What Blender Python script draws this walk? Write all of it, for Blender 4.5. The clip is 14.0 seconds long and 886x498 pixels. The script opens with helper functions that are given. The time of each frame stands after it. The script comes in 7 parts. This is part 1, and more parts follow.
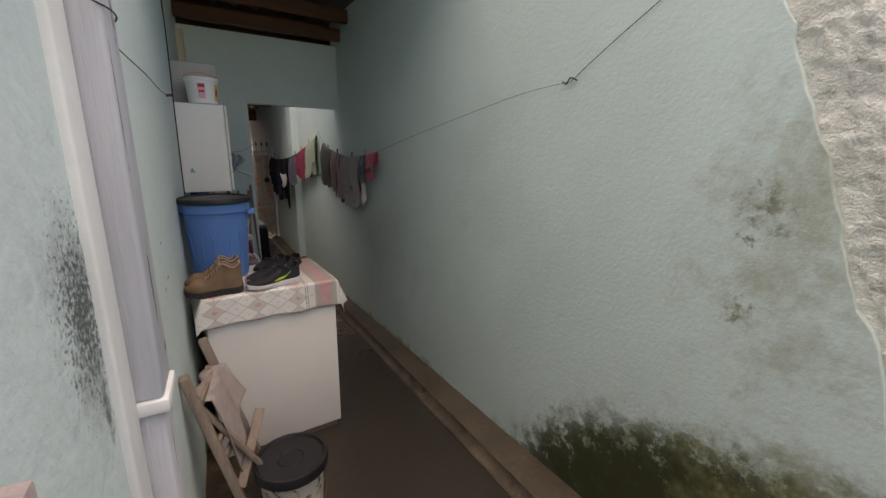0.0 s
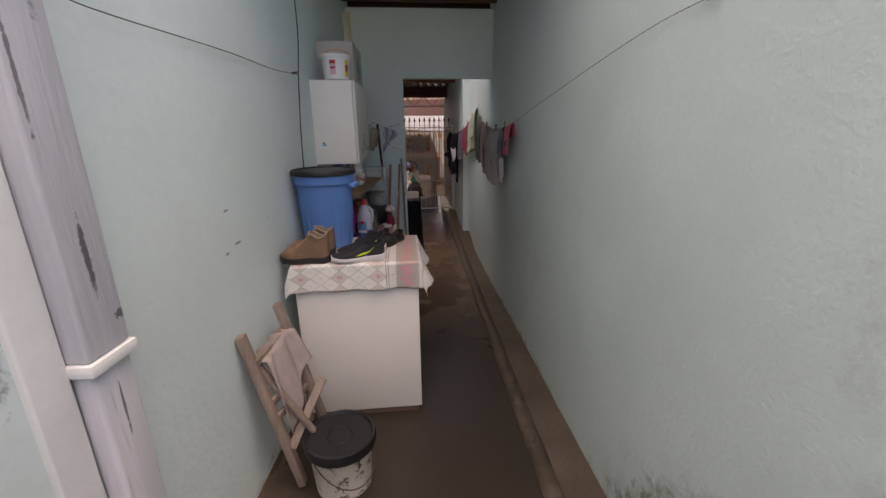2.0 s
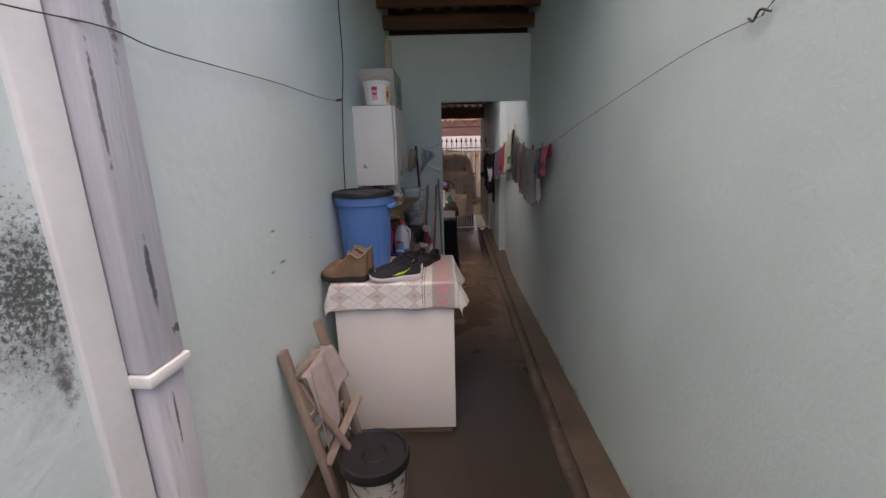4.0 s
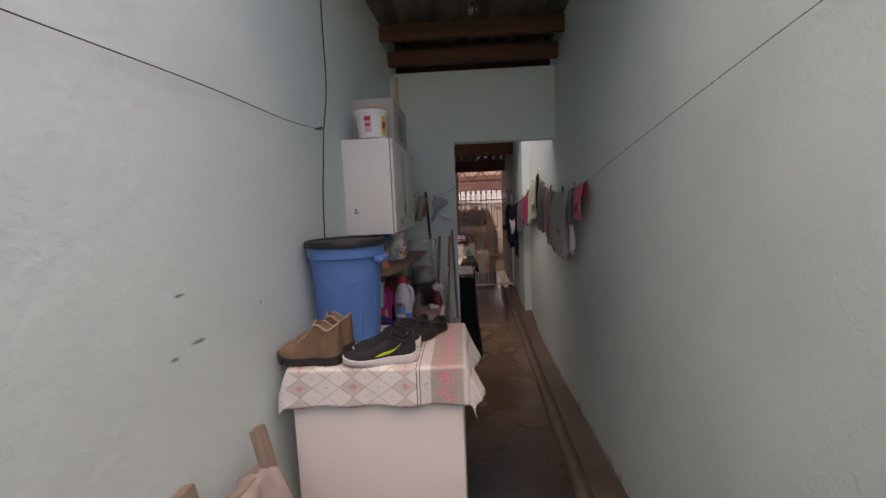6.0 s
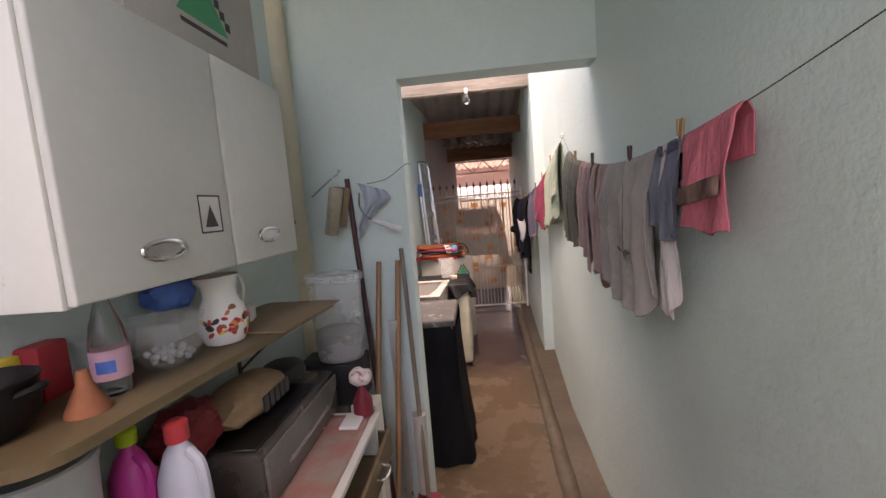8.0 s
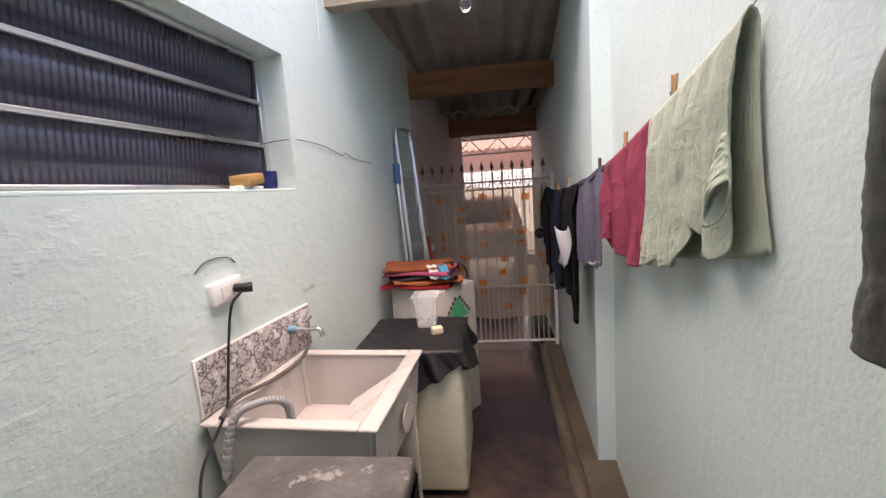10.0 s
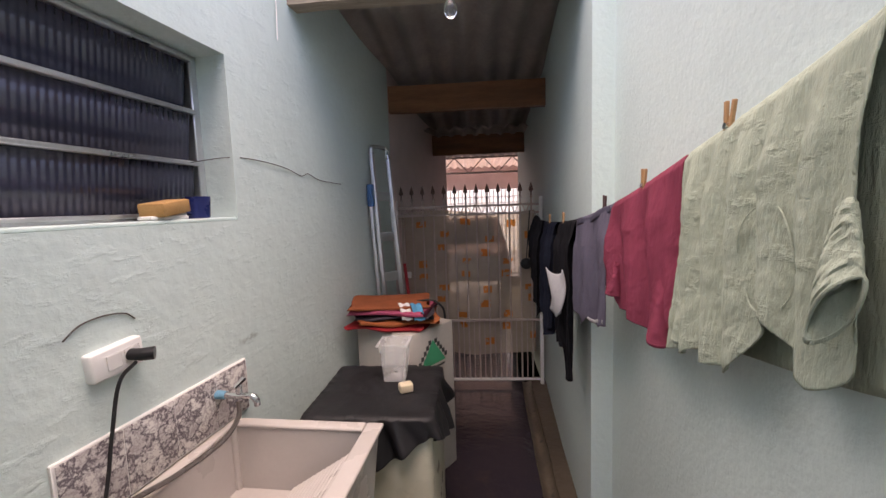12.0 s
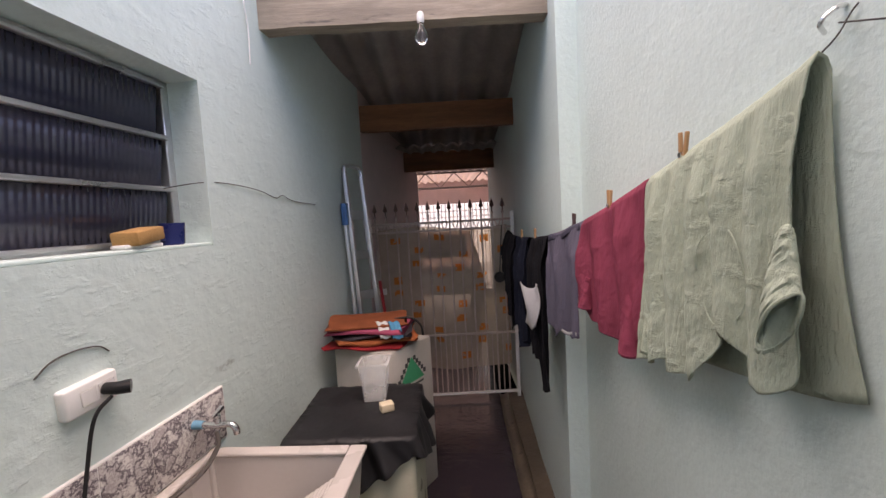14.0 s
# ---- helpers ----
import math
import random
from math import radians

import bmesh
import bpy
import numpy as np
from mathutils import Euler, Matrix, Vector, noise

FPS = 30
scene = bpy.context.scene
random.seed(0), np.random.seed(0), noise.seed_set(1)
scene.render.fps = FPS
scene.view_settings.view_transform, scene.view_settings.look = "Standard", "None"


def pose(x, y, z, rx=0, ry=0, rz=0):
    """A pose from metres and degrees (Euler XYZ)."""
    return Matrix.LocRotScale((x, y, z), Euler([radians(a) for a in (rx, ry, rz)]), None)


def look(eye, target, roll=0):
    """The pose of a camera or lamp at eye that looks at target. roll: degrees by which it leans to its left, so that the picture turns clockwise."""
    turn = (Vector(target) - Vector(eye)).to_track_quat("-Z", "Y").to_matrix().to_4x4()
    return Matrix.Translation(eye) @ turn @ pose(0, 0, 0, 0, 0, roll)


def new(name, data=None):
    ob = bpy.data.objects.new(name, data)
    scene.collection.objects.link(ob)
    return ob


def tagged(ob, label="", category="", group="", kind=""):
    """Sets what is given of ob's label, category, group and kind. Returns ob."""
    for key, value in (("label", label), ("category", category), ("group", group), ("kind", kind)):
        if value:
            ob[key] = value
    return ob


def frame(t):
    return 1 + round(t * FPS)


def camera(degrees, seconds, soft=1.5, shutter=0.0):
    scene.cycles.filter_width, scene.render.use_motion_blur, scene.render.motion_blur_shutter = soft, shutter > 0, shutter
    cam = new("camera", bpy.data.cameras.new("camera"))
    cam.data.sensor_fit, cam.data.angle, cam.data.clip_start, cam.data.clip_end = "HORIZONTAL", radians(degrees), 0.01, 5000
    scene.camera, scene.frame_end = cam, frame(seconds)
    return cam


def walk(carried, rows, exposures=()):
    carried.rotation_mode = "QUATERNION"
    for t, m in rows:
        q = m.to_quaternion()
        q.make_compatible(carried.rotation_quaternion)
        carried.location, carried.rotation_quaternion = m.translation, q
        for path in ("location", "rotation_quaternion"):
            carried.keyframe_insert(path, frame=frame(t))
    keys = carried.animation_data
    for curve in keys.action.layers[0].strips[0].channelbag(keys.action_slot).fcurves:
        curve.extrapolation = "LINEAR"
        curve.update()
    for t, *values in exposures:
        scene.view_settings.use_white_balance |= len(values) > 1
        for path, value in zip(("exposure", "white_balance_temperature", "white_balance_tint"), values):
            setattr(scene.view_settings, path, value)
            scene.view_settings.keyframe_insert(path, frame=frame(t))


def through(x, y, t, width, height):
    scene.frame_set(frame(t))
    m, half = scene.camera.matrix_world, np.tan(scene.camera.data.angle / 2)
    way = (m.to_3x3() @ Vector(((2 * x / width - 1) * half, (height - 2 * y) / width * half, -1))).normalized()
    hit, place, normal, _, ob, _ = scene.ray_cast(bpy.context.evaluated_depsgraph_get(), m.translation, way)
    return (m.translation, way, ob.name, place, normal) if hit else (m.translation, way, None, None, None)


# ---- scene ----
cam = camera(94.2, 14.0)
PATH = [
    (0, (0.329, 1.497, 1.67), (1.403, 3.118, 1.204), 0.7),
    (0.5, (0.462, 1.581, 1.609), (1.204, 3.378, 1.14), 0.8),
    (1, (0.669, 1.639, 1.612), (1.177, 3.495, 1.068), -0.0),
    (1.5, (0.909, 1.636, 1.618), (1.182, 3.536, 1.059), -0.6),
    (2, (0.992, 1.621, 1.639), (1.173, 3.528, 1.064), -0.7),
    (4.5, (0.988, 1.606, 1.657), (0.921, 3.559, 1.229), -2.1),
    (5, (0.997, 1.729, 1.628), (0.862, 3.698, 1.301), -2.7),
    (5.5, (1.031, 1.932, 1.607), (0.952, 3.921, 1.407), -2.3),
    (6, (1.074, 2.234, 1.541), (0.978, 4.22, 1.33), -2.4),
    (6.5, (1.219, 2.607, 1.541), (1.144, 4.595, 1.332), -2.9),
    (7, (1.242, 3.021, 1.522), (1.15, 5.011, 1.344), -3.4),
    (7.5, (1.267, 3.496, 1.513), (1.143, 5.483, 1.32), -4.0),
    (8, (1.336, 4.014, 1.507), (1.17, 5.996, 1.295), -4.7),
    (8.5, (1.336, 4.534, 1.505), (1.125, 6.511, 1.288), -5.0),
    (11, (1.443, 6.157, 1.578), (1.221, 8.122, 1.283), -3.4),
    (11.5, (1.434, 6.16, 1.603), (1.242, 8.134, 1.345), -2.6),
    (12, (1.415, 6.166, 1.616), (1.261, 8.15, 1.407), -2.0),
    (12.5, (1.409, 6.157, 1.621), (1.287, 8.148, 1.472), -1.9),
    (13, (1.4, 6.148, 1.635), (1.312, 8.145, 1.549), -2.2),
    (13.5, (1.396, 6.14, 1.641), (1.336, 8.139, 1.589), -2.7),
    (14, (1.395, 6.129, 1.644), (1.38, 8.123, 1.492), -3.2),
]
walk(cam, [(t, look(eye, target, roll)) for t, eye, target, roll in PATH],
     [(0.0, 1.2, 8600, 22), (0.5, 1.38, 8600, 25), (2.0, 1.40, 8500, 29), (4.5, 1.36, 8200, 31), (5.5, 1.28, 8400, 32), (6.5, 1.7, 9300, 35), (7.5, 2.42, 9500, 36), (8.5, 2.98, 8700, 30), (11.0, 2.28, 8200, 29), (12.5, 2.14, 8200, 29), (14.0, 2.06, 8200, 29)])

# ---- world and light ----
world = bpy.data.worlds.new("sky")
scene.world = world
world.use_nodes = True
wn = world.node_tree.nodes
sky = wn.new("ShaderNodeTexSky")
sky.sky_type = "NISHITA"
sky.sun_disc = False
sky.sun_elevation = radians(78)
sky.sun_rotation = radians(135)
world.node_tree.links.new(sky.outputs[0], wn["Background"].inputs[0])
wn["Background"].inputs[1].default_value = 0.12
sun = new("sun", bpy.data.lights.new("sun", "SUN"))
sun.data.energy, sun.data.angle, sun.data.color = 1.7, radians(85), (1.0, 0.955, 0.89)
sun.matrix_world = look((-0.8, -0.9, 6.0), (0.0, 0.0, 0.0))

# ---- small builders ----
def soft_noise(nt, vec, scale, detail=5.0, rough=0.6):
    n = nt.nodes.new("ShaderNodeTexNoise")
    n.inputs["Scale"].default_value = scale
    n.inputs["Detail"].default_value = detail
    n.inputs["Roughness"].default_value = rough
    nt.links.new(vec, n.inputs["Vector"])
    return n.outputs["Fac"]


def math_node(nt, op, a, b=None, c=None):
    n = nt.nodes.new("ShaderNodeMath")
    n.operation = op
    for i, v in enumerate((a, b, c)):
        if v is None:
            continue
        if isinstance(v, (int, float)):
            n.inputs[i].default_value = v
        else:
            nt.links.new(v, n.inputs[i])
    return n.outputs[0]


def ramp(nt, fac, lo, hi, a=0.0, b=1.0):
    n = nt.nodes.new("ShaderNodeMapRange")
    n.interpolation_type = "SMOOTHSTEP"
    nt.links.new(fac, n.inputs["Value"])
    for key, v in (("From Min", lo), ("From Max", hi), ("To Min", a), ("To Max", b)):
        n.inputs[key].default_value = v
    return n.outputs["Result"]


def mix(nt, fac, a, b, blend="MIX"):
    n = nt.nodes.new("ShaderNodeMix")
    n.data_type, n.blend_type = "RGBA", blend
    if isinstance(fac, (int, float)):
        n.inputs[0].default_value = fac
    else:
        nt.links.new(fac, n.inputs[0])
    for i, v in ((6, a), (7, b)):
        if isinstance(v, tuple):
            n.inputs[i].default_value = (*v[:3], 1)
        else:
            nt.links.new(v, n.inputs[i])
    return n.outputs[2]


def tone(c, k):
    return tuple(min(1.0, v * k) for v in c)


def material(name, col, rough=0.6, metal=0.0, var=0.12, scale=5.0, fine=70.0, bump=0.15, depth=0.004, stains=(), rvar=0.12,
             stretch=(1, 1, 1), second=None, transmission=0.0, ior=1.45, spec=0.4, alpha=1.0, lumps=0.0, wear=None, trowel=None):
    """A surface with variation at two scales, fine relief and stains (centre, radii, colour, grain, low, high)."""
    m = bpy.data.materials.new(name)
    m.use_nodes = True
    nt = m.node_tree
    p = nt.nodes["Principled BSDF"]
    tc = nt.nodes.new("ShaderNodeTexCoord")
    mp = nt.nodes.new("ShaderNodeMapping")
    mp.inputs["Scale"].default_value = stretch
    nt.links.new(tc.outputs["Object"], mp.inputs["Vector"])
    vec = mp.outputs["Vector"]
    big = soft_noise(nt, vec, scale)
    small = soft_noise(nt, vec, fine, 4.0)
    base = mix(nt, ramp(nt, big, 0.3, 0.7), tone(col, 1 - var), second or tone(col, 1 + var))
    base = mix(nt, ramp(nt, small, 0.3, 0.72, 0.0, 0.35), base, tone(col, 1 - 1.6 * var))
    if wear:
        base = mix(nt, ramp(nt, soft_noise(nt, vec, wear[1], 8.0, 0.7), wear[2], wear[2] + 0.08), base, wear[0])
    wet = []
    for c, r, sc, grain, lo, hi, *more in stains:
        gloss, ragged = more[:1], (more[1] if len(more) > 1 else 2.2)
        sub = nt.nodes.new("ShaderNodeVectorMath")
        sub.operation = "SUBTRACT"
        nt.links.new(tc.outputs["Object"], sub.inputs[0])
        sub.inputs[1].default_value = c
        div = nt.nodes.new("ShaderNodeVectorMath")
        div.operation = "DIVIDE"
        nt.links.new(sub.outputs[0], div.inputs[0])
        div.inputs[1].default_value = r
        ln = nt.nodes.new("ShaderNodeVectorMath")
        ln.operation = "LENGTH"
        nt.links.new(div.outputs[0], ln.inputs[0])
        near = math_node(nt, "SUBTRACT", 1.0, ln.outputs["Value"])
        g = math_node(nt, "SUBTRACT", soft_noise(nt, tc.outputs["Object"], grain, 8.0, 0.75), 0.5)
        fac = ramp(nt, math_node(nt, "MULTIPLY_ADD", g, ragged, near), lo, hi, 0.0, 0.92)
        fac = math_node(nt, "MULTIPLY", fac, ramp(nt, near, 0.0, 0.2))
        base = mix(nt, fac, base, sc)
        if gloss and gloss[0] is not None:
            wet.append((fac, gloss[0]))
    nt.links.new(base, p.inputs["Base Color"])
    rg = ramp(nt, big, 0.25, 0.75, max(0.02, rough - rvar), min(1, rough + rvar))
    for fac, value in wet:
        n = nt.nodes.new("ShaderNodeMix")
        nt.links.new(fac, n.inputs[0])
        nt.links.new(rg, n.inputs[2])
        n.inputs[3].default_value = value
        rg = n.outputs[0]
    nt.links.new(rg, p.inputs["Roughness"])
    p.inputs["Metallic"].default_value = metal
    p.inputs["Specular IOR Level"].default_value = spec
    p.inputs["Transmission Weight"].default_value = transmission
    p.inputs["IOR"].default_value = ior
    p.inputs["Alpha"].default_value = alpha
    if bump:
        b = nt.nodes.new("ShaderNodeBump")
        b.inputs["Strength"].default_value = bump
        b.inputs["Distance"].default_value = depth
        h = small
        if lumps:
            h = math_node(nt, "MULTIPLY_ADD", soft_noise(nt, vec, fine * 0.22, 3.0), lumps, small)
        if trowel:
            tm = nt.nodes.new("ShaderNodeMapping")
            tm.inputs["Scale"].default_value = (1.0, 0.7, 1.5)
            tm.inputs["Rotation"].default_value = (0.35, 0.0, 0.0)
            nt.links.new(tc.outputs["Object"], tm.inputs["Vector"])
            marks = ramp(nt, soft_noise(nt, tm.outputs["Vector"], 15, 6.0, 0.62), 0.52, 0.66)
            pits = ramp(nt, soft_noise(nt, tc.outputs["Object"], 38, 3.0), 0.64, 0.74)
            sep = nt.nodes.new("ShaderNodeSeparateXYZ")
            nt.links.new(tc.outputs["Object"], sep.inputs[0])
            coat = ramp(nt, sep.outputs[1], trowel[2] - 0.2, trowel[2], trowel[0], trowel[1])
            marks = math_node(nt, "MULTIPLY", coat, math_node(nt, "MULTIPLY_ADD", pits, -0.8, marks))
            h = math_node(nt, "ADD", h, marks)
        nt.links.new(h, b.inputs["Height"])
        nt.links.new(b.outputs[0], p.inputs["Normal"])
    return m


def box(bm, a, b):
    vs = [bm.verts.new((x, y, z)) for z in (a[2], b[2]) for y in (a[1], b[1]) for x in (a[0], b[0])]
    for f in ((0, 2, 3, 1), (4, 5, 7, 6), (0, 1, 5, 4), (2, 6, 7, 3), (0, 4, 6, 2), (1, 3, 7, 5)):
        bm.faces.new([vs[i] for i in f])
    return vs


def absorb(bm, other, m=None):
    if m is not None:
        other.transform(m)
    me = bpy.data.meshes.new("tmp")
    other.to_mesh(me)
    other.free()
    bm.from_mesh(me)
    bpy.data.meshes.remove(me)


def rbox(bm, a, b, r=0.006, seg=2, m=None):
    t = bmesh.new()
    box(t, a, b)
    bmesh.ops.bevel(t, geom=t.edges[:], offset=r, segments=seg, affect="EDGES", profile=0.5)
    absorb(bm, t, m)


def lathe(bm, profile, n=24, at=(0, 0, 0), squash=1.0, closed=True):
    rings = []
    for r, z in profile:
        rings.append([bm.verts.new((at[0] + r * math.cos(2 * math.pi * i / n), at[1] + squash * r * math.sin(2 * math.pi * i / n), at[2] + z)) for i in range(n)])
    for lo, hi in zip(rings, rings[1:]):
        for i in range(n):
            bm.faces.new((lo[i], lo[(i + 1) % n], hi[(i + 1) % n], hi[i]))
    if closed:
        bm.faces.new(rings[0][::-1])
        bm.faces.new(rings[-1])
    return rings


def tube(bm, pts, r, n=8, taper=None):
    pts = [Vector(p) for p in pts]
    rings, side = [], None
    for i, p in enumerate(pts):
        d = (pts[min(i + 1, len(pts) - 1)] - pts[max(i - 1, 0)]).normalized()
        if side is None:
            side = d.orthogonal().normalized()
        side = (side - d * side.dot(d)).normalized()
        up = d.cross(side)
        rr = r if taper is None else r + (taper - r) * i / max(1, len(pts) - 1)
        rings.append([bm.verts.new(p + rr * (math.cos(a) * side + math.sin(a) * up)) for a in (2 * math.pi * k / n for k in range(n))])
    for lo, hi in zip(rings, rings[1:]):
        for i in range(n):
            bm.faces.new((lo[i], lo[(i + 1) % n], hi[(i + 1) % n], hi[i]))
    bm.faces.new(rings[0][::-1])
    bm.faces.new(rings[-1])


def sheet(bm, fn, nu, nv, uv=False):
    """A grid of fn(u, v) for u, v from 0 to 1."""
    layer = bm.loops.layers.uv.verify() if uv else None
    vs = [[bm.verts.new(fn(i / nu, j / nv)) for j in range(nv + 1)] for i in range(nu + 1)]
    for i in range(nu):
        for j in range(nv):
            f = bm.faces.new((vs[i][j], vs[i + 1][j], vs[i + 1][j + 1], vs[i][j + 1]))
            f.smooth = True
            if uv:
                for loop, (a, b) in zip(f.loops, ((i, j), (i + 1, j), (i + 1, j + 1), (i, j + 1))):
                    loop[layer].uv = (a / nu, b / nv)


def mesh_object(name, bm, mat, smooth=False, recalc=True):
    if recalc:
        bmesh.ops.recalc_face_normals(bm, faces=bm.faces[:])
    me = bpy.data.meshes.new(name)
    bm.to_mesh(me)
    bm.free()
    for mt in (mat if isinstance(mat, (list, tuple)) else [mat]):
        me.materials.append(mt)
    if smooth:
        me.polygons.foreach_set("use_smooth", [True] * len(me.polygons))
        me.set_sharp_from_angle(angle=radians(38))
    return new(name, me)


def part(name, bm, mat, parent, label="", smooth=True, recalc=True):
    o = mesh_object(name, bm, mat, smooth, recalc)
    o.parent = parent
    if label:
        tagged(o, label)
    return o


def thing(name, m, label, category, group="", kind=""):
    e = new(name)
    e.empty_display_size = 0.05
    e.matrix_world = m
    return tagged(e, label, category, group, kind)


def setting(name, bm, mat, label, category, m=None, smooth=False, recalc=True):
    o = mesh_object(name, bm, mat, smooth, recalc)
    if m is not None:
        o.matrix_world = m
    return tagged(o, label, category, kind="structure")


def thicken(o, t, bevel=False):
    s = o.modifiers.new("thickness", "SOLIDIFY")
    s.thickness, s.offset = t, 0.0
    return o


def n3(x, y, z, s=1.0):
    return noise.noise(Vector((x * s, y * s, z * s)))


# ---- materials ----
AQUA = (0.60, 0.715, 0.69)
LEFT = pose(0.274, 3.3, 0, 0, 0, -5.6)
LEFT2 = pose(0.008, 3.13, 0, 0, 0, -6.4) @ Matrix.Diagonal((1.15, 1.16, 1.0, 1.0))   # the laundry's wall, set back a little
mould = (0.055, 0.065, 0.05)
wall_left_mat = material("aqua_wall_paint", AQUA, 0.62, var=0.05, scale=1.3, fine=26, bump=0.5, depth=0.007, lumps=1.5, trowel=(0.06, 0.28, 2.65),
    stains=[((0.0, -0.95, 1.38), (0.3, 0.30, 0.45), (0.36, 0.41, 0.40), 9, 0.35, 1.2),
            ((0.0, -0.93, 1.40), (0.3, 0.26, 0.36), (0.06, 0.07, 0.065), 85, 0.55, 0.95, None, 2.8),
            ((0.0, 0.09, 1.17), (0.2, 0.06, 0.012), (0.12, 0.13, 0.13), 30, 0.3, 0.9),
            ((0.0, 0.03, 1.32), (0.2, 0.03, 0.008), (0.14, 0.15, 0.15), 30, 0.2, 0.8),
            ((0.0, -0.01, 1.15), (0.2, 0.04, 0.014), (0.2, 0.21, 0.21), 30, 0.3, 0.9),
            ((0.0, 0.41, 1.21), (0.2, 0.005, 0.007), (0.06, 0.06, 0.06), 30, 0.1, 0.4),
            ((0.0, -0.91, 1.22), (0.3, 0.06, 0.25), (0.12, 0.12, 0.12), 20, 0.5, 1.0),
            ((0.0, 1.0, 0.0), (0.4, 3.0, 0.16), (0.22, 0.20, 0.16), 9, 0.5, 1.2)])
wall_laundry_mat = material("aqua_laundry_wall_paint", AQUA, 0.62, var=0.05, scale=1.3, fine=26, bump=0.5, depth=0.007, lumps=1.5, trowel=(0.28, 0.28, 2.0),
    stains=[((0.0, 3.95, 1.12), (0.2, 0.12, 0.05), (0.28, 0.33, 0.31), 22, 0.55, 1.1), ((0.0, 4.0, 0.0), (0.4, 3.0, 0.16), (0.22, 0.20, 0.16), 9, 0.5, 1.2)])
wall_right_mat = material("aqua_right_wall_paint", AQUA, 0.45, var=0.06, scale=1.1, fine=60, bump=0.42, depth=0.006, lumps=1.0, trowel=(0.05, 0.13, 6.6),
    stains=[((1.9, 1.36, -0.18), (0.5, 1.95, 1.12), (0.16, 0.16, 0.07), 9, 0.02, 0.35, None, 1.0),
            ((1.9, 1.36, -0.18), (0.5, 1.85, 1.02), (0.030, 0.034, 0.012), 14, 0.06, 0.17, None, 1.2),
            ((1.9, 1.75, 0.5), (0.5, 0.9, 0.55), (0.28, 0.27, 0.13), 6, 0.45, 1.3),
            ((1.9, 2.0, 1.5), (0.4, 0.22, 0.32), (0.10, 0.115, 0.09), 26, 0.65, 1.05),
            ((1.9, 2.02, 1.17), (0.4, 0.16, 0.16), (0.16, 0.17, 0.10), 26, 0.65, 1.1),
            ((1.9, 1.9, 1.4), (0.4, 0.6, 0.95), (0.36, 0.37, 0.28), 6, 0.3, 1.3),
            ((1.9, 4.6, 1.0), (0.4, 1.6, 1.2), (0.50, 0.58, 0.57), 3, 0.3, 1.4),
            ((1.9, 4.6, 0.0), (0.4, 3.2, 0.14), (0.25, 0.22, 0.17), 9, 0.5, 1.2)])
wall_end_mat = material("aqua_end_wall_paint", AQUA, 0.6, var=0.05, scale=1.3, fine=45, bump=0.4, depth=0.005, lumps=1.6, trowel=(0.15, 0.15, 6.0))
crust_mat = material("bare_rough_plaster", (0.84, 0.83, 0.77), 0.5, var=0.18, scale=9, fine=110, bump=1.0, depth=0.010, lumps=1.2, wear=((0.5, 0.48, 0.36), 14, 0.64))
pink_mat = material("pale_pink_plaster", (0.66, 0.54, 0.53), 0.7, var=0.06, fine=50, bump=0.3)
floor_mat = material("damp_concrete", (0.125, 0.085, 0.055), 0.24, var=0.3, scale=2.6, fine=28, bump=0.35, depth=0.006, rvar=0.22, lumps=2.0,
    second=(0.145, 0.10, 0.066), wear=((0.36, 0.31, 0.25), 26, 0.73),
    stains=[((1.2, 3.2, 0), (1.1, 2.2, 0.5), (0.030, 0.025, 0.020), 3, -0.15, 0.5, 0.34, 0.9),
            # glossy wet patch by the gate; its violet tint stands for reflected sky
            ((1.4, 10.2, 0), (2.2, 3.0, 0.5), (0.022, 0.018, 0.028), 3, -0.1, 0.4, 0.08, 0.9)])
ledge_mat = material("worn_concrete_ledge", (0.10, 0.077, 0.056), 0.5, var=0.28, scale=3, fine=30, bump=0.5, depth=0.008, lumps=2.0,
    wear=((0.30, 0.26, 0.21), 6, 0.68))
wet_mat = material("dark_drain_concrete", (0.12, 0.095, 0.07), 0.4, var=0.35, bump=0.6, fine=30, wear=((0.05, 0.045, 0.04), 7, 0.56))
sheet_mat = material("weathered_fibre_cement", (0.17, 0.155, 0.125), 0.8, var=0.3, scale=3, fine=40, bump=0.3, wear=((0.09, 0.085, 0.06), 5, 0.62))
zinc_mat = material("old_metal_roofing", (0.34, 0.29, 0.27), 0.55, var=0.22, scale=3, fine=40, bump=0.2, wear=((0.16, 0.12, 0.11), 4, 0.66))
timber_mat = material("brown_roof_timber", (0.12, 0.058, 0.032), 0.7, var=0.35, scale=4, fine=40, bump=0.5, stretch=(0.35, 3, 3))
passage_timber_mat = material("reddish_roof_timber", (0.26, 0.115, 0.06), 0.7, var=0.3, scale=4, fine=40, bump=0.5, stretch=(0.35, 3, 3))
old_timber_mat = material("grey_worn_timber", (0.36, 0.29, 0.23), 0.8, var=0.3, scale=4, fine=40, bump=0.6, stretch=(0.4, 3, 3), wear=((0.12, 0.10, 0.09), 6, 0.62))
orange_timber_mat = material("orange_stained_timber", (0.55, 0.24, 0.11), 0.65, var=0.2, scale=4, fine=30, bump=0.4, stretch=(0.4, 3, 3), wear=((0.16, 0.09, 0.06), 6, 0.66))
cream_mat = material("cream_pvc", (0.62, 0.56, 0.42), 0.5, var=0.08, bump=0.05)

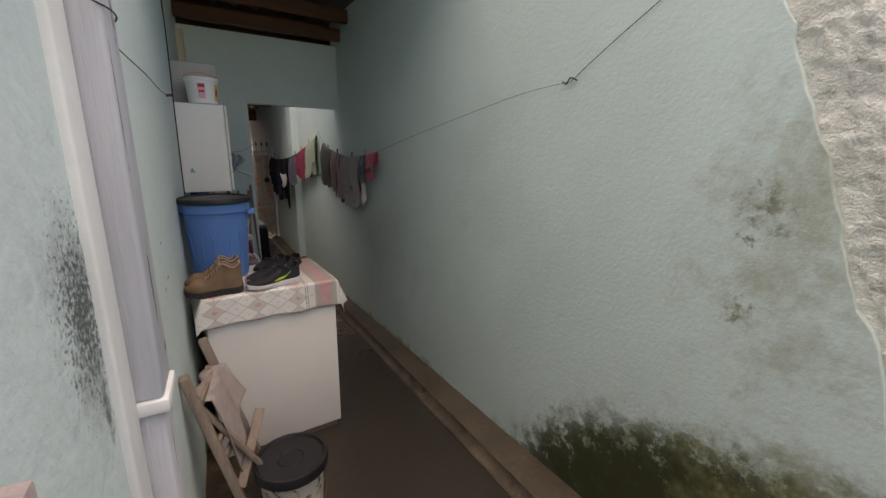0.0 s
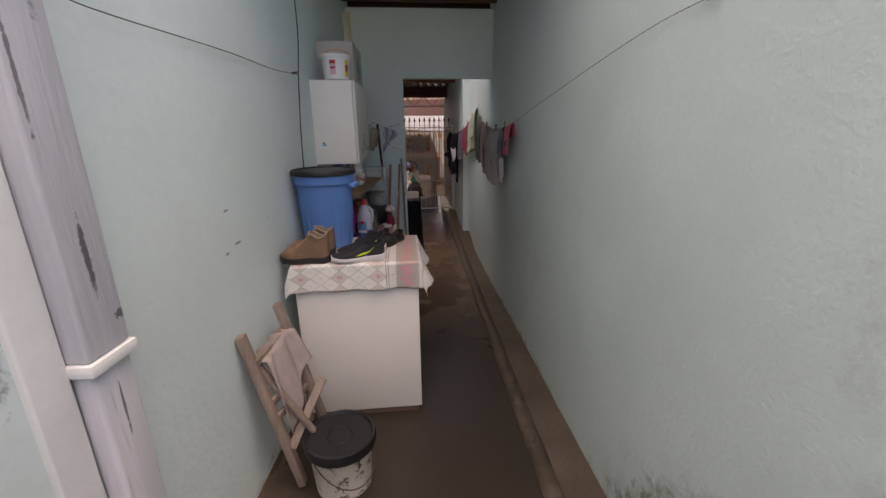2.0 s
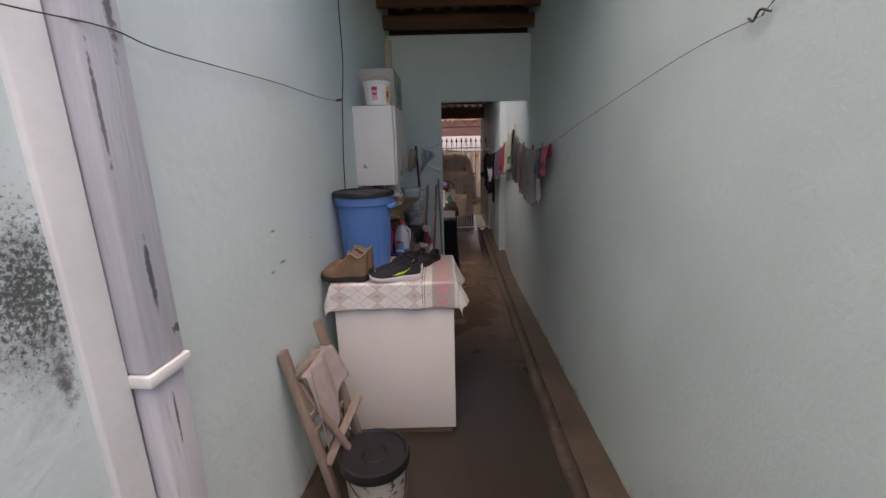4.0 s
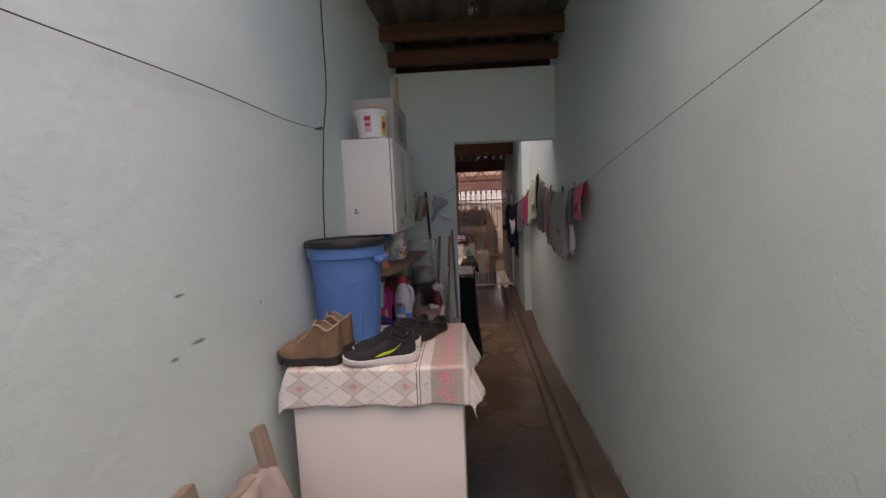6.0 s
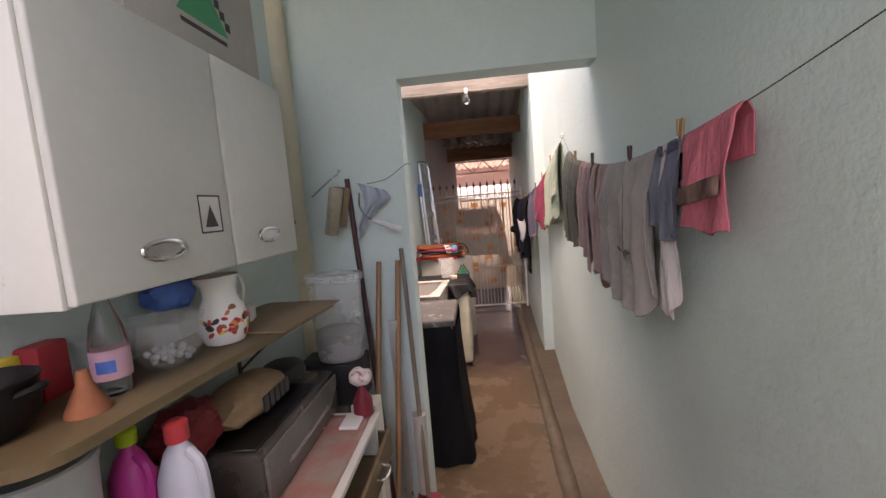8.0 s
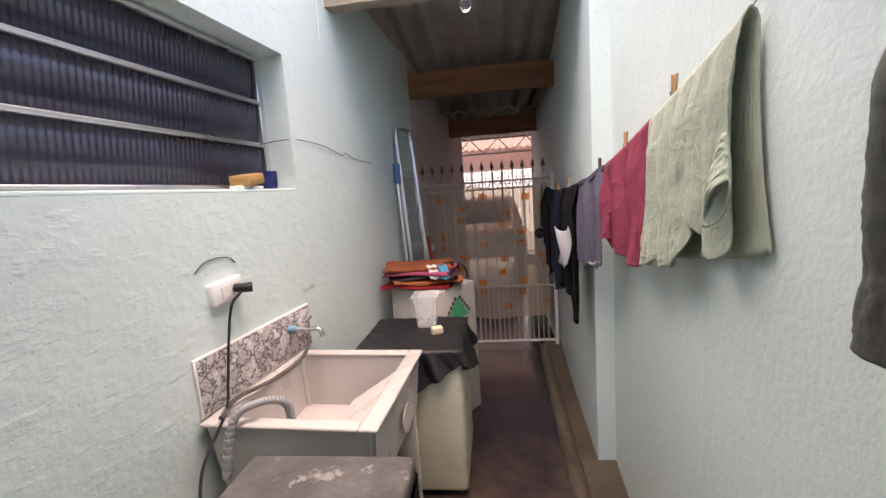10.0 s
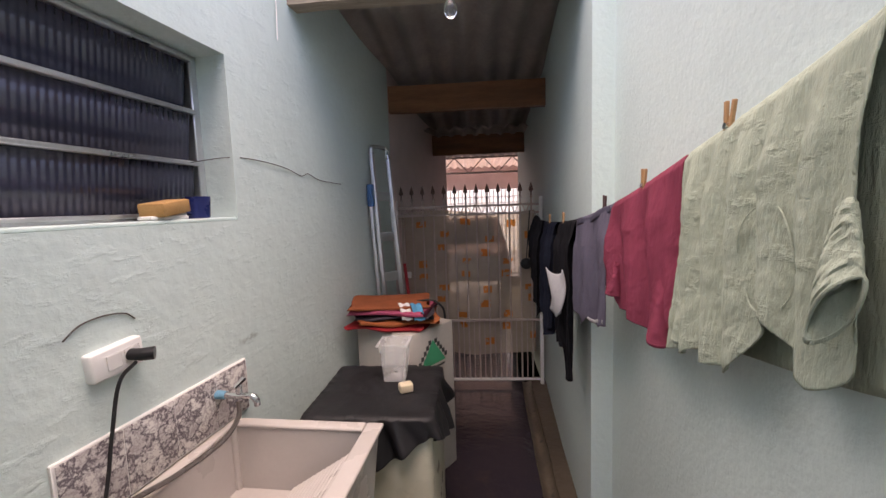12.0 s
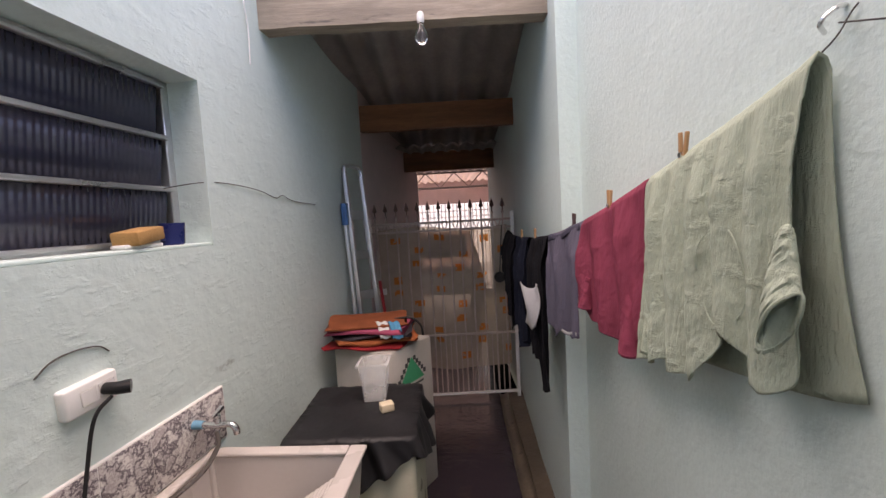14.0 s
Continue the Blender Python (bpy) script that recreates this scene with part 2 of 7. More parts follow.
# ---- the setting ----
def prism(bm, pts, z0, z1):
    lo = [bm.verts.new((x, y, z0)) for x, y in pts]
    hi = [bm.verts.new((x, y, z1)) for x, y in pts]
    k = len(pts)
    for i in range(k):
        bm.faces.new((lo[i], lo[(i + 1) % k], hi[(i + 1) % k], hi[i]))
    bm.faces.new(lo[::-1])
    bm.faces.new(hi)


def ramp01(x):
    x = min(1, max(0, x))
    return x * x * (3 - 2 * x)


def east_x(y):
    return 1.905 - 0.016 * (5.9 - y)


def left_x(y):
    return 0.274 + 0.098 * (y - 3.3)


TOP = 3.15
WY0, WY1, WZ0, WZ1 = 2.93, 3.945, 1.589, 2.195   # the window, along the laundry's wall
bm = bmesh.new()
# the yard stretch is raised out of view to hold sky light off the east wall
box(bm, (-0.2, -6.3, -0.1), (0, 0.3, 4.0))
box(bm, (-0.2, 0.3, -0.1), (0, 2.735, TOP))
wall_west = setting("wall_west", bm, wall_left_mat, "pale aqua painted plaster wall with mould patches", "wall", LEFT)
bm = bmesh.new()
box(bm, (-0.2, 2.44, -0.1), (0, WY0, 2.95))
box(bm, (-0.2, WY1, -0.1), (0, 5.62, 2.95))
box(bm, (-0.2, WY0, -0.1), (0, WY1, WZ0))
box(bm, (-0.2, WY0, WZ1), (0, WY1, 2.95))
wall_laundry = setting("wall_laundry", bm, wall_laundry_mat, "pale aqua painted lumpy plaster wall with a window", "wall", LEFT2)

bm = bmesh.new()
rings = []
for i in range(61):
    # unseen top kept low, to let more sky light onto the west wall
    z = -0.1 + 2.72 * i / 60
    e = 1.28 + 0.367 * z + 0.035 * n3(z, 0, 0, 4) + 0.02 * n3(z, 3, 0, 13)
    rings.append([bm.verts.new((x, y, z)) for x, y in ((east_x(e), e), (1.905, 5.9), (1.906, 6.04), (2.15, 6.04), (2.15, e))])
for lo, hi in zip(rings, rings[1:]):
    for i in range(5):
        bm.faces.new((lo[i], lo[(i + 1) % 5], hi[(i + 1) % 5], hi[i]))
bm.faces.new(rings[0][::-1])
bm.faces.new(rings[-1])
prism(bm, [(east_x(3.5), 3.5), (1.905, 5.9), (1.906, 6.04), (2.15, 6.04), (2.15, 3.5)], 2.62, TOP)
prism(bm, [(1.906, 6.04), (1.93, 6.9), (2.02, 8.0), (2.2, 8.0), (2.2, 6.04)], -0.1, 2.95)
wall_east = setting("wall_east", bm, wall_right_mat, "pale aqua painted plaster wall, mossy at its foot", "wall")
bm = bmesh.new()
prism(bm, [(1.925, 8.0), (1.96, 8.8), (2.02, 9.75), (2.06, 12.2), (2.25, 12.2), (2.25, 8.0)], -0.1, TOP)
wall_passage = setting("wall_passage_east", bm, wall_end_mat, "pale aqua plaster wall of the covered passage", "wall")


def crust(u, v):
    y = -3.0 + 5.6 * u
    z = -0.1 + (1.5 + 0.95 * ramp01((y - 1.15) / 0.3)) * v
    d = 0.010 * n3(y, z, 0, 5) + 0.012 * abs(n3(y, z, 3, 22)) + 0.012 * n3(y, z, 7, 55)
    return (east_x(y) + 0.03 - d, y, z)


bm = bmesh.new()
sheet(bm, crust, 420, 200)
rough_wall = setting("wall_east_rough", bm, crust_mat, "bare rough-cast cement wall, weathered and blotchy", "wall")
bm = bmesh.new()
box(bm, (1.99, -3.0, -0.1), (2.14, 1.29, 1.4))
setting("wall_east_core", bm, crust_mat, "core of the rough-cast wall", "wall")
# added closing wall, never in view; low so southern sky lights the end wall
bm = bmesh.new()
box(bm, (-0.6, -3.2, -0.1), (2.2, -3.0, 1.7))
setting("added_wall_south", bm, wall_end_mat, "unseen plain aqua wall added to close the yard, low to let sky light in", "wall")

# end wall with the doorway
EX = 1.03
bm = bmesh.new()
box(bm, (0.3, 5.9, -0.1), (EX, 6.03, 2.08))
box(bm, (0.3, 5.9, 2.08), (1.91, 6.03, 2.68))
bmesh.ops.remove_doubles(bm, verts=bm.verts[:], dist=0.0005)
wall_north = setting("wall_north", bm, wall_end_mat, "aqua plaster end wall with an open doorway", "wall")

# floor, drain channel and ledge, each with slightly uneven lips
def floor_height(x, y):
    return 0.004 * n3(x, y, 0, 2.0) + 0.0015 * n3(x, y, 2, 11)


def lip(y, k):
    return 0.010 * n3(0, y, k, 2.0) + 0.005 * n3(0, y, k, 9.0)


def drain_x(y):
    return 1.605 + 0.033 * (y - 3.6)


def floor_main(u, v):
    y = -3.0 + 18.6 * v
    x0, x1 = -0.9, drain_x(y) - 0.003 + lip(y, 1)
    x = x0 + (x1 - x0) * u
    return (x, y, floor_height(x, y) if u < 1 else -0.012)


bm = bmesh.new()
sheet(bm, floor_main, 40, 300)
floor = setting("floor", bm, floor_mat, "damp brown concrete floor with worn pale patches", "floor")


def drain_fn(u, v):
    y = -3.0 + 12.9 * v
    prof = ((-0.006, -0.008), (0.008, -0.035), (0.04, -0.048), (0.072, -0.035), (0.082, 0.0))
    a = prof[round(u * 4)]
    return (drain_x(y) + a[0] + lip(y, 1 if u < 0.5 else 5), y, a[1])


bm = bmesh.new()
sheet(bm, drain_fn, 4, 240)
setting("drain_channel", bm, wet_mat, "narrow open drain channel cut in the concrete floor", "drain")


def ledge_fn(u, v):
    y = -3.0 + 12.9 * v
    x0 = drain_x(y) + 0.082 + lip(y, 5)
    x = x0 + (2.2 - x0) * u
    return (x, y, 0.004 + 0.012 * u + 0.004 * n3(x, y, 1, 5))


bm = bmesh.new()
sheet(bm, ledge_fn, 10, 240)
setting("ledge", bm, ledge_mat, "worn concrete strip between drain and wall", "floor")


def corrugated(name, x0, x1, y0, y1, z0, z1, mat, pitch=0.177, amp=0.024, label="", along="y"):
    n = int((x1 - x0) / pitch * 10)
    bm = bmesh.new()
    sheet(bm, lambda u, v: (x0 + (x1 - x0) * u, y0 + (y1 - y0) * v, z0 + (z1 - z0) * v + amp * math.sin(2 * math.pi * (x0 + (x1 - x0) * u) / pitch)), n, 12)
    o = setting(name, bm, mat, label, "roof", smooth=True)
    thicken(o, 0.007)
    return o


corrugated("ceiling", 0.2, 2.0, 3.55, 6.09, 3.06, 2.95, sheet_mat, label="dark corrugated fibre-cement roof sheets")
corrugated("ceiling_passage", 0.3, 2.12, 8.06, 11.5, 2.905, 2.505, zinc_mat, label="grey corrugated roof sheets over the passage")
corrugated("ceiling_garage", -0.9, 3.4, 10.9, 13.55, 2.475, 2.455, zinc_mat, 0.15, 0.02, label="corrugated metal roof of the garage")
haze = bpy.data.materials.new("translucent_roofing")
haze.use_nodes = True
hn = haze.node_tree
hn.nodes.remove(hn.nodes["Principled BSDF"])
ht, hd, hm = hn.nodes.new("ShaderNodeBsdfTranslucent"), hn.nodes.new("ShaderNodeBsdfDiffuse"), hn.nodes.new("ShaderNodeMixShader")
htc = hn.nodes.new("ShaderNodeTexCoord")
hcol = mix(hn, soft_noise(hn, htc.outputs["Object"], 3), (0.62, 0.52, 0.47), (0.78, 0.68, 0.62))
hn.links.new(hcol, ht.inputs[0])
hn.links.new(hcol, hd.inputs[0])
hm.inputs[0].default_value = 0.6
hn.links.new(hd.outputs[0], hm.inputs[1])
hn.links.new(ht.outputs[0], hm.inputs[2])
hn.links.new(hm.outputs[0], hn.nodes["Material Output"].inputs[0])
corrugated("ceiling_garage_front", -0.9, 3.4, 13.5, 15.45, 2.45, 2.43, haze, 0.15, 0.02, label="translucent corrugated roof sheets of the garage")


def beam(name, x0, x1, y, z0, z1, t, mat, label):
    e = bmesh.new()
    n = 24
    for i in range(n + 1):
        x = x0 + (x1 - x0) * i / n
        w = 0.004 * n3(x, y, z0, 4)
        for yy, zz in ((y, z0), (y + t, z0), (y + t, z1), (y, z1)):
            e.verts.new((x, yy + 0.003 * n3(x, yy, zz, 6), zz + w + 0.003 * n3(x, yy + 3, zz, 9)))
    e.verts.ensure_lookup_table()
    for i in range(n):
        for k in range(4):
            a, b = 4 * i + k, 4 * i + (k + 1) % 4
            e.faces.new((e.verts[a], e.verts[b], e.verts[b + 4], e.verts[a + 4]))
    ev = list(e.verts)
    e.faces.new(ev[:4][::-1])
    e.faces.new(ev[-4:])
    bmesh.ops.bevel(e, geom=[d for d in e.edges if len(d.link_faces) == 2 and d.calc_face_angle(0) > 1], offset=0.003, segments=1, affect="EDGES")
    return tagged(mesh_object(name, e, mat), label, "roof beam", "roof beams")


beam("roof_beam", 0.47, 1.90, 5.52, 2.815, 2.925, 0.05, timber_mat, "dark brown timber purlin under the corrugated roof")
beam("roof_beam", 0.47, 1.90, 5.74, 2.70, 2.81, 0.06, timber_mat, "dark brown timber purlin resting over the end wall")
beam("roof_beam", 0.46, 1.90, 6.04, 2.69, 2.972, 0.05, timber_mat, "dark brown timber purlin behind the end wall")
beam("roof_beam", 0.50, 1.97, 8.14, 2.575, 2.715, 0.09, old_timber_mat, "grey weathered timber beam at the edge of the passage roof")
beam("fascia_board", 0.50, 1.97, 8.16, 2.72, 2.87, 0.055, orange_timber_mat, "orange-stained board on top of the weathered beam")
beam("roof_beam", 0.66, 2.02, 9.62, 2.39, 2.60, 0.07, passage_timber_mat, "brown timber purlin in the covered passage")
beam("roof_beam", 0.70, 2.05, 11.32, 2.235, 2.47, 0.07, passage_timber_mat, "brown timber purlin in the garage")

# garage beyond the gate
bm = bmesh.new()
box(bm, (-0.2, 5.625, -0.1), (0, 7.9, TOP))
setting("wall_garage_west", bm, pink_mat, "pale pinkish plaster wall behind the gate", "wall", LEFT2)
bm = bmesh.new()
box(bm, (-4.535, 12.386, -0.1), (0.662, 12.555, 2.725))
setting("wall_garage_return", bm, pink_mat, "plaster wall return in the garage", "wall")
# unseen open yard, added so that daylight reaches the garage from the west
bm = bmesh.new()
box(bm, (-4.705, 9.447, -0.1), (-4.535, 15.55, 1.962))
setting("added_yard_wall", bm, pink_mat, "unseen low plaster wall of a yard added to let daylight into the garage", "wall")
bm = bmesh.new()
box(bm, (-4.705, 12.498, -0.2), (-1.145, 15.662, -0.01))
setting("added_yard_floor", bm, ledge_mat, "unseen concrete yard added beside the garage to let daylight in", "floor")
bm = bmesh.new()
box(bm, (2.753, 12.16, -0.1), (2.922, 15.55, 2.725))
box(bm, (2.244, 12.16, -0.1), (2.753, 12.273, 2.725))
setting("wall_garage_east", bm, pink_mat, "plaster side wall of the garage", "wall")
bm = bmesh.new()
box(bm, (-1.089, 15.323, 1.94), (2.753, 15.437, 2.725))
setting("wall_garage_front", bm, pink_mat, "plaster front wall of the garage", "wall")
street_mat = material("grey_road", (0.2, 0.2, 0.2), 0.85, fine=60)
bm = bmesh.new()
box(bm, (-400, 15.58, -0.3), (400, 800, -0.05))
setting("ground", bm, street_mat, "grey street in front of the house", "ground")
facade_mat = material("sunlit_white_facade", (0.8, 0.76, 0.7), 0.8, var=0.05)
bm = bmesh.new()
box(bm, (-12, 21, -0.05), (14, 24, 5))
setting("backdrop", bm, facade_mat, "pale sunlit house front across the street", "building")

# ---- more materials ----
white_enamel = material("cream_white_enamel", (0.74, 0.70, 0.65), 0.42, var=0.03, scale=2, fine=90, bump=0.04)
dirty_white = material("scuffed_white_paint", (0.74, 0.72, 0.67), 0.42, var=0.04, scale=3, fine=60, bump=0.1, stretch=(1, 1, 0.6), wear=((0.5, 0.46, 0.40), 9, 0.68))
door_white = material("grey_white_cabinet_paint", (0.64, 0.635, 0.595), 0.4, var=0.06, scale=2.5, fine=50, bump=0.06, wear=((0.46, 0.46, 0.45), 3, 0.68))
blue_plastic = material("blue_plastic", (0.075, 0.20, 0.47), 0.42, var=0.10, scale=3, fine=80, bump=0.04, wear=((0.14, 0.27, 0.50), 4, 0.64))
black_plastic = material("black_plastic", (0.016, 0.016, 0.018), 0.45, var=0.3, scale=6, fine=60, bump=0.08, wear=((0.09, 0.085, 0.08), 5, 0.68))
chrome = material("chrome", (0.7, 0.7, 0.7), 0.2, 1.0, var=0.05, bump=0.0)
alu = material("dull_aluminium", (0.62, 0.63, 0.64), 0.36, 0.9, var=0.08, bump=0.03)
steel_dark = material("dark_iron", (0.13, 0.08, 0.065), 0.6, 0.3, var=0.3, fine=120, bump=0.1)
gate_mat = material("worn_pale_gate_paint", (0.48, 0.40, 0.36), 0.5, 0.1, var=0.18, fine=90, bump=0.08)
rail_mat = material("white_gate_paint", (0.74, 0.72, 0.70), 0.5, var=0.08, bump=0.05)
grey_wood = material("old_grey_wood", (0.25, 0.195, 0.155), 0.7, var=0.25, scale=5, fine=50, bump=0.5, stretch=(3, 3, 0.4), wear=((0.42, 0.37, 0.32), 8, 0.66))
handle_wood = material("broomstick_wood", (0.42, 0.22, 0.12), 0.5, var=0.15, fine=60, bump=0.1, stretch=(4, 4, 0.4))
shelf_wood = material("ochre_shelf_board", (0.17, 0.122, 0.068), 0.5, var=0.2, scale=4, fine=50, bump=0.15, stretch=(3, 0.4, 3), wear=((0.2, 0.14, 0.08), 5, 0.66))
cardboard = material("tan_cardboard", (0.27, 0.19, 0.12), 0.8, var=0.12, fine=60, bump=0.1)
grey_card = material("pale_cardboard", (0.47, 0.44, 0.40), 0.7, var=0.08, fine=60, bump=0.1)
white_plastic = material("white_plastic", (0.78, 0.77, 0.75), 0.4, var=0.04, bump=0.03)
grubby_bucket = material("paint_splashed_bucket", (0.66, 0.63, 0.54), 0.5, var=0.08, scale=5, fine=60, bump=0.1, wear=((0.05, 0.045, 0.04), 22, 0.535))
red_mat = material("red_print", (0.55, 0.05, 0.06), 0.5, var=0.1, bump=0.02)
orange_mat = material("orange_print", (0.75, 0.3, 0.12), 0.5, var=0.1, bump=0.02)
yellow_mat = material("yellow_print", (0.75, 0.55, 0.08), 0.5, var=0.1, bump=0.02)
green_mat = material("green_print", (0.03, 0.34, 0.17), 0.5, var=0.1, bump=0.02)
ink_mat = material("dark_print", (0.05, 0.05, 0.05), 0.5, var=0.1, bump=0.0)
magenta_plastic = material("magenta_plastic", (0.62, 0.05, 0.28), 0.35, var=0.06, bump=0.02)
pink_label = material("pink_label", (0.75, 0.42, 0.5), 0.5, var=0.1, bump=0.0)
blue_label = material("blue_label", (0.08, 0.2, 0.6), 0.4, var=0.15, bump=0.0)
pale_plastic = material("pale_bluish_plastic", (0.58, 0.62, 0.72), 0.35, var=0.06, bump=0.02, transmission=0.25)
clear_plastic = material("cloudy_clear_plastic", (0.90, 0.90, 0.90), 0.15, var=0.03, bump=0.02, alpha=0.13)
cloudy_plastic = material("milky_plastic", (0.86, 0.86, 0.85), 0.3, var=0.05, bump=0.02, alpha=0.28)
dark_red = material("dark_red_plastic", (0.20, 0.02, 0.035), 0.45, var=0.15, bump=0.05)
iron_black = material("black_cast_iron", (0.012, 0.011, 0.012), 0.55, var=0.3, fine=90, bump=0.2, spec=0.25)
clear_glass = material("clear_glass", (0.92, 0.94, 0.93), 0.05, var=0.01, bump=0.0, transmission=1.0, rvar=0.03)
smoky = material("smoky_plastic", (0.09, 0.08, 0.075), 0.25, var=0.1, bump=0.02)
ceramic = material("white_ceramic", (0.8, 0.78, 0.74), 0.15, var=0.03, bump=0.0)
terracotta = material("terracotta", (0.36, 0.13, 0.07), 0.7, var=0.15, bump=0.1)
purple_bag = material("purple_plastic_bag", (0.038, 0.016, 0.125), 0.6, var=0.25, fine=18, bump=0.25, depth=0.01, spec=0.25)
rubber = material("black_rubber", (0.03, 0.028, 0.027), 0.6, var=0.3, bump=0.1)
suede = material("tan_suede", (0.185, 0.115, 0.07), 0.85, var=0.2, scale=9, fine=160, bump=0.3)
suede_light = material("pale_boot_lining", (0.33, 0.24, 0.17), 0.9, var=0.15, fine=160, bump=0.3)
mesh_black = material("black_shoe_mesh", (0.020, 0.020, 0.025), 0.75, var=0.3, fine=220, bump=0.3)
sole_white = material("white_shoe_foam", (0.62, 0.6, 0.6), 0.55, var=0.06, bump=0.1)
lime_mat = material("lime_green_trim", (0.42, 0.58, 0.03), 0.5, var=0.08, bump=0.0)
copper_wire = material("thin_dark_wire", (0.05, 0.045, 0.04), 0.5, var=0.2, bump=0.0)


def fabric(name, col, var=0.15, crease=0.5, second=None):
    return material(name, col, 0.9, var=var, scale=7, fine=48, bump=crease, depth=0.006, spec=0.1, rvar=0.04, second=second, lumps=2.0, stretch=(1.6, 1.6, 0.55))


grey_cloth = fabric("grey_rag_cloth", (0.33, 0.28, 0.26))


def oilcloth():
    m = bpy.data.materials.new("rose_and_diamond_oilcloth")
    m.use_nodes = True
    nt = m.node_tree
    p = nt.nodes["Principled BSDF"]
    uv = nt.nodes.new("ShaderNodeUVMap")
    sp = nt.nodes.new("ShaderNodeSeparateXYZ")
    nt.links.new(uv.outputs[0], sp.inputs[0])
    u = math_node(nt, "MULTIPLY", sp.outputs[0], 0.92)
    v = math_node(nt, "MULTIPLY", sp.outputs[1], 0.88)
    s = 0.10
    a = math_node(nt, "DIVIDE", math_node(nt, "ADD", u, v), s)
    b = math_node(nt, "DIVIDE", math_node(nt, "SUBTRACT", u, v), s)
    da = math_node(nt, "ABSOLUTE", math_node(nt, "SUBTRACT", math_node(nt, "FRACT", a), 0.5))
    db = math_node(nt, "ABSOLUTE", math_node(nt, "SUBTRACT", math_node(nt, "FRACT", b), 0.5))
    far = math_node(nt, "MAXIMUM", da, db)
    uvv = uv.outputs[0]
    grain = soft_noise(nt, uvv, 130)
    blot = soft_noise(nt, uvv, 75, 4)
    base = mix(nt, ramp(nt, soft_noise(nt, uvv, 9), 0.3, 0.7), (0.72, 0.70, 0.66), (0.66, 0.635, 0.59))
    col = math_node(nt, "FRACT", math_node(nt, "MULTIPLY", math_node(nt, "ADD", math_node(nt, "FLOOR", a), math_node(nt, "FLOOR", b)), 0.25))
    rosy = math_node(nt, "LESS_THAN", math_node(nt, "ABSOLUTE", math_node(nt, "SUBTRACT", col, 0.5)), 0.1)
    motif = math_node(nt, "LESS_THAN", col, 0.1)
    base = mix(nt, math_node(nt, "MULTIPLY", rosy, 0.75), base, (0.50, 0.455, 0.415))
    petals = math_node(nt, "MULTIPLY", ramp(nt, math_node(nt, "MULTIPLY_ADD", blot, 0.9, far), 0.56, 0.66, 1.0, 0.0), rosy)
    base = mix(nt, petals, base, mix(nt, ramp(nt, grain, 0.4, 0.6), (0.60, 0.20, 0.22), (0.55, 0.42, 0.38)))
    sprig = math_node(nt, "MULTIPLY", ramp(nt, math_node(nt, "MULTIPLY_ADD", blot, 0.9, far), 0.40, 0.47, 1.0, 0.0), motif)
    base = mix(nt, sprig, base, (0.40, 0.34, 0.31))
    base = mix(nt, ramp(nt, far, 0.035, 0.05, 0.7, 0.0), base, (0.33, 0.28, 0.25))
    dash = ramp(nt, grain, 0.38, 0.5)
    line = math_node(nt, "MULTIPLY", ramp(nt, far, 0.470, 0.482), math_node(nt, "MULTIPLY", dash, 0.85))
    base = mix(nt, line, base, (0.36, 0.29, 0.24))
    inside = math_node(nt, "MULTIPLY", math_node(nt, "GREATER_THAN", u, 0.60), math_node(nt, "LESS_THAN", u, 0.81))
    mid = math_node(nt, "ABSOLUTE", math_node(nt, "SUBTRACT", u, 0.705))
    band = mix(nt, ramp(nt, mid, 0.055, 0.06), (0.40, 0.36, 0.33), (0.64, 0.61, 0.57))
    clump = soft_noise(nt, uvv, 26, 5, 0.65)
    chain = ramp(nt, math_node(nt, "MULTIPLY_ADD", clump, -0.30, mid), -0.115, -0.10, 1.0, 0.0)
    band = mix(nt, math_node(nt, "MULTIPLY", chain, 0.6), band, (0.36, 0.31, 0.27))
    bloom = math_node(nt, "MULTIPLY", ramp(nt, math_node(nt, "MULTIPLY_ADD", clump, -0.30, mid), -0.135, -0.125, 1.0, 0.0), ramp(nt, blot, 0.40, 0.52))
    band = mix(nt, bloom, band, mix(nt, ramp(nt, grain, 0.4, 0.6), (0.62, 0.14, 0.18), (0.66, 0.40, 0.38)))
    base = mix(nt, inside, base, band)
    for at in (0.594, 0.606, 0.80, 0.812):
        stripe = math_node(nt, "COMPARE", u, at, 0.0016)
        base = mix(nt, stripe, base, (0.10, 0.085, 0.08))
    nt.links.new(base, p.inputs["Base Color"])
    p.inputs["Roughness"].default_value = 0.5
    bp = nt.nodes.new("ShaderNodeBump")
    bp.inputs["Strength"].default_value = 0.15
    bp.inputs["Distance"].default_value = 0.003
    nt.links.new(soft_noise(nt, uvv, 90), bp.inputs["Height"])
    nt.links.new(bp.outputs[0], p.inputs["Normal"])
    return m


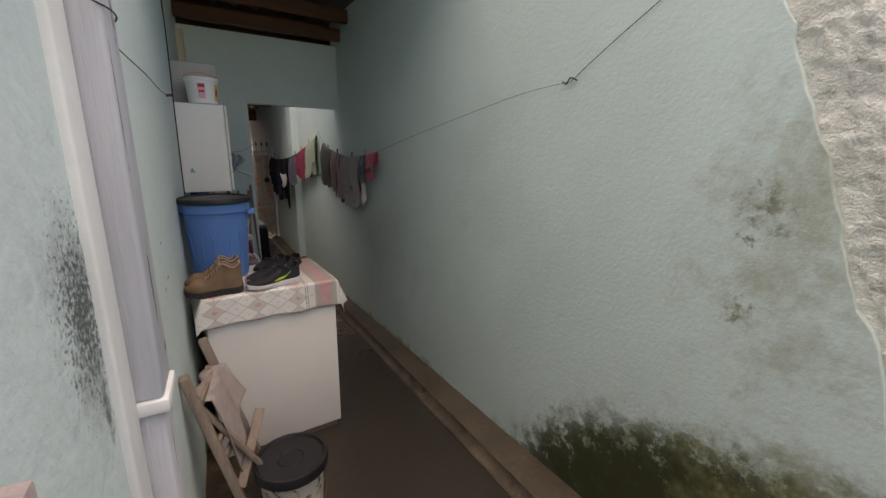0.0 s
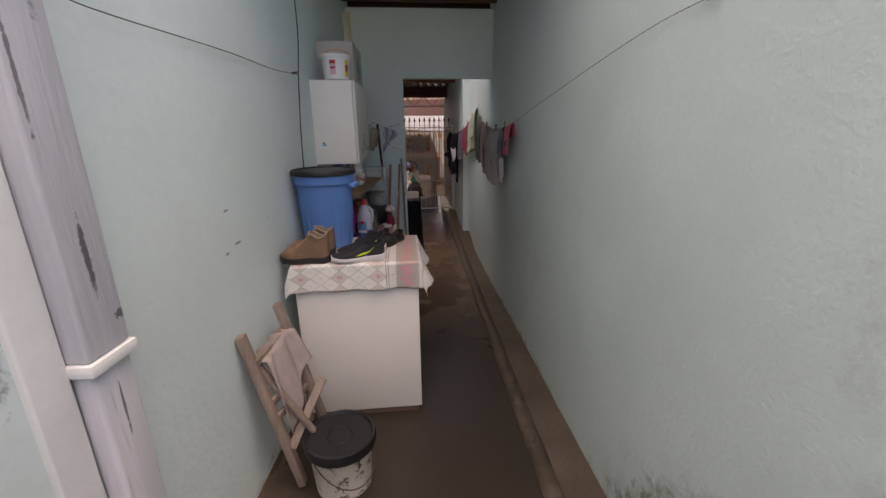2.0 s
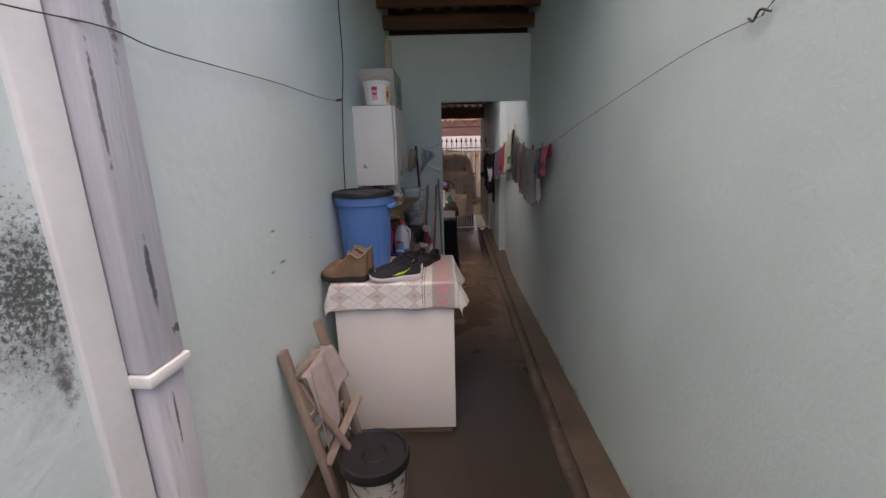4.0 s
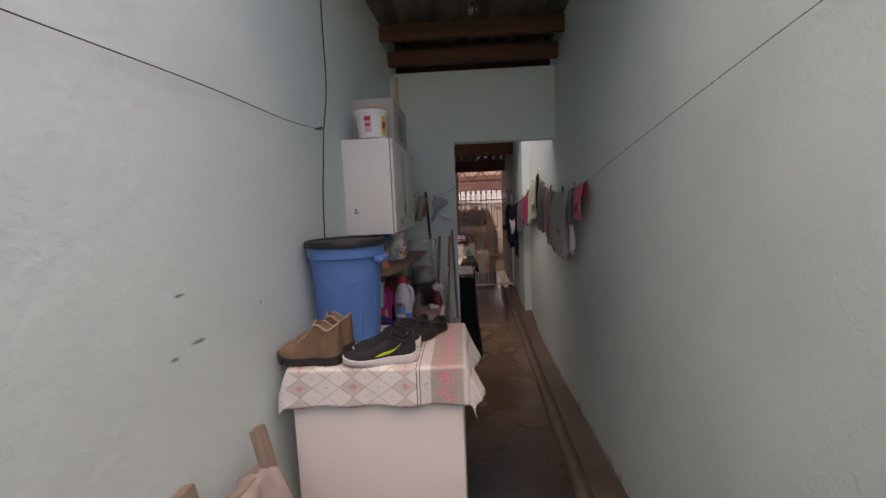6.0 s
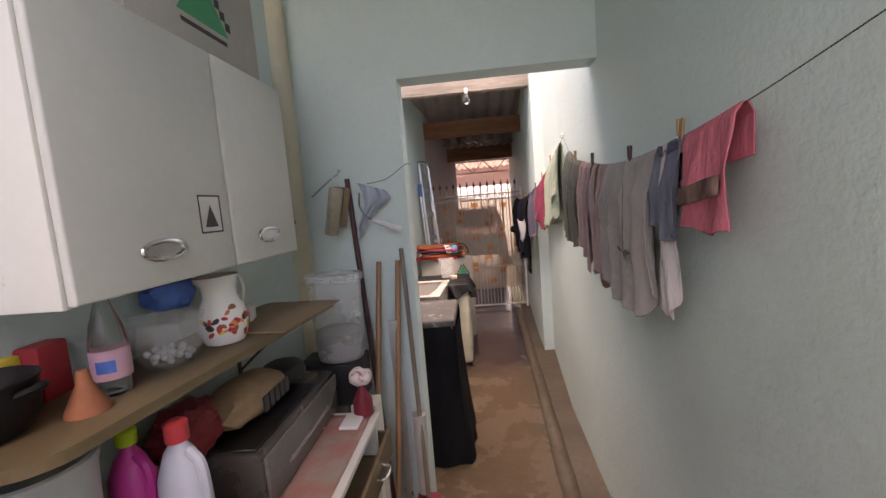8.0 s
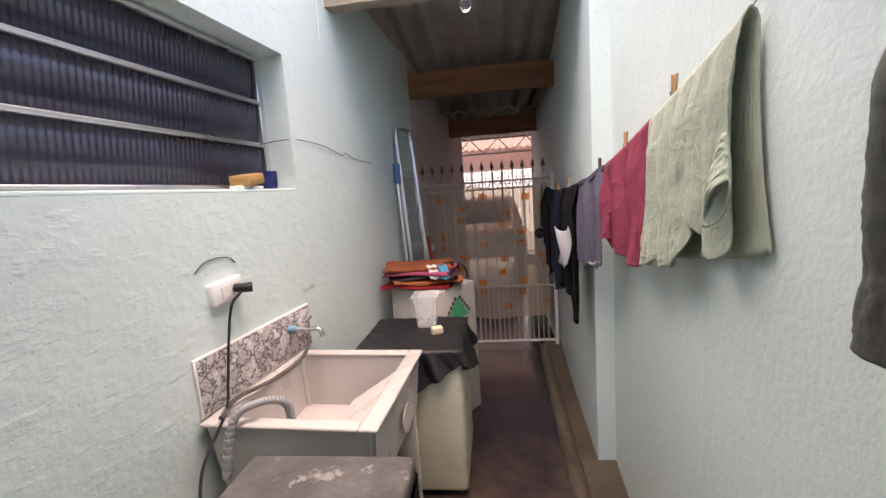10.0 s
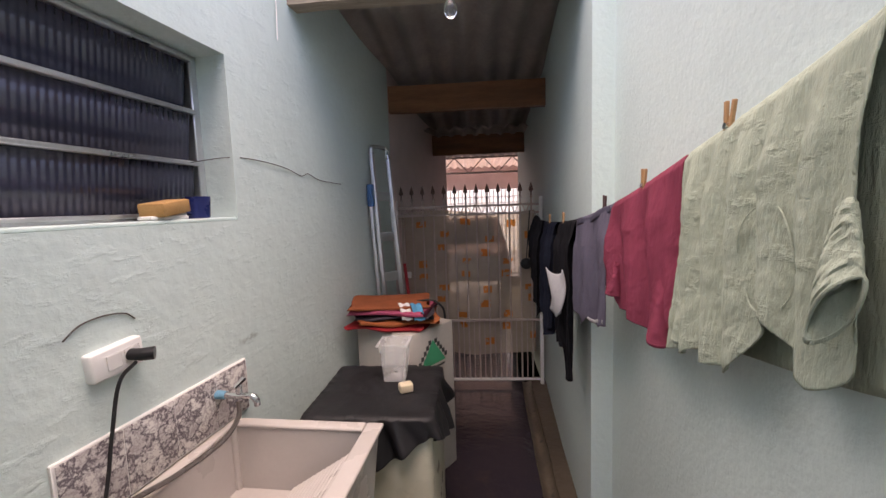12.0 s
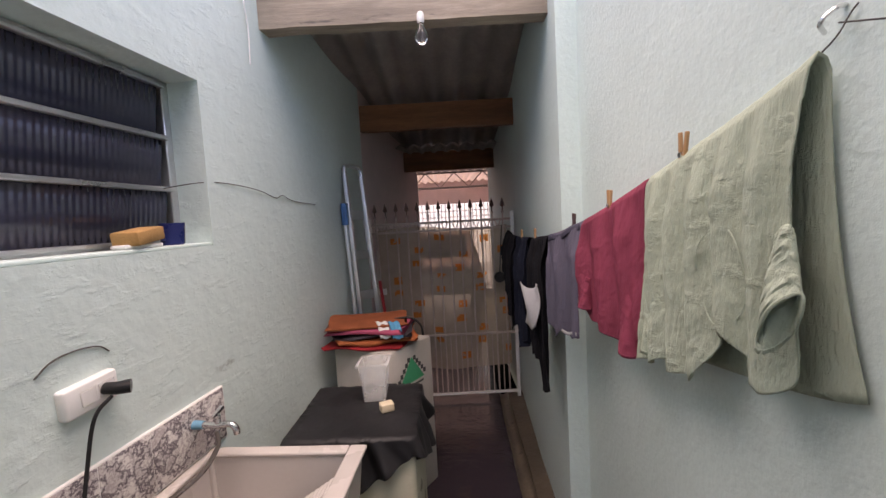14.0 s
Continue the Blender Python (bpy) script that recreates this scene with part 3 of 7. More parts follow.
# ---- corridor: fixtures on the left wall ----
duct_mat = material("worn_lavender_grey_duct", (0.53, 0.54, 0.565), 0.6, var=0.08, scale=4, fine=24, bump=0.7, stretch=(4, 4, 0.3), wear=((0.33, 0.33, 0.36), 3.2, 0.57),
                    stains=(((0.066, 0.0, 1.36), (0.012, 0.014, 0.15), (0.10, 0.10, 0.11), 30, 0.25, 0.6), ((0.066, 0.03, 2.0), (0.02, 0.02, 0.22), (0.14, 0.14, 0.15), 30, 0.25, 0.7),
                            ((0.066, -0.045, 1.75), (0.02, 0.008, 0.2), (0.16, 0.16, 0.17), 40, 0.25, 0.6), ((0.06, 0.0, 0.96), (0.02, 0.006, 0.11), (0.10, 0.10, 0.11), 40, 0.2, 0.5),
                            ((0.066, 0.05, 1.2), (0.02, 0.025, 0.02), (0.12, 0.12, 0.13), 60, 0.2, 0.5)))
strip_mat = material("limewashed_strip", (0.74, 0.76, 0.73), 0.7, var=0.05, scale=3, fine=40, bump=0.5, wear=((0.50, 0.51, 0.49), 12, 0.67))
board_mat = material("worn_pink_grey_board", (0.42, 0.35, 0.33), 0.75, var=0.2, scale=4, fine=50, bump=0.5, stretch=(3, 3, 0.4), wear=((0.22, 0.18, 0.17), 7, 0.6))
t = thing("downpipe", LEFT @ pose(0, -0.71, 0.0), "worn grey painted square downpipe clamped to the wall", "downpipe")
bm = bmesh.new()
rbox(bm, (-0.012, -0.165, 0.0), (0.016, -0.068, TOP), 0.007, 3)
part("backing_strip", bm, strip_mat, t, "white plastered strip", smooth=True)
bm = bmesh.new()
rbox(bm, (0.0, -0.066, 1.122), (0.066, 0.064, TOP), 0.010, 3)
rbox(bm, (0.012, 0.064, 1.15), (0.030, 0.071, TOP), 0.003, 2)
part("upper_pipe", bm, duct_mat, t)
bm = bmesh.new()
rbox(bm, (0.0, -0.060, 0.0), (0.060, 0.058, 1.09), 0.010, 3)
part("lower_pipe", bm, duct_mat, t)
bm = bmesh.new()
rbox(bm, (0.0, -0.074, 1.09), (0.074, 0.072, 1.122), 0.004, 2)
rbox(bm, (0.0, 0.071, 1.085), (0.016, 0.085, 1.16), 0.004, 2)
part("clamp_band", bm, strip_mat, t)
bm = bmesh.new()
rbox(bm, (0.0, 0.0, 0.0), (0.03, 0.27, 1.34), 0.006, 2)
for z in (0.3, 0.75, 1.1):
    rbox(bm, (0.0295, 0.03 + 0.02 * math.sin(9 * z), z), (0.0325, 0.24, z + 0.006), 0.001, 1)
tagged(mesh_object("wall_board", bm, board_mat, True), "worn pinkish grey board standing against the wall", "board").matrix_world = LEFT @ pose(0, -1.55, 0)


def run_of_wire(name, pts, r, label, mat=copper_wire, category="wire"):
    bm = bmesh.new()
    tube(bm, pts, r, 6)
    return tagged(mesh_object(name, bm, mat, True), label, category)


def smooth(pts, n=8):
    """A smooth line through the points."""
    p = [Vector(q) for q in pts]
    p = [2 * p[0] - p[1]] + p + [2 * p[-1] - p[-2]]
    out = []
    for a, b, c, d in zip(p, p[1:], p[2:], p[3:]):
        for k in range(n):
            u = k / n
            out.append(0.5 * (2 * b + (c - a) * u + (2 * a - 5 * b + 4 * c - d) * u * u + (3 * b - a - 3 * c + d) * u ** 3))
    return out + [p[-2]]


pts = smooth([(0.012, -1.6, 1.915), (0.02, -0.95, 1.918), (0.076, -0.71, 1.92), (0.02, -0.45, 1.924), (0.012, 0.2, 1.934), (0.012, 0.7, 1.926), (0.03, 1.02, 1.937)])
run_of_wire("wall_wire", [LEFT @ q for q in pts], 0.0018, "thin dark wire strung along the aqua wall")
pts = smooth([(0.02, 1.12, 2.95), (0.03, 1.09, 2.45), (0.03, 1.085, 2.16), (0.03, 1.02, 1.937), (0.03, 0.985, 1.76), (0.03, 0.955, 1.6), (0.03, 0.935, 1.32)])
run_of_wire("hanging_cable", [LEFT @ q for q in pts], 0.0034, "black electric cable hanging down the wall", black_plastic, "cable")
bm = bmesh.new()
for k, (y, z) in enumerate([(0.985, 1.937), (1.0, 1.945)]):
    tube(bm, [(0.0, y, z), (0.03, y + 0.01, z + 0.004)], 0.004, 6)
tagged(mesh_object("wall_nail", bm, steel_dark), "rusty nail holding the wire", "nail").matrix_world = LEFT

# ---- folding chair ----
def bar(bm, a, b, w, d, up=(0, 1, 0), r=0.004):
    a, b = Vector(a), Vector(b)
    z = (b - a).normalized()
    x = z.cross(Vector(up)).normalized()
    y = z.cross(x)
    m = Matrix((x, y, z)).transposed().to_4x4()
    m.translation = a
    rbox(bm, (-w / 2, -d / 2, 0), (w / 2, d / 2, (b - a).length), r, 2, m)


t = thing("folding_chair", pose(0.33, 3.3, 0), "old grey wooden folding chair leaning against the wall", "chair")
A0, A1 = Vector((0.135, -0.06, 0.012)), Vector((-0.045, -0.05, 0.80))
B0, B1 = Vector((0.26, 0.14, 0.012)), Vector((0.04, 0.20, 0.835))
for nm, a, b in (("side_rail", A0, A1), ("side_rail", B0, B1)):
    bm = bmesh.new()
    bar(bm, a, b, 0.036, 0.055, r=0.008)
    part(nm, bm, grey_wood, t)
for nm, a, b in (("rear_leg", (0.0, -0.02, 0.63), (0.20, -0.01, 0.26)), ("rear_leg", (0.045, 0.16, 0.72), (0.16, 0.13, 0.22))):
    bm = bmesh.new()
    bar(bm, a, b, 0.02, 0.035)
    part(nm, bm, grey_wood, t)
for k in (0.48, 0.58, 0.83):
    bm = bmesh.new()
    bar(bm, A0.lerp(A1, k) + Vector((0.015, 0, 0)), B0.lerp(B1, k) + Vector((0.0, 0, 0)), 0.016, 0.035, up=(0, 0, 1))
    part("slat", bm, grey_wood, t)
bm = bmesh.new()
bar(bm, (0.105, -0.06, 0.22), (0.235, 0.11, 0.47), 0.018, 0.04, up=(1, 0, 0))
part("seat_rail", bm, grey_wood, t, "pale worn rail")


def rag(u, v):
    q0, q1 = A0.lerp(A1, 0.80), B0.lerp(B1, 0.84)
    top = q0.lerp(q1, 0.12 + 0.8 * u)
    d = v - 0.12
    drop = abs(d) * (0.34 + 0.10 * math.sin(u * 5 + 1) - 0.10 * u)
    return (top.x + 0.03 * (1 if d > 0 else -1) + 0.10 * max(0, d) + 0.012 * math.sin(u * 14 + 3 * v), top.y - 0.04 * v * (1 - u) + 0.02 * v * u, top.z + 0.02 - drop)


bm = bmesh.new()
sheet(bm, rag, 24, 26)
thicken(tagged(mesh_object("cleaning_rag", bm, grey_cloth, recalc=False), "grey rag draped over the folded chair", "rag"), 0.004).matrix_world = pose(0.33, 3.3, 0)

# ---- bucket with a black lid ----
t = thing("paint_bucket", pose(0.655, 3.25, 0) @ Matrix.Scale(0.92, 4), "paint-splashed white plastic bucket with a black lid", "bucket")
bm = bmesh.new()
lathe(bm, [(0.135, 0.0), (0.14, 0.004), (0.158, 0.245), (0.162, 0.25)], 40)
part("body", bm, grubby_bucket, t)
bm = bmesh.new()
lathe(bm, [(0.166, 0.245), (0.178, 0.25), (0.181, 0.285), (0.176, 0.302), (0.163, 0.305), (0.155, 0.292), (0.07, 0.290), (0.066, 0.295), (0.058, 0.295), (0.054, 0.290), (0.01, 0.291)], 48)
part("lid", bm, black_plastic, t, "black plastic lid")
bm = bmesh.new()
tube(bm, [(0.163 * math.cos(a), 0.163 * math.sin(a), 0.235 - 0.16 * math.sin(a - 3.9) ** 1) for a in [3.9 + 3.14 * i / 24 for i in range(25)]], 0.003, 6)
part("wire_handle", bm, steel_dark, t, "thin wire handle")

# ---- chest freezer with its cloth ----
FX0, FX1, FY0, FY1, FZ = 0.40, 1.055, 3.715, 4.27, 0.94
t = thing("chest_freezer", pose(0, 0, 0), "cream-white chest freezer standing on the concrete floor", "freezer")
bm = bmesh.new()
rbox(bm, (FX0, FY0, 0.035), (FX1, FY1, 0.857), 0.008, 3)
part("body", bm, white_enamel, t)
bm = bmesh.new()
rbox(bm, (FX0 - 0.004, FY0 + 0.004, 0.86), (FX1 + 0.004, FY1, FZ), 0.012, 3)
part("lid", bm, white_enamel, t)
bm = bmesh.new()
box(bm, (FX0 + 0.02, FY0 + 0.012, 0.0), (FX1 - 0.02, FY1 - 0.02, 0.035))
part("plinth", bm, material("brown_plinth", (0.16, 0.11, 0.08), 0.7), t, "brown plinth", smooth=False)

CW, CD = 0.92, 0.70


def drape(u, v):
    a, b = FX0 - 0.11 + CW * u, FY0 - 0.155 + CD * v
    ex, ey = max(0, a - FX1) - max(0, FX0 - a), max(0, FY0 - b)
    scallop = 0.004 * math.sin(u * 29)
    drop = math.hypot(ex, ey) if ey or ex else 0
    x = min(max(a, FX0), FX1) + 0.35 * ex + 0.012 * ey * math.sin(u * 23)
    y = max(b, FY0) - 0.06 * ey - (0.012 + 0.004 * math.sin(u * 13)) * (1 if ey else 0) - 0.03 * ey * math.sin(u * 24)
    z = FZ + 0.006 - 0.93 * drop + (scallop if ey > 0.12 else 0) + 0.0015 * n3(a, b, 0, 14)
    if ex > 0:
        x += 0.012 + 0.02 * math.sin(b * 17) * ex / 0.15
        y += 0.10 * ex
    if ex < 0:
        x -= 0.008
    return (x, y, z)


bm = bmesh.new()
sheet(bm, drape, 84, 74, uv=True)
thicken(tagged(mesh_object("tablecloth", bm, oilcloth(), recalc=False), "oilcloth with roses and a diamond lattice over the freezer", "tablecloth"), 0.003)
CZ = FZ + 0.009

# ---- blue barrel ----
t = thing("plastic_barrel", pose(0.53, 4.12, CZ) @ Matrix.Diagonal((1.09, 1.09, 1.0, 1)), "blue plastic barrel with a black lid on the freezer", "barrel")
bm = bmesh.new()
lathe(bm, [(0.118, 0.0), (0.125, 0.004), (0.128, 0.03), (0.149, 0.375), (0.160, 0.38), (0.162, 0.43), (0.158, 0.435)], 72)
part("body", bm, blue_plastic, t)
for k in range(7):
    a0 = -2.0 + k * 0.9
    bm = bmesh.new()
    arch = []
    for j in range(25):
        q = j / 24
        if q < 0.4:
            da, z = -0.19, 0.02 + 0.22 * q / 0.4
        elif q < 0.6:
            w = (q - 0.4) / 0.2 * math.pi
            da, z = -0.19 * math.cos(w), 0.24 + 0.04 * math.sin(w)
        else:
            da, z = 0.19, 0.02 + 0.22 * (1 - q) / 0.4
        r = 0.128 + 0.021 * (z - 0.03) / 0.345
        arch.append((r * math.cos(a0 + da), r * math.sin(a0 + da), z))
    tube(bm, arch, 0.0028, 8)
    part("moulded_arch", bm, blue_plastic, t)
for a in (-0.25, math.pi - 0.25):
    bm = bmesh.new()
    m = pose(0.172 * math.cos(a), 0.172 * math.sin(a), 0.37, 0, 0, math.degrees(a))
    rbox(bm, (-0.025, -0.042, -0.018), (0.012, 0.042, 0.010), 0.008, 3, m)
    part("grip", bm, blue_plastic, t)
bm = bmesh.new()
lathe(bm, [(0.163, 0.425), (0.169, 0.427), (0.171, 0.443), (0.166, 0.454), (0.157, 0.456), (0.150, 0.448), (0.12, 0.447), (0.118, 0.450), (0.07, 0.451), (0.01, 0.452)], 56)
part("lid", bm, black_plastic, t, "black plastic lid")


# ---- shoes ----
def shoe(name, m, length, width, tops, opening, upper, sole, lining, label, thick=(0.03, 0.022), stripe=None, lace=None):
    """tops: collar and instep heights at seven even steps from heel to toe; opening: where the collar ends."""
    t = thing(name, m, label, "shoe", "shoes on the freezer")
    def half(q):
        body = 0.40 + 0.10 * ramp01((q - 0.3) / 0.35) - 0.04 * math.exp(-((q - 0.38) / 0.12) ** 2)
        heel = math.sqrt(max(0.0, 1 - max(0, (0.16 - q) / 0.16) ** 2)) * 0.75 + 0.25
        toe = math.sqrt(max(0.0, 1 - max(0, (q - 0.70) / 0.30) ** 2)) * 0.92 + 0.08
        return width * body * heel * toe
    def top(q):
        i = min(5, int(q * 6))
        f = q * 6 - i
        a, b, c, d = tops[max(0, i - 1)], tops[i], tops[i + 1], tops[min(6, i + 2)]
        return 0.5 * (2 * b + (c - a) * f + (2 * a - 5 * b + 4 * c - d) * f * f + (3 * b - a - 3 * c + d) * f ** 3)
    def lift(q):
        return 0.014 * max(0, (q - 0.7) / 0.3) ** 2 + 0.006 * max(0, (0.12 - q) / 0.12) ** 2
    def deep(q):
        return thick[0] + (thick[1] - thick[0]) * q
    n = 44
    qs = [0.5 - 0.5 * math.cos(math.pi * i / n) for i in range(n + 1)]
    bm = bmesh.new()
    rows = []
    for q in qs:
        w, d = half(q) + 0.004, deep(q)
        rows.append([bm.verts.new((length * q, y * w, z * d + lift(q))) for y, z in ((-0.88, 0.0), (0.88, 0.0), (0.98, 0.22), (1.02, 0.6), (0.99, 0.95), (0.9, 1.0), (-0.9, 1.0), (-0.99, 0.95), (-1.02, 0.6), (-0.98, 0.22))])
    for lo, hi in zip(rows, rows[1:]):
        for k in range(10):
            bm.faces.new((lo[k], lo[(k + 1) % 10], hi[(k + 1) % 10], hi[k]))
    bm.faces.new(rows[0][::-1]); bm.faces.new(rows[-1])
    part("sole", bm, sole, t, "thick rubber sole")
    if sole is rubber and lace:
        for k in range(9):
            q = 0.06 + 0.1 * k
            for sgn in (-1, 1):
                bm = bmesh.new()
                rbox(bm, (length * q, sgn * half(q) * 1.0 - 0.006, lift(q) + 0.001), (length * (q + 0.05), sgn * half(q) * 1.0 + 0.007, lift(q) + 0.016), 0.003, 1)
                part("lug", bm, sole, t)
    def side(q, f):
        """Offset of the upper's flank at a share f of its height."""
        return half(q) * (1 - 0.30 * f ** 2 if q < opening else math.cos(min(1, f) ** 1.5 * math.pi / 2) ** 0.7)
    bm = bmesh.new()
    rows = []
    for q in qs:
        w, d = half(q), deep(q)
        h = max(0.006, top(q) - d)
        z0 = d * 0.9 + lift(q)
        ring = []
        for k in range(21):
            j = k if k <= 10 else 20 - k
            sgn = -1 if k <= 10 else 1
            if 0.03 < q < opening:
                lean = 0.26 if h > 0.09 else 0.24
                if j <= 6:
                    f = j / 6
                    y, z = w * (1 - lean * ramp01(f * 1.15)), h * f
                else:
                    f = (j - 6) / 4
                    y, z = w * (1 - lean) * (0.90 - 0.9 * f ** 2), h * (1 - min(1, 1.7 * f)) * 0.9 + 0.012
            else:
                f = j / 10 * math.pi / 2
                y, z = w * math.cos(f) ** 0.7, h * math.sin(f) ** 0.75
            ring.append(bm.verts.new((length * (0.012 + 0.97 * q), sgn * y + 0.0012 * n3(q * 9, k, width, 1.3), z0 + z + 0.0015 * n3(q * 7, k * 0.5, 2, 1.0))))
        rows.append(ring)
    for i, (lo, hi) in enumerate(zip(rows, rows[1:])):
        inside = 0.03 < qs[i] and qs[i + 1] < opening
        for k in range(20):
            f = bm.faces.new((lo[k], lo[k + 1], hi[k + 1], hi[k]))
            f.material_index = 1 if inside and 6 <= k <= 13 else 0
    bm.faces.new(rows[0]); bm.faces.new(rows[-1][::-1])
    part("upper", bm, [upper, lining], t)
    bm = bmesh.new()
    rim = []
    for sgn in (-1, 1):
        line = [(length * (0.012 + 0.97 * q), sgn * half(q) * (0.74 if top(q) - deep(q) > 0.09 else 0.76), deep(q) * 0.9 + lift(q) + top(q) - deep(q)) for q in qs if 0.03 < q < opening]
        rim += line if sgn < 0 else line[::-1]
    tube(bm, rim + rim[:1], 0.0042, 8)
    part("collar", bm, lining, t, "padded collar")
    if lace:
        bm = bmesh.new()
        q0 = opening - 0.01
        def flap(u, v):
            return (length * (q0 - 0.03 * v + 0.05 * (1 - v)), (u - 0.5) * half(q0) * 0.95 * (1 + 0.2 * v), top(q0) * (0.62 + 0.55 * v) - 0.012 * (2 * u - 1) ** 2)
        sheet(bm, flap, 10, 10)
        thicken(part("tongue", bm, lining, t, "padded tongue", recalc=False), 0.006)
        for k in range(5):
            q = opening + 0.015 + 0.05 * k
            d = deep(q)
            h = top(q) - d
            bm = bmesh.new()
            tube(bm, [(length * (q + 0.02 * (j / 8 - 0.5) * (-1) ** k), half(q) * math.cos(f) ** 0.7 * math.copysign(1, 4.01 - j), d * 0.9 + lift(q) + h * math.sin(f) ** 0.75 + 0.003) for j, f in ((j, math.pi / 2 - abs(j - 4) * 0.13) for j in range(9))], 0.0026, 6)
            part("lace", bm, lace, t)
    if stripe:
        for sgn in (-1, 1):
            bm = bmesh.new()
            def ribbon(u, v):
                q = 0.20 + 0.36 * u
                d = deep(q)
                h = top(q) - d
                z = 0.052 - 0.036 * math.sin(min(1, 0.35 + u) * 2.1) * 0.9 + 0.030 * (1 - u) ** 1.6 - 0.012 + (v - 0.5) * 0.012 * math.sin(math.pi * min(1, 0.06 + 0.62 * u + 0.1)) * (1 - 0.85 * max(0, u - 0.75) / 0.25) * min(1, 0.15 + 1.6 * u)
                f = min(0.8, max(0.05, z / h))
                return (length * (0.012 + 0.97 * q), sgn * (side(q, f) + 0.0022), d * 0.9 + lift(q) + z)
            sheet(bm, ribbon, 24, 3)
            o = part("side_stripe", bm, stripe, t, "bright curved stripe", recalc=False)
            thicken(o, 0.002)
    return t


BOOT = (0.158, 0.138, 0.160, 0.118, 0.086, 0.082, 0.040)
RUNNER = (0.112, 0.084, 0.106, 0.088, 0.064, 0.052, 0.032)
SLIPON = (0.060, 0.042, 0.052, 0.060, 0.050, 0.042, 0.026)
worn_leather = material("worn_black_leather", (0.018, 0.017, 0.017), 0.5, var=0.3, fine=120, bump=0.25)
insole = material("brown_insole", (0.035, 0.024, 0.02), 0.85, var=0.3, fine=90, bump=0.2)
shoe("work_boot", pose(0.592, 3.765, CZ, 0, 0, 174), 0.265, 0.108, BOOT, 0.42, suede, rubber, suede_light, "tan suede work boot with a black sole", (0.034, 0.030), None, suede_light)
shoe("work_boot", pose(0.60, 3.90, CZ, 0, 0, 178), 0.265, 0.108, BOOT, 0.42, suede, rubber, suede_light, "tan suede work boot standing close behind its pair", (0.034, 0.030), None, suede_light)
shoe("sneaker", pose(0.88, 3.785, CZ, 0, 0, 188), 0.285, 0.105, RUNNER, 0.36, mesh_black, sole_white, mesh_black, "black running shoe with white sole and lime stripe", (0.036, 0.022), lime_mat, rubber)
shoe("sneaker", pose(0.875, 3.945, CZ, 0, 0, 204), 0.285, 0.105, RUNNER, 0.36, mesh_black, sole_white, mesh_black, "black running shoe beside its pair on the cloth", (0.036, 0.022), lime_mat, rubber)
shoe("black_shoe", pose(0.965, 4.185, CZ, 0, 0, 238), 0.25, 0.10, SLIPON, 0.55, worn_leather, rubber, insole, "worn black slip-on shoe with a brown insole", (0.02, 0.014))
shoe("black_shoe", pose(0.885, 4.215, CZ, 0, 0, 222), 0.25, 0.10, SLIPON, 0.55, worn_leather, rubber, insole, "worn black slip-on shoe lying beside its pair", (0.02, 0.014))

# ---- wall cabinet with the box and the white bucket ----
t = thing("wall_cabinet", pose(0.402, 4.61, 1.388, 0, 0, -1.2), "scuffed white wall cabinet with two doors", "cabinet")
CW2, CD2, CH2 = 0.275, 0.80, 0.548
bm = bmesh.new()
rbox(bm, (0.0, 0.0, 0.0), (CW2, 0.018, CH2), 0.003, 2)
rbox(bm, (0.0, CD2 - 0.018, 0.0), (CW2, CD2, CH2), 0.003, 2)
rbox(bm, (0.0, 0.018, 0.0), (CW2 - 0.01, CD2 - 0.018, 0.018), 0.002, 1)
rbox(bm, (0.0, 0.018, CH2 - 0.018), (CW2 - 0.01, CD2 - 0.018, CH2), 0.002, 1)
box(bm, (0.0, 0.018, 0.018), (0.006, CD2 - 0.018, CH2 - 0.018))
part("carcass", bm, dirty_white, t)
for k, (y0, y1) in enumerate(((0.004, 0.436), (0.442, CD2 - 0.004))):
    bm = bmesh.new()
    rbox(bm, (CW2 + 0.002, y0, 0.004), (CW2 + 0.02, y1, CH2 - 0.004), 0.005, 3)
    d = part("door", bm, door_white, t)
    yc = 0.195 if k == 0 else 0.61
    bm = bmesh.new()
    ring = [(CW2 + 0.026, yc + 0.055 * math.cos(a), 0.075 + 0.018 * math.sin(a)) for a in [2 * math.pi * i / 28 for i in range(29)]]
    tube(bm, ring, 0.0055, 8)
    part("handle", bm, chrome, d, "oval chrome handle")
    bm = bmesh.new()
    lathe(bm, [(0.05, 0), (0.048, 0.004)], 24, squash=0.33)
    bm.transform(pose(CW2 + 0.0205, yc, 0.075) @ Matrix(((0, 0, 1, 0), (1, 0, 0, 0), (0, 1, 0, 0), (0, 0, 0, 1))))
    part("handle_recess", bm, alu, d)
bm = bmesh.new()
box(bm, (CW2 + 0.0203, 0.318, 0.098), (CW2 + 0.0212, 0.398, 0.188))
st = part("sticker", bm, alu, t, "small grey sticker", smooth=False)
bm = bmesh.new()
v3 = [bm.verts.new(p) for p in ((CW2 + 0.0216, 0.334, 0.112), (CW2 + 0.0216, 0.382, 0.112), (CW2 + 0.0216, 0.358, 0.166))]
bm.faces.new(v3)
for y0, y1, z0, z1 in ((0.318, 0.398, 0.098, 0.102), (0.318, 0.398, 0.184, 0.188), (0.318, 0.322, 0.102, 0.184), (0.394, 0.398, 0.102, 0.184)):
    box(bm, (CW2 + 0.0212, y0, z0), (CW2 + 0.0217, y1, z1))
part("sticker_figure", bm, ink_mat, st, smooth=False)
bm = bmesh.new()
box(bm, (0.05, -0.0008, 0.124), (0.078, -0.0002, 0.136))
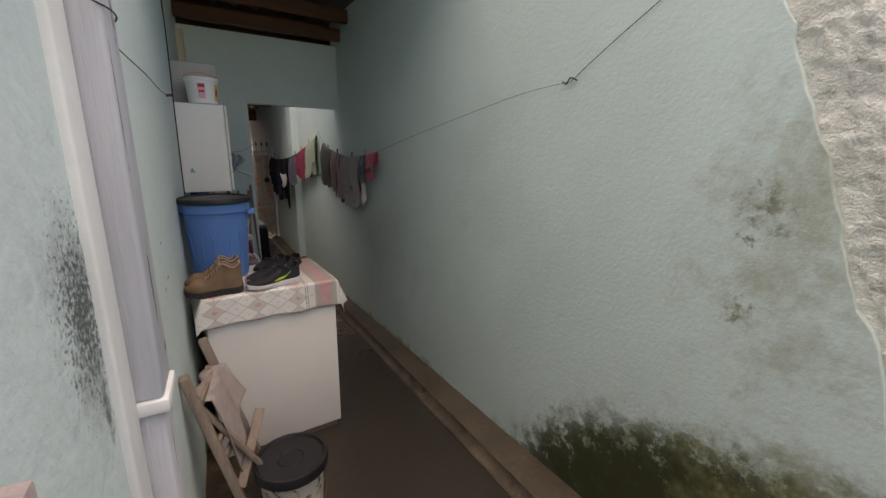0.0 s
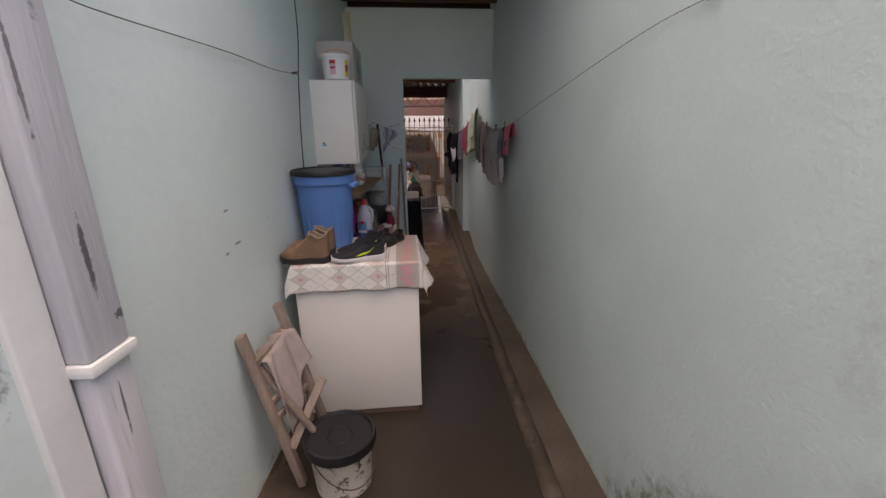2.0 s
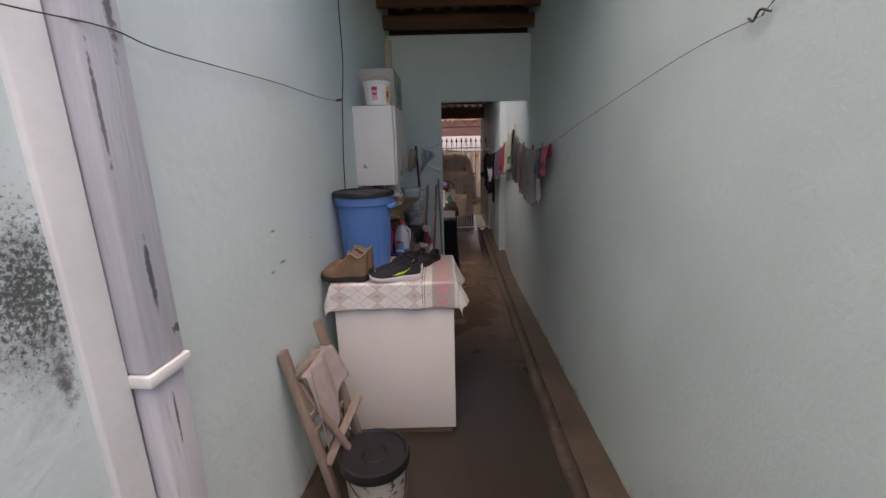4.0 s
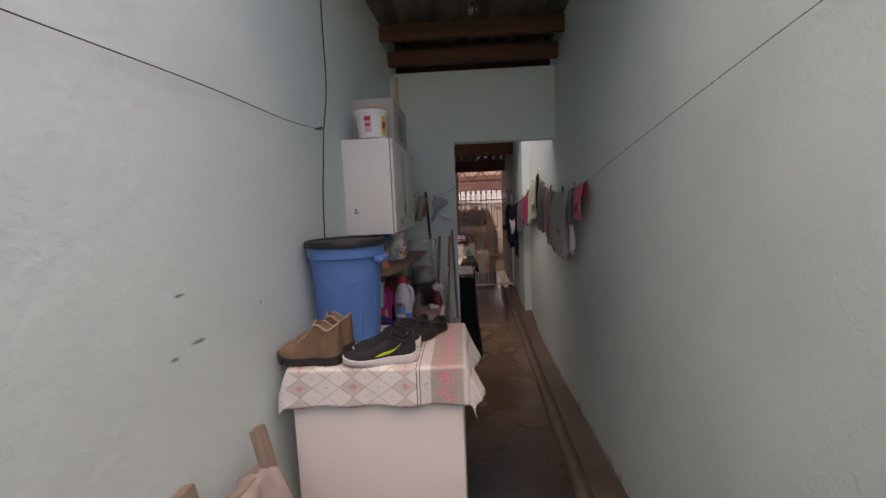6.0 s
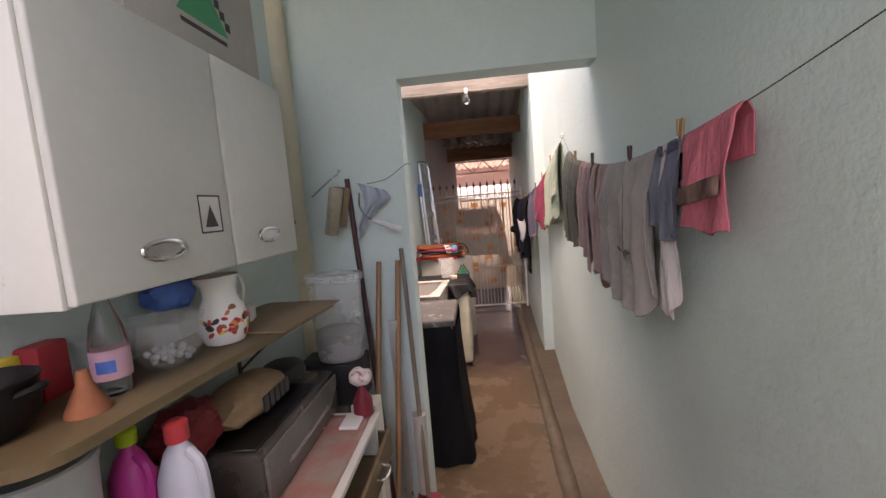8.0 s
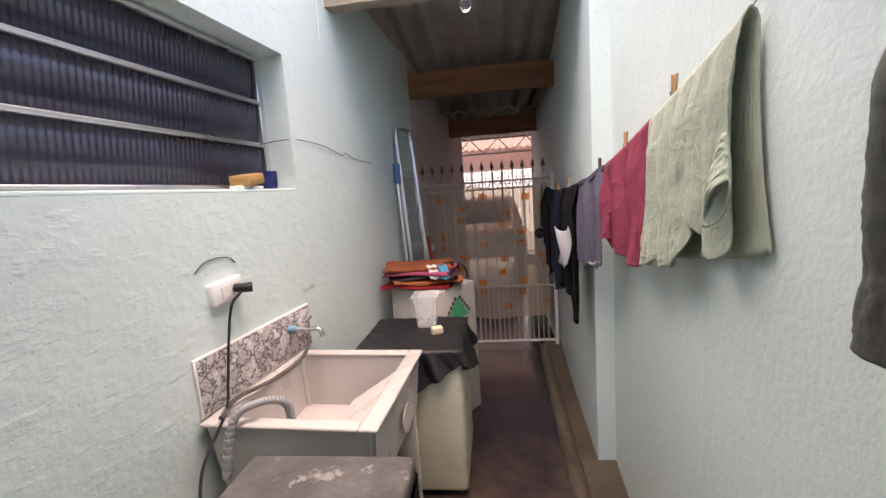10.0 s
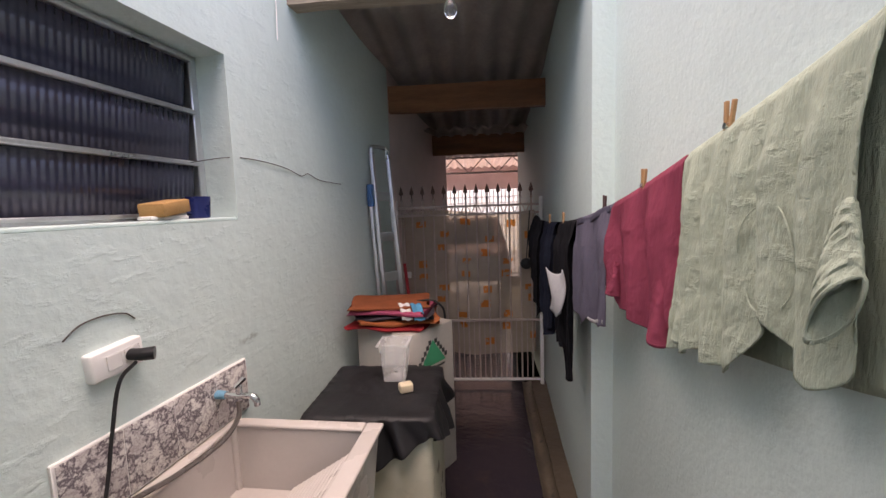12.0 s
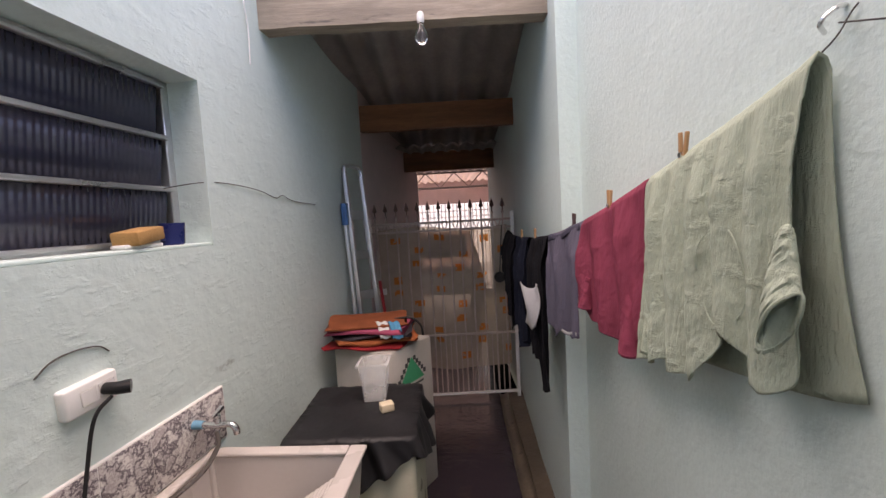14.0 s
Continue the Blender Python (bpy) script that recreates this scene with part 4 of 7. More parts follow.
part("label", bm, material("light_blue_sticker", (0.1, 0.35, 0.55), 0.5), t, "torn light blue sticker", smooth=False)
bm = bmesh.new()
rbox(bm, (0.056, -0.006, 0.139), (0.068, 0.0, 0.150), 0.002, 2)
part("lock_knob", bm, steel_dark, t)


def carton(m, sx, sy, sz, mat, label, mark_side=True):
    t = thing("cardboard_box", m, label, "box")
    bm = bmesh.new()
    rbox(bm, (0, 0, 0), (sx, sy, sz), 0.004, 2)
    part("carton", bm, mat, t)
    bm = bmesh.new()
    rbox(bm, (0.003, 0.003, sz), (sx - 0.003, sy * 0.495, sz + 0.004), 0.0015, 1)
    part("flap", bm, mat, t)
    bm = bmesh.new()
    rbox(bm, (0.003, sy * 0.505, sz), (sx - 0.003, sy - 0.003, sz + 0.004), 0.0015, 1)
    part("flap", bm, mat, t)
    bm = bmesh.new()
    x = sx + 0.001
    c = sy * 0.5
    lz = sz - 0.275
    vs = [bm.verts.new(p) for p in ((x, c - 0.1, lz + 0.08), (x, c + 0.1, lz + 0.08), (x, c, lz + 0.215))]
    bm.faces.new(vs)
    part("printed_triangle", bm, green_mat, t, "green printed triangle", smooth=False)
    bm = bmesh.new()
    for s in (-1, 1):
        for k in range(5):
            f = 0.12 + 0.17 * k
            y, z = c + s * 0.115 * (1 - f), lz + 0.275 * (0.34 + 0.5 * f)
            vs = [bm.verts.new((x, y + dy, z + dz)) for dy, dz in ((-0.011, -0.011), (0.011, -0.011), (0.011, 0.013), (-0.011, 0.013))]
            bm.faces.new(vs)
    vs = [bm.verts.new((x, c + dy, lz + 0.055 + dz)) for dy, dz in ((-0.09, 0), (0.09, 0), (0.09, 0.012), (-0.09, 0.012))]
    bm.faces.new(vs)
    part("printed_marking", bm, ink_mat, t, smooth=False)
    return t


carton(pose(0.42, 4.83, 1.938, 0, 0, -1.2), 0.26, 0.50, 0.27, grey_card, "pale cardboard box with a green triangle on the cabinet")
t = thing("white_bucket", pose(0.575, 4.675, 1.938), "white plastic tub with red printed label on the cabinet", "bucket")
bm = bmesh.new()
lathe(bm, [(0.078, 0), (0.082, 0.004), (0.092, 0.135), (0.097, 0.137), (0.098, 0.155), (0.09, 0.158), (0.02, 0.156)], 36)
part("tub", bm, white_plastic, t)
for nm, a0, a1, z0, z1, mt in (("red_label", -1.9, -1.45, 0.03, 0.12, pink_label), ("red_bar", -1.88, -1.47, 0.095, 0.115, red_mat), ("red_bar", -1.85, -1.5, 0.065, 0.078, red_mat), ("yellow_label", -0.75, -0.35, 0.02, 0.12, yellow_mat), ("red_bar", -0.7, -0.45, 0.05, 0.09, red_mat)):
    bm = bmesh.new()
    off = 0.0012 if nm.endswith("label") else 0.002
    sheet(bm, lambda u, v: ((0.082 + 0.0745 * (z0 + (z1 - z0) * v) + off) * math.cos(a0 + (a1 - a0) * u), (0.082 + 0.0745 * (z0 + (z1 - z0) * v) + off) * math.sin(a0 + (a1 - a0) * u), z0 + (z1 - z0) * v), 6, 2)
    part(nm, bm, mt, t)
bm = bmesh.new()
tube(bm, [(0.098 * math.cos(a), 0.02 + 0.03 * math.sin(a), 0.15 + 0.05 * math.sin(a)) for a in [math.pi * i / 20 for i in range(21)]], 0.0035, 6)
part("wire_handle", bm, orange_mat, t)

# ---- low cabinet, shelf and what stands on them ----
TX0, TX1, TY0, TY1, TZ = 0.44, 0.90, 4.32, 5.50, 0.735
t = thing("low_cabinet", pose(0, 0, 0), "open white low cabinet with a drawer pulled out", "cabinet")
for nm, a, b in (("side_panel", (TX0, TY0, 0), (TX1, TY0 + 0.018, TZ - 0.022)), ("side_panel", (TX0 + 0.03, TY1 - 0.018, 0), (TX1, TY1, TZ - 0.022)),
                 ("top", (TX0 + 0.02, TY0 - 0.01, TZ - 0.02), (TX1 + 0.015, TY1 + 0.005, TZ)), ("shelf", (TX0 + 0.05, TY0 + 0.02, 0.36), (TX1 - 0.02, TY1 - 0.02, 0.376)),
                 ("bottom", (TX0 + 0.05, TY0 + 0.02, 0.05), (TX1 - 0.02, TY1 - 0.02, 0.066)), ("divider", (TX0 + 0.06, 5.08, 0.378), (TX1 - 0.03, 5.096, TZ - 0.022))):
    bm = bmesh.new()
    rbox(bm, a, b, 0.003, 2)
    part(nm, bm, dirty_white, t)
bm = bmesh.new()
box(bm, (TX0 + 0.035, TY0 + 0.02, 0.07), (TX0 + 0.045, TY1 - 0.02, TZ - 0.023))
part("back_panel", bm, timber_mat, t, "dark back panel", smooth=False)
bm = bmesh.new()
rbox(bm, (TX1 - 0.10, 5.11, 0.56), (TX1 + 0.03, 5.12, 0.65), 0.003, 1)
rbox(bm, (TX1 - 0.10, 5.51, 0.56), (TX1 + 0.03, 5.52, 0.65), 0.003, 1)
rbox(bm, (TX1 - 0.10, 5.12, 0.56), (TX1 + 0.03, 5.51, 0.57), 0.002, 1)
rbox(bm, (TX1 + 0.03, 5.10, 0.55), (TX1 + 0.046, 5.53, 0.655), 0.004, 2)
dr = part("drawer", bm, shelf_wood, t, "brown wooden drawer pulled out")
bm = bmesh.new()
tube(bm, smooth([(TX1 + 0.046, 5.28, 0.61), (TX1 + 0.075, 5.29, 0.61), (TX1 + 0.075, 5.35, 0.61), (TX1 + 0.046, 5.36, 0.61)]), 0.005, 8)
part("handle", bm, chrome, dr, "chrome pull handle")
for k, (y, r, h, mt, lab) in enumerate(((5.3, 0.05, 0.13, red_mat, "red tin on the low cabinet's shelf"), (5.42, 0.04, 0.11, black_plastic, "black jar on the low cabinet's shelf"), (5.18, 0.045, 0.16, white_plastic, "white bottle on the low cabinet's shelf"))):
    bm = bmesh.new()
    lathe(bm, [(r, 0), (r, h * 0.7), (r * 0.5, h * 0.85), (r * 0.45, h), (0.004, h)], 20, (0.78, y, 0.376))
    tagged(mesh_object("storage_jar", bm, mt, True), lab, "jar", "jars in the low cabinet")
for k, (y, h, mt) in enumerate(((5.36, 0.2, red_mat), (5.2, 0.24, terracotta))):
    bm = bmesh.new()
    rbox(bm, (0.68, y - 0.07, 0.066), (0.85, y + 0.06, 0.066 + h), 0.02, 3)
    tagged(mesh_object("plastic_package", bm, mt, True), "crumpled reddish package in the low cabinet", "package", "packages in the low cabinet")
bm = bmesh.new()
sheet(bm, lambda u, v: (0.70 + 0.19 * u, 4.58 + 0.90 * v, TZ + 0.004 + 0.002 * math.sin(9 * v + 4 * u)), 8, 24)
thicken(tagged(mesh_object("table_runner", bm, fabric("faded_rose_runner", (0.50, 0.40, 0.34), 0.3, 0.3, second=(0.42, 0.17, 0.15)), recalc=False), "faded rose-printed runner on the low cabinet", "cloth"), 0.002)
bm = bmesh.new()
rbox(bm, (0.80, 5.36, TZ + 0.007), (0.87, 5.46, TZ + 0.02), 0.005, 2)
tagged(mesh_object("folded_paper", bm, white_plastic, True), "folded pale pink paper on the runner", "paper")


def bottle(name, x, y, z, prof, mat, cap, cap_mat, label, squash=0.62, turn=0, bands=(), handle=None):
    t = thing(name, pose(x, y, z, 0, 0, turn), label, "bottle")
    bm = bmesh.new()
    lathe(bm, prof, 28, squash=squash)
    part("body", bm, mat, t)
    bm = bmesh.new()
    lathe(bm, cap, 20)
    part("cap", bm, cap_mat, t)
    for z0, z1, a0, a1, mt in bands:
        r0 = [np.interp(q, [p[1] for p in prof], [p[0] for p in prof]) for q in (z0, z1)]
        bm = bmesh.new()
        sheet(bm, lambda u, v: ((r0[0] + (r0[1] - r0[0]) * v + 0.0015) * math.cos(a0 + (a1 - a0) * u), squash * (r0[0] + (r0[1] - r0[0]) * v + 0.0015) * math.sin(a0 + (a1 - a0) * u), z0 + (z1 - z0) * v), 14, 2)
        part("label", bm, mt, t)
    if handle:
        bm = bmesh.new()
        tube(bm, smooth(handle), 0.011, 8)
        part("handle", bm, mat, t)
    return t


bottle("detergent_bottle", 0.55, 4.80, TZ + 0.07, [(0.052, 0), (0.058, 0.006), (0.058, 0.13), (0.055, 0.17), (0.035, 0.215), (0.018, 0.235), (0.016, 0.25)], magenta_plastic,
       [(0.02, 0.245), (0.021, 0.275), (0.015, 0.28)], lime_mat, "magenta softener bottle with a green cap", 0.75, -20,
       [(0.02, 0.1, -2.6, -0.6, pink_label)], [(0.03, 0, 0.225), (0.062, 0, 0.2), (0.066, 0, 0.15), (0.057, 0, 0.11)])
bottle("detergent_bottle", 0.685, 4.78, TZ + 0.07, [(0.054, 0), (0.06, 0.006), (0.06, 0.14), (0.057, 0.18), (0.036, 0.235), (0.02, 0.255), (0.018, 0.27)], pale_plastic,
       [(0.023, 0.262), (0.023, 0.30), (0.016, 0.305)], red_mat, "pale bluish detergent bottle with a red cap", 0.75, -20,
       [(0.008, 0.075, -3.1, 0.0, blue_label), (0.076, 0.135, -2.3, -1.0, material("sky_blue_label", (0.16, 0.38, 0.66), 0.4)), (0.05, 0.07, -2.2, -1.0, white_plastic), (0.12, 0.14, -1.9, -1.3, red_mat)], [(0.032, 0, 0.245), (0.064, 0, 0.22), (0.068, 0, 0.16), (0.059, 0, 0.12)])
t = thing("paint_tub", pose(0.50, 4.655, TZ + 0.10), "white plastic tub with a dark red printed base", "bucket")
bm = bmesh.new()
lathe(bm, [(0.078, 0), (0.082, 0.004), (0.093, 0.245), (0.097, 0.247), (0.097, 0.262), (0.092, 0.266), (0.089, 0.25), (0.02, 0.245)], 32)
# white plastic greyed for the shade under the shelf, with scuffed blotches
part("tub", bm, material("shaded_grubby_white_plastic", (0.52, 0.52, 0.50), 0.45, var=0.08, bump=0.04, wear=((0.36, 0.35, 0.33), 8, 0.66)), t)
bm = bmesh.new()
sheet(bm, lambda u, v: ((0.0842 + 0.0046 * v) * math.cos(-2.9 + 3.6 * u), (0.0842 + 0.0046 * v) * math.sin(-2.9 + 3.6 * u), 0.015 + 0.1 * v), 24, 2)
part("red_label", bm, red_mat, t)
bm = bmesh.new()
sheet(bm, lambda u, v: ((0.0885 + 0.0030 * v) * math.cos(-1.3 + 0.35 * u), (0.0885 + 0.0030 * v) * math.sin(-1.3 + 0.35 * u), 0.075 + 0.065 * v), 6, 2)
part("printed_panel", bm, grey_card, t)


def blob(name, c, s, mat, label, category, seed, rough=0.22, sub=3):
    bm = bmesh.new()
    bmesh.ops.create_icosphere(bm, subdivisions=sub, radius=1.0)
    for v in bm.verts:
        d = v.co.normalized()
        k = 1 + rough * n3(d.x + seed, d.y, d.z, 2.2) + 0.5 * rough * n3(d.x, d.y + seed, d.z, 6)
        v.co = Vector((c[0] + s[0] * d.x * k, c[1] + s[1] * d.y * k, c[2] + max(-0.85 * s[2], s[2] * d.z * k)))
    return tagged(mesh_object(name, bm, mat, True), label, category)


blob("plastic_bag", (0.60, 4.455, TZ + 0.085), (0.175, 0.12, 0.10), purple_bag, "crumpled purple plastic bag on the low cabinet behind the freezer", "bag", 3, 0.3, 4)
blob("leather_bag", (0.815, 4.475, TZ + 0.062), (0.105, 0.14, 0.072), material("dark_brown_leather", (0.035, 0.024, 0.02), 0.55, var=0.3, fine=40, bump=0.4, depth=0.008), "crumpled dark brown leather bag on the low cabinet", "bag", 21, 0.25, 4)
t = thing("wire_basket", pose(0.815, 4.85, TZ), "small blue wire basket on the low cabinet", "basket")
bm = bmesh.new()
for k in range(9):
    y = -0.052 + 0.013 * k
    tube(bm, [(-0.042, y, 0.085), (-0.036, y, 0.004), (0.036, y, 0.004), (0.048, y, 0.085)], 0.002, 5)
part("cross_wires", bm, blue_plastic, t)
bm = bmesh.new()
for z, w in ((0.006, 0.037), (0.03, 0.040), (0.058, 0.044), (0.085, 0.048)):
    tube(bm, [(-w + 0.005, -0.056, z), (w, -0.056, z), (w, 0.056, z), (-w + 0.005, 0.056, z), (-w + 0.005, -0.056, z)], 0.0024, 5)
part("rim_wires", bm, blue_plastic, t)

bm = bmesh.new()
rbox(bm, (0.43, 4.585, TZ + 0.001), (0.58, 4.735, TZ + 0.10), 0.004, 2)
tagged(mesh_object("wooden_block", bm, shelf_wood, True), "wooden block under the white tub", "block")
bm = bmesh.new()
rbox(bm, (0.47, 4.76, TZ + 0.001), (0.745, 4.91, TZ + 0.07), 0.008, 2)
tagged(mesh_object("plastic_tray", bm, smoky, True), "dark plastic tray under the detergent bottles", "tray")
# smoky drawer chest and the storage bin on it
t = thing("drawer_chest", pose(0, 0, 0), "smoky grey plastic drawer chest on the low cabinet", "drawers")
bm = bmesh.new()
rbox(bm, (0.47, 4.98, TZ), (0.735, 5.54, 0.90), 0.008, 2)
part("body", bm, smoky, t)
bm = bmesh.new()
rbox(bm, (0.735, 4.99, TZ + 0.012), (0.747, 5.53, 0.885), 0.004, 2)
f = part("drawer_front", bm, material("smoky_clear_front", (0.17, 0.155, 0.145), 0.2, var=0.15, bump=0.02, wear=((0.30, 0.28, 0.26), 4, 0.66)), t)
bm = bmesh.new()
rbox(bm, (0.747, 5.1, 0.80), (0.756, 5.42, 0.812), 0.003, 2)
part("grip", bm, clear_plastic, f)
bm = bmesh.new()
rbox(bm, (0.50, 4.99, 0.902), (0.72, 5.40, 0.91), 0.003, 1)
part("top_tray", bm, black_plastic, t)
t = thing("storage_bin", pose(0.735, 5.655, 0.905), "tall cloudy plastic storage tub with grey washing powder in it", "bin")
bm = bmesh.new()
lathe(bm, [(0.0, 0.0), (0.088, 0.0), (0.095, 0.006), (0.098, 0.02), (0.104, 0.16), (0.110, 0.325), (0.116, 0.328), (0.117, 0.338), (0.110, 0.338)], 40, squash=0.84, closed=False)
part("tub", bm, cloudy_plastic, t)
bm = bmesh.new()
lathe(bm, [(0.0, 0.008), (0.090, 0.012), (0.094, 0.03), (0.0975, 0.12), (0.07, 0.132), (0.0, 0.138)], 32, squash=0.83, closed=False)
part("contents", bm, material("grey_washing_powder", (0.17, 0.155, 0.15), 0.9, var=0.3, fine=220, bump=0.5), t, "grey washing powder")
bm = bmesh.new()
lathe(bm, [(0.0, 0.352), (0.10, 0.352), (0.104, 0.358), (0.116, 0.358), (0.120, 0.352), (0.120, 0.332), (0.1185, 0.332), (0.1185, 0.3395), (0.0, 0.3395)], 40, squash=0.84, closed=False)
part("lid", bm, cloudy_plastic, t)
bm = bmesh.new()
rbox(bm, (0.57, 5.565, TZ + 0.0), (0.83, 5.74, 0.904), 0.006, 2)
tagged(mesh_object("crate", bm, black_plastic, True), "dark crate under the storage bin", "crate")
bm = bmesh.new()
rbox(bm, (0.55, 5.56, 0.0), (0.775, 5.74, TZ - 0.002), 0.006, 2)
tagged(mesh_object("crate", bm, smoky, True), "tall dark crate beside the low cabinet", "crate")

# the long shelf
SZ = 1.18
t = thing("wall_shelf", LEFT, "ochre wooden wall shelf crowded with kitchen things", "shelf")
bm = bmesh.new()
out = [(0.0, 1.235), (0.24, 1.235)] + [(0.24 + 0.085 * math.sin(a), 1.32 - 0.085 * math.cos(a)) for a in [math.pi / 2 * i / 6 for i in range(7)]] + [(0.325, 2.25), (0.0, 2.25)]
prism(bm, [(x - (0.042 if x > 0 else 0), y) for x, y in out], SZ - 0.022, SZ)
part("board", bm, shelf_wood, t, smooth=False)
for y in (1.42, 2.05):
    bm = bmesh.new()
    tube(bm, [(0.008, y, SZ - 0.2), (0.008, y, SZ - 0.026), (0.22, y, SZ - 0.026)], 0.007, 6)
    tube(bm, [(0.008, y, SZ - 0.19), (0.2, y, SZ - 0.03)], 0.005, 6)
    part("bracket", bm, steel_dark, t)
bm = bmesh.new()
box(bm, (0.03, 1.86, SZ + 0.001), (0.315, 2.24, SZ + 0.006))
o = tagged(mesh_object("cardboard_sheet", bm, cardboard), "flattened cardboard sheet lying on the shelf", "cardboard")
o.matrix_world = LEFT


def on_shelf(x, y, dz=0.0):
    return LEFT @ pose(x - 0.04, y - 0.05, SZ + dz)


t = thing("cooking_pot", on_shelf(0.125, 1.36) @ Matrix.Diagonal((0.95, 0.95, 0.86, 1)), "black iron cooking pot on the shelf", "pot")
bm = bmesh.new()
lathe(bm, [(0.055, 0), (0.075, 0.008), (0.09, 0.035), (0.094, 0.07), (0.092, 0.098), (0.096, 0.104), (0.098, 0.112), (0.092, 0.114), (0.085, 0.09), (0.02, 0.02)], 36)
part("pot", bm, iron_black, t)
for a in (0.4, 3.54):
    bm = bmesh.new()
    tube(bm, smooth([(0.085 * math.cos(a - 0.3), 0.085 * math.sin(a - 0.3), 0.085), (0.115 * math.cos(a), 0.115 * math.sin(a), 0.095), (0.085 * math.cos(a + 0.3), 0.085 * math.sin(a + 0.3), 0.085)]), 0.008, 8)
    part("handle", bm, iron_black, t)
t = thing("clay_funnel", on_shelf(0.225, 1.465), "terracotta cone standing on the shelf", "funnel")
bm = bmesh.new()
lathe(bm, [(0.036, 0), (0.036, 0.006), (0.013, 0.055), (0.009, 0.08), (0.004, 0.08)], 24)
part("cone", bm, terracotta, t)
bottle("plastic_bottle", *(LEFT @ Vector((0.155, 1.495, SZ))), [(0.03, 0), (0.033, 0.005), (0.033, 0.10), (0.028, 0.14), (0.014, 0.185), (0.012, 0.20)], clear_glass,
       [(0.0135, 0.196), (0.014, 0.212), (0.01, 0.214)], red_mat, "clear plastic bottle with a pink label", 1.0, 0, [(0.035, 0.095, -3.14, 3.14, pink_label), (0.05, 0.075, -1.6, -0.6, blue_label)])
bm = bmesh.new()
rbox(bm, (-0.025, -0.035, 0), (0.025, 0.035, 0.115), 0.006, 2)
o = tagged(mesh_object("food_packet", bm, red_mat, True), "red food packet leaning at the back of the shelf", "packet")
o.matrix_world = on_shelf(0.06, 1.52) @ pose(0, 0, 0, 0, 0, 12)
bm = bmesh.new()
rbox(bm, (-0.012, -0.018, 0), (0.012, 0.018, 0.105), 0.004, 2)
o = tagged(mesh_object("food_packet", bm, yellow_mat, True), "yellow food packet behind the black pot", "packet")
o.matrix_world = on_shelf(0.05, 1.465)
for x, y, r, h in ((0.08, 1.63, 0.065, 0.10), (0.19, 1.69, 0.085, 0.115), (0.075, 1.77, 0.065, 0.12)):
    bm = bmesh.new()
    lathe(bm, [(r * 0.55, 0), (r * 0.85, h * 0.3), (r, h), (r * 0.96, h), (r * 0.8, h * 0.32), (r * 0.4, 0.006)], 32)
    o = tagged(mesh_object("glass_bowl", bm, clear_plastic, True), "clear glass bowl on the crowded shelf", "bowl", "bowls on the shelf")
    o.matrix_world = on_shelf(x, y)
    if r > 0.08:
        bm = bmesh.new()
        for k in range(26):
            a, q = 2.4 * k, 0.05 * math.sqrt(k / 26)
            bmesh.ops.create_icosphere(bm, subdivisions=1, radius=0.009, matrix=pose(q * math.cos(a), q * math.sin(a), 0.02 + 0.008 * (k % 3)))
        o2 = tagged(mesh_object("bottle_caps", bm, alu, True), "shiny small caps heaped in a glass bowl", "caps", kind="stuff")
        o2.matrix_world = on_shelf(x, y)
blob("crumpled_bag", tuple(LEFT @ Vector((0.07, 1.74, SZ + 0.155))), (0.06, 0.07, 0.05), blue_label, "crumpled bright blue plastic bag", "bag", 5)
t = thing("ceramic_pitcher", on_shelf(0.215, 1.85), "white ceramic pitcher painted with red and orange flowers", "pitcher")
bm = bmesh.new()
lathe(bm, [(0.04, 0), (0.05, 0.004), (0.062, 0.03), (0.066, 0.06), (0.058, 0.095), (0.043, 0.13), (0.042, 0.16), (0.052, 0.188), (0.048, 0.188), (0.038, 0.16), (0.036, 0.13), (0.02, 0.02)], 36)
for v in bm.verts:
    if v.co.z > 0.15 and v.co.y < -0.03:
        v.co.y -= 0.02 * (v.co.z - 0.15) / 0.04
part("body", bm, ceramic, t)
bm = bmesh.new()
tube(bm, smooth([(0.0, 0.044, 0.175), (0.0, 0.085, 0.17), (0.0, 0.098, 0.13), (0.0, 0.08, 0.085), (0.0, 0.056, 0.07)]), 0.007, 8)
part("handle", bm, ceramic, t)
rng = random.Random(8)
for k in range(46):
    a, z = -1.75 + 1.5 * rng.random() + (1.57 if k % 2 else 0), 0.062 + 0.026 * rng.gauss(0, 0.6)
    r = np.interp(z, [0.03, 0.06, 0.095, 0.13], [0.062, 0.066, 0.058, 0.043]) + 0.0006
    bm = bmesh.new()
    lathe(bm, [(0.006 + 0.007 * rng.random(), 0), (0.004, 0.0012), (0.002, 0.0014)], 7, squash=0.55 + 0.4 * rng.random())
    bm.transform(Matrix.Translation((r * math.cos(a), r * math.sin(a), z)) @ Vector((math.cos(a), math.sin(a), 0)).to_track_quat("Z", "Y").to_matrix().to_4x4() @ Matrix.Rotation(6.28 * rng.random(), 4, "Z"))
    part("painted_flower", bm, (red_mat, terracotta, red_mat, orange_mat, ink_mat, red_mat, yellow_mat)[k % 7], t)
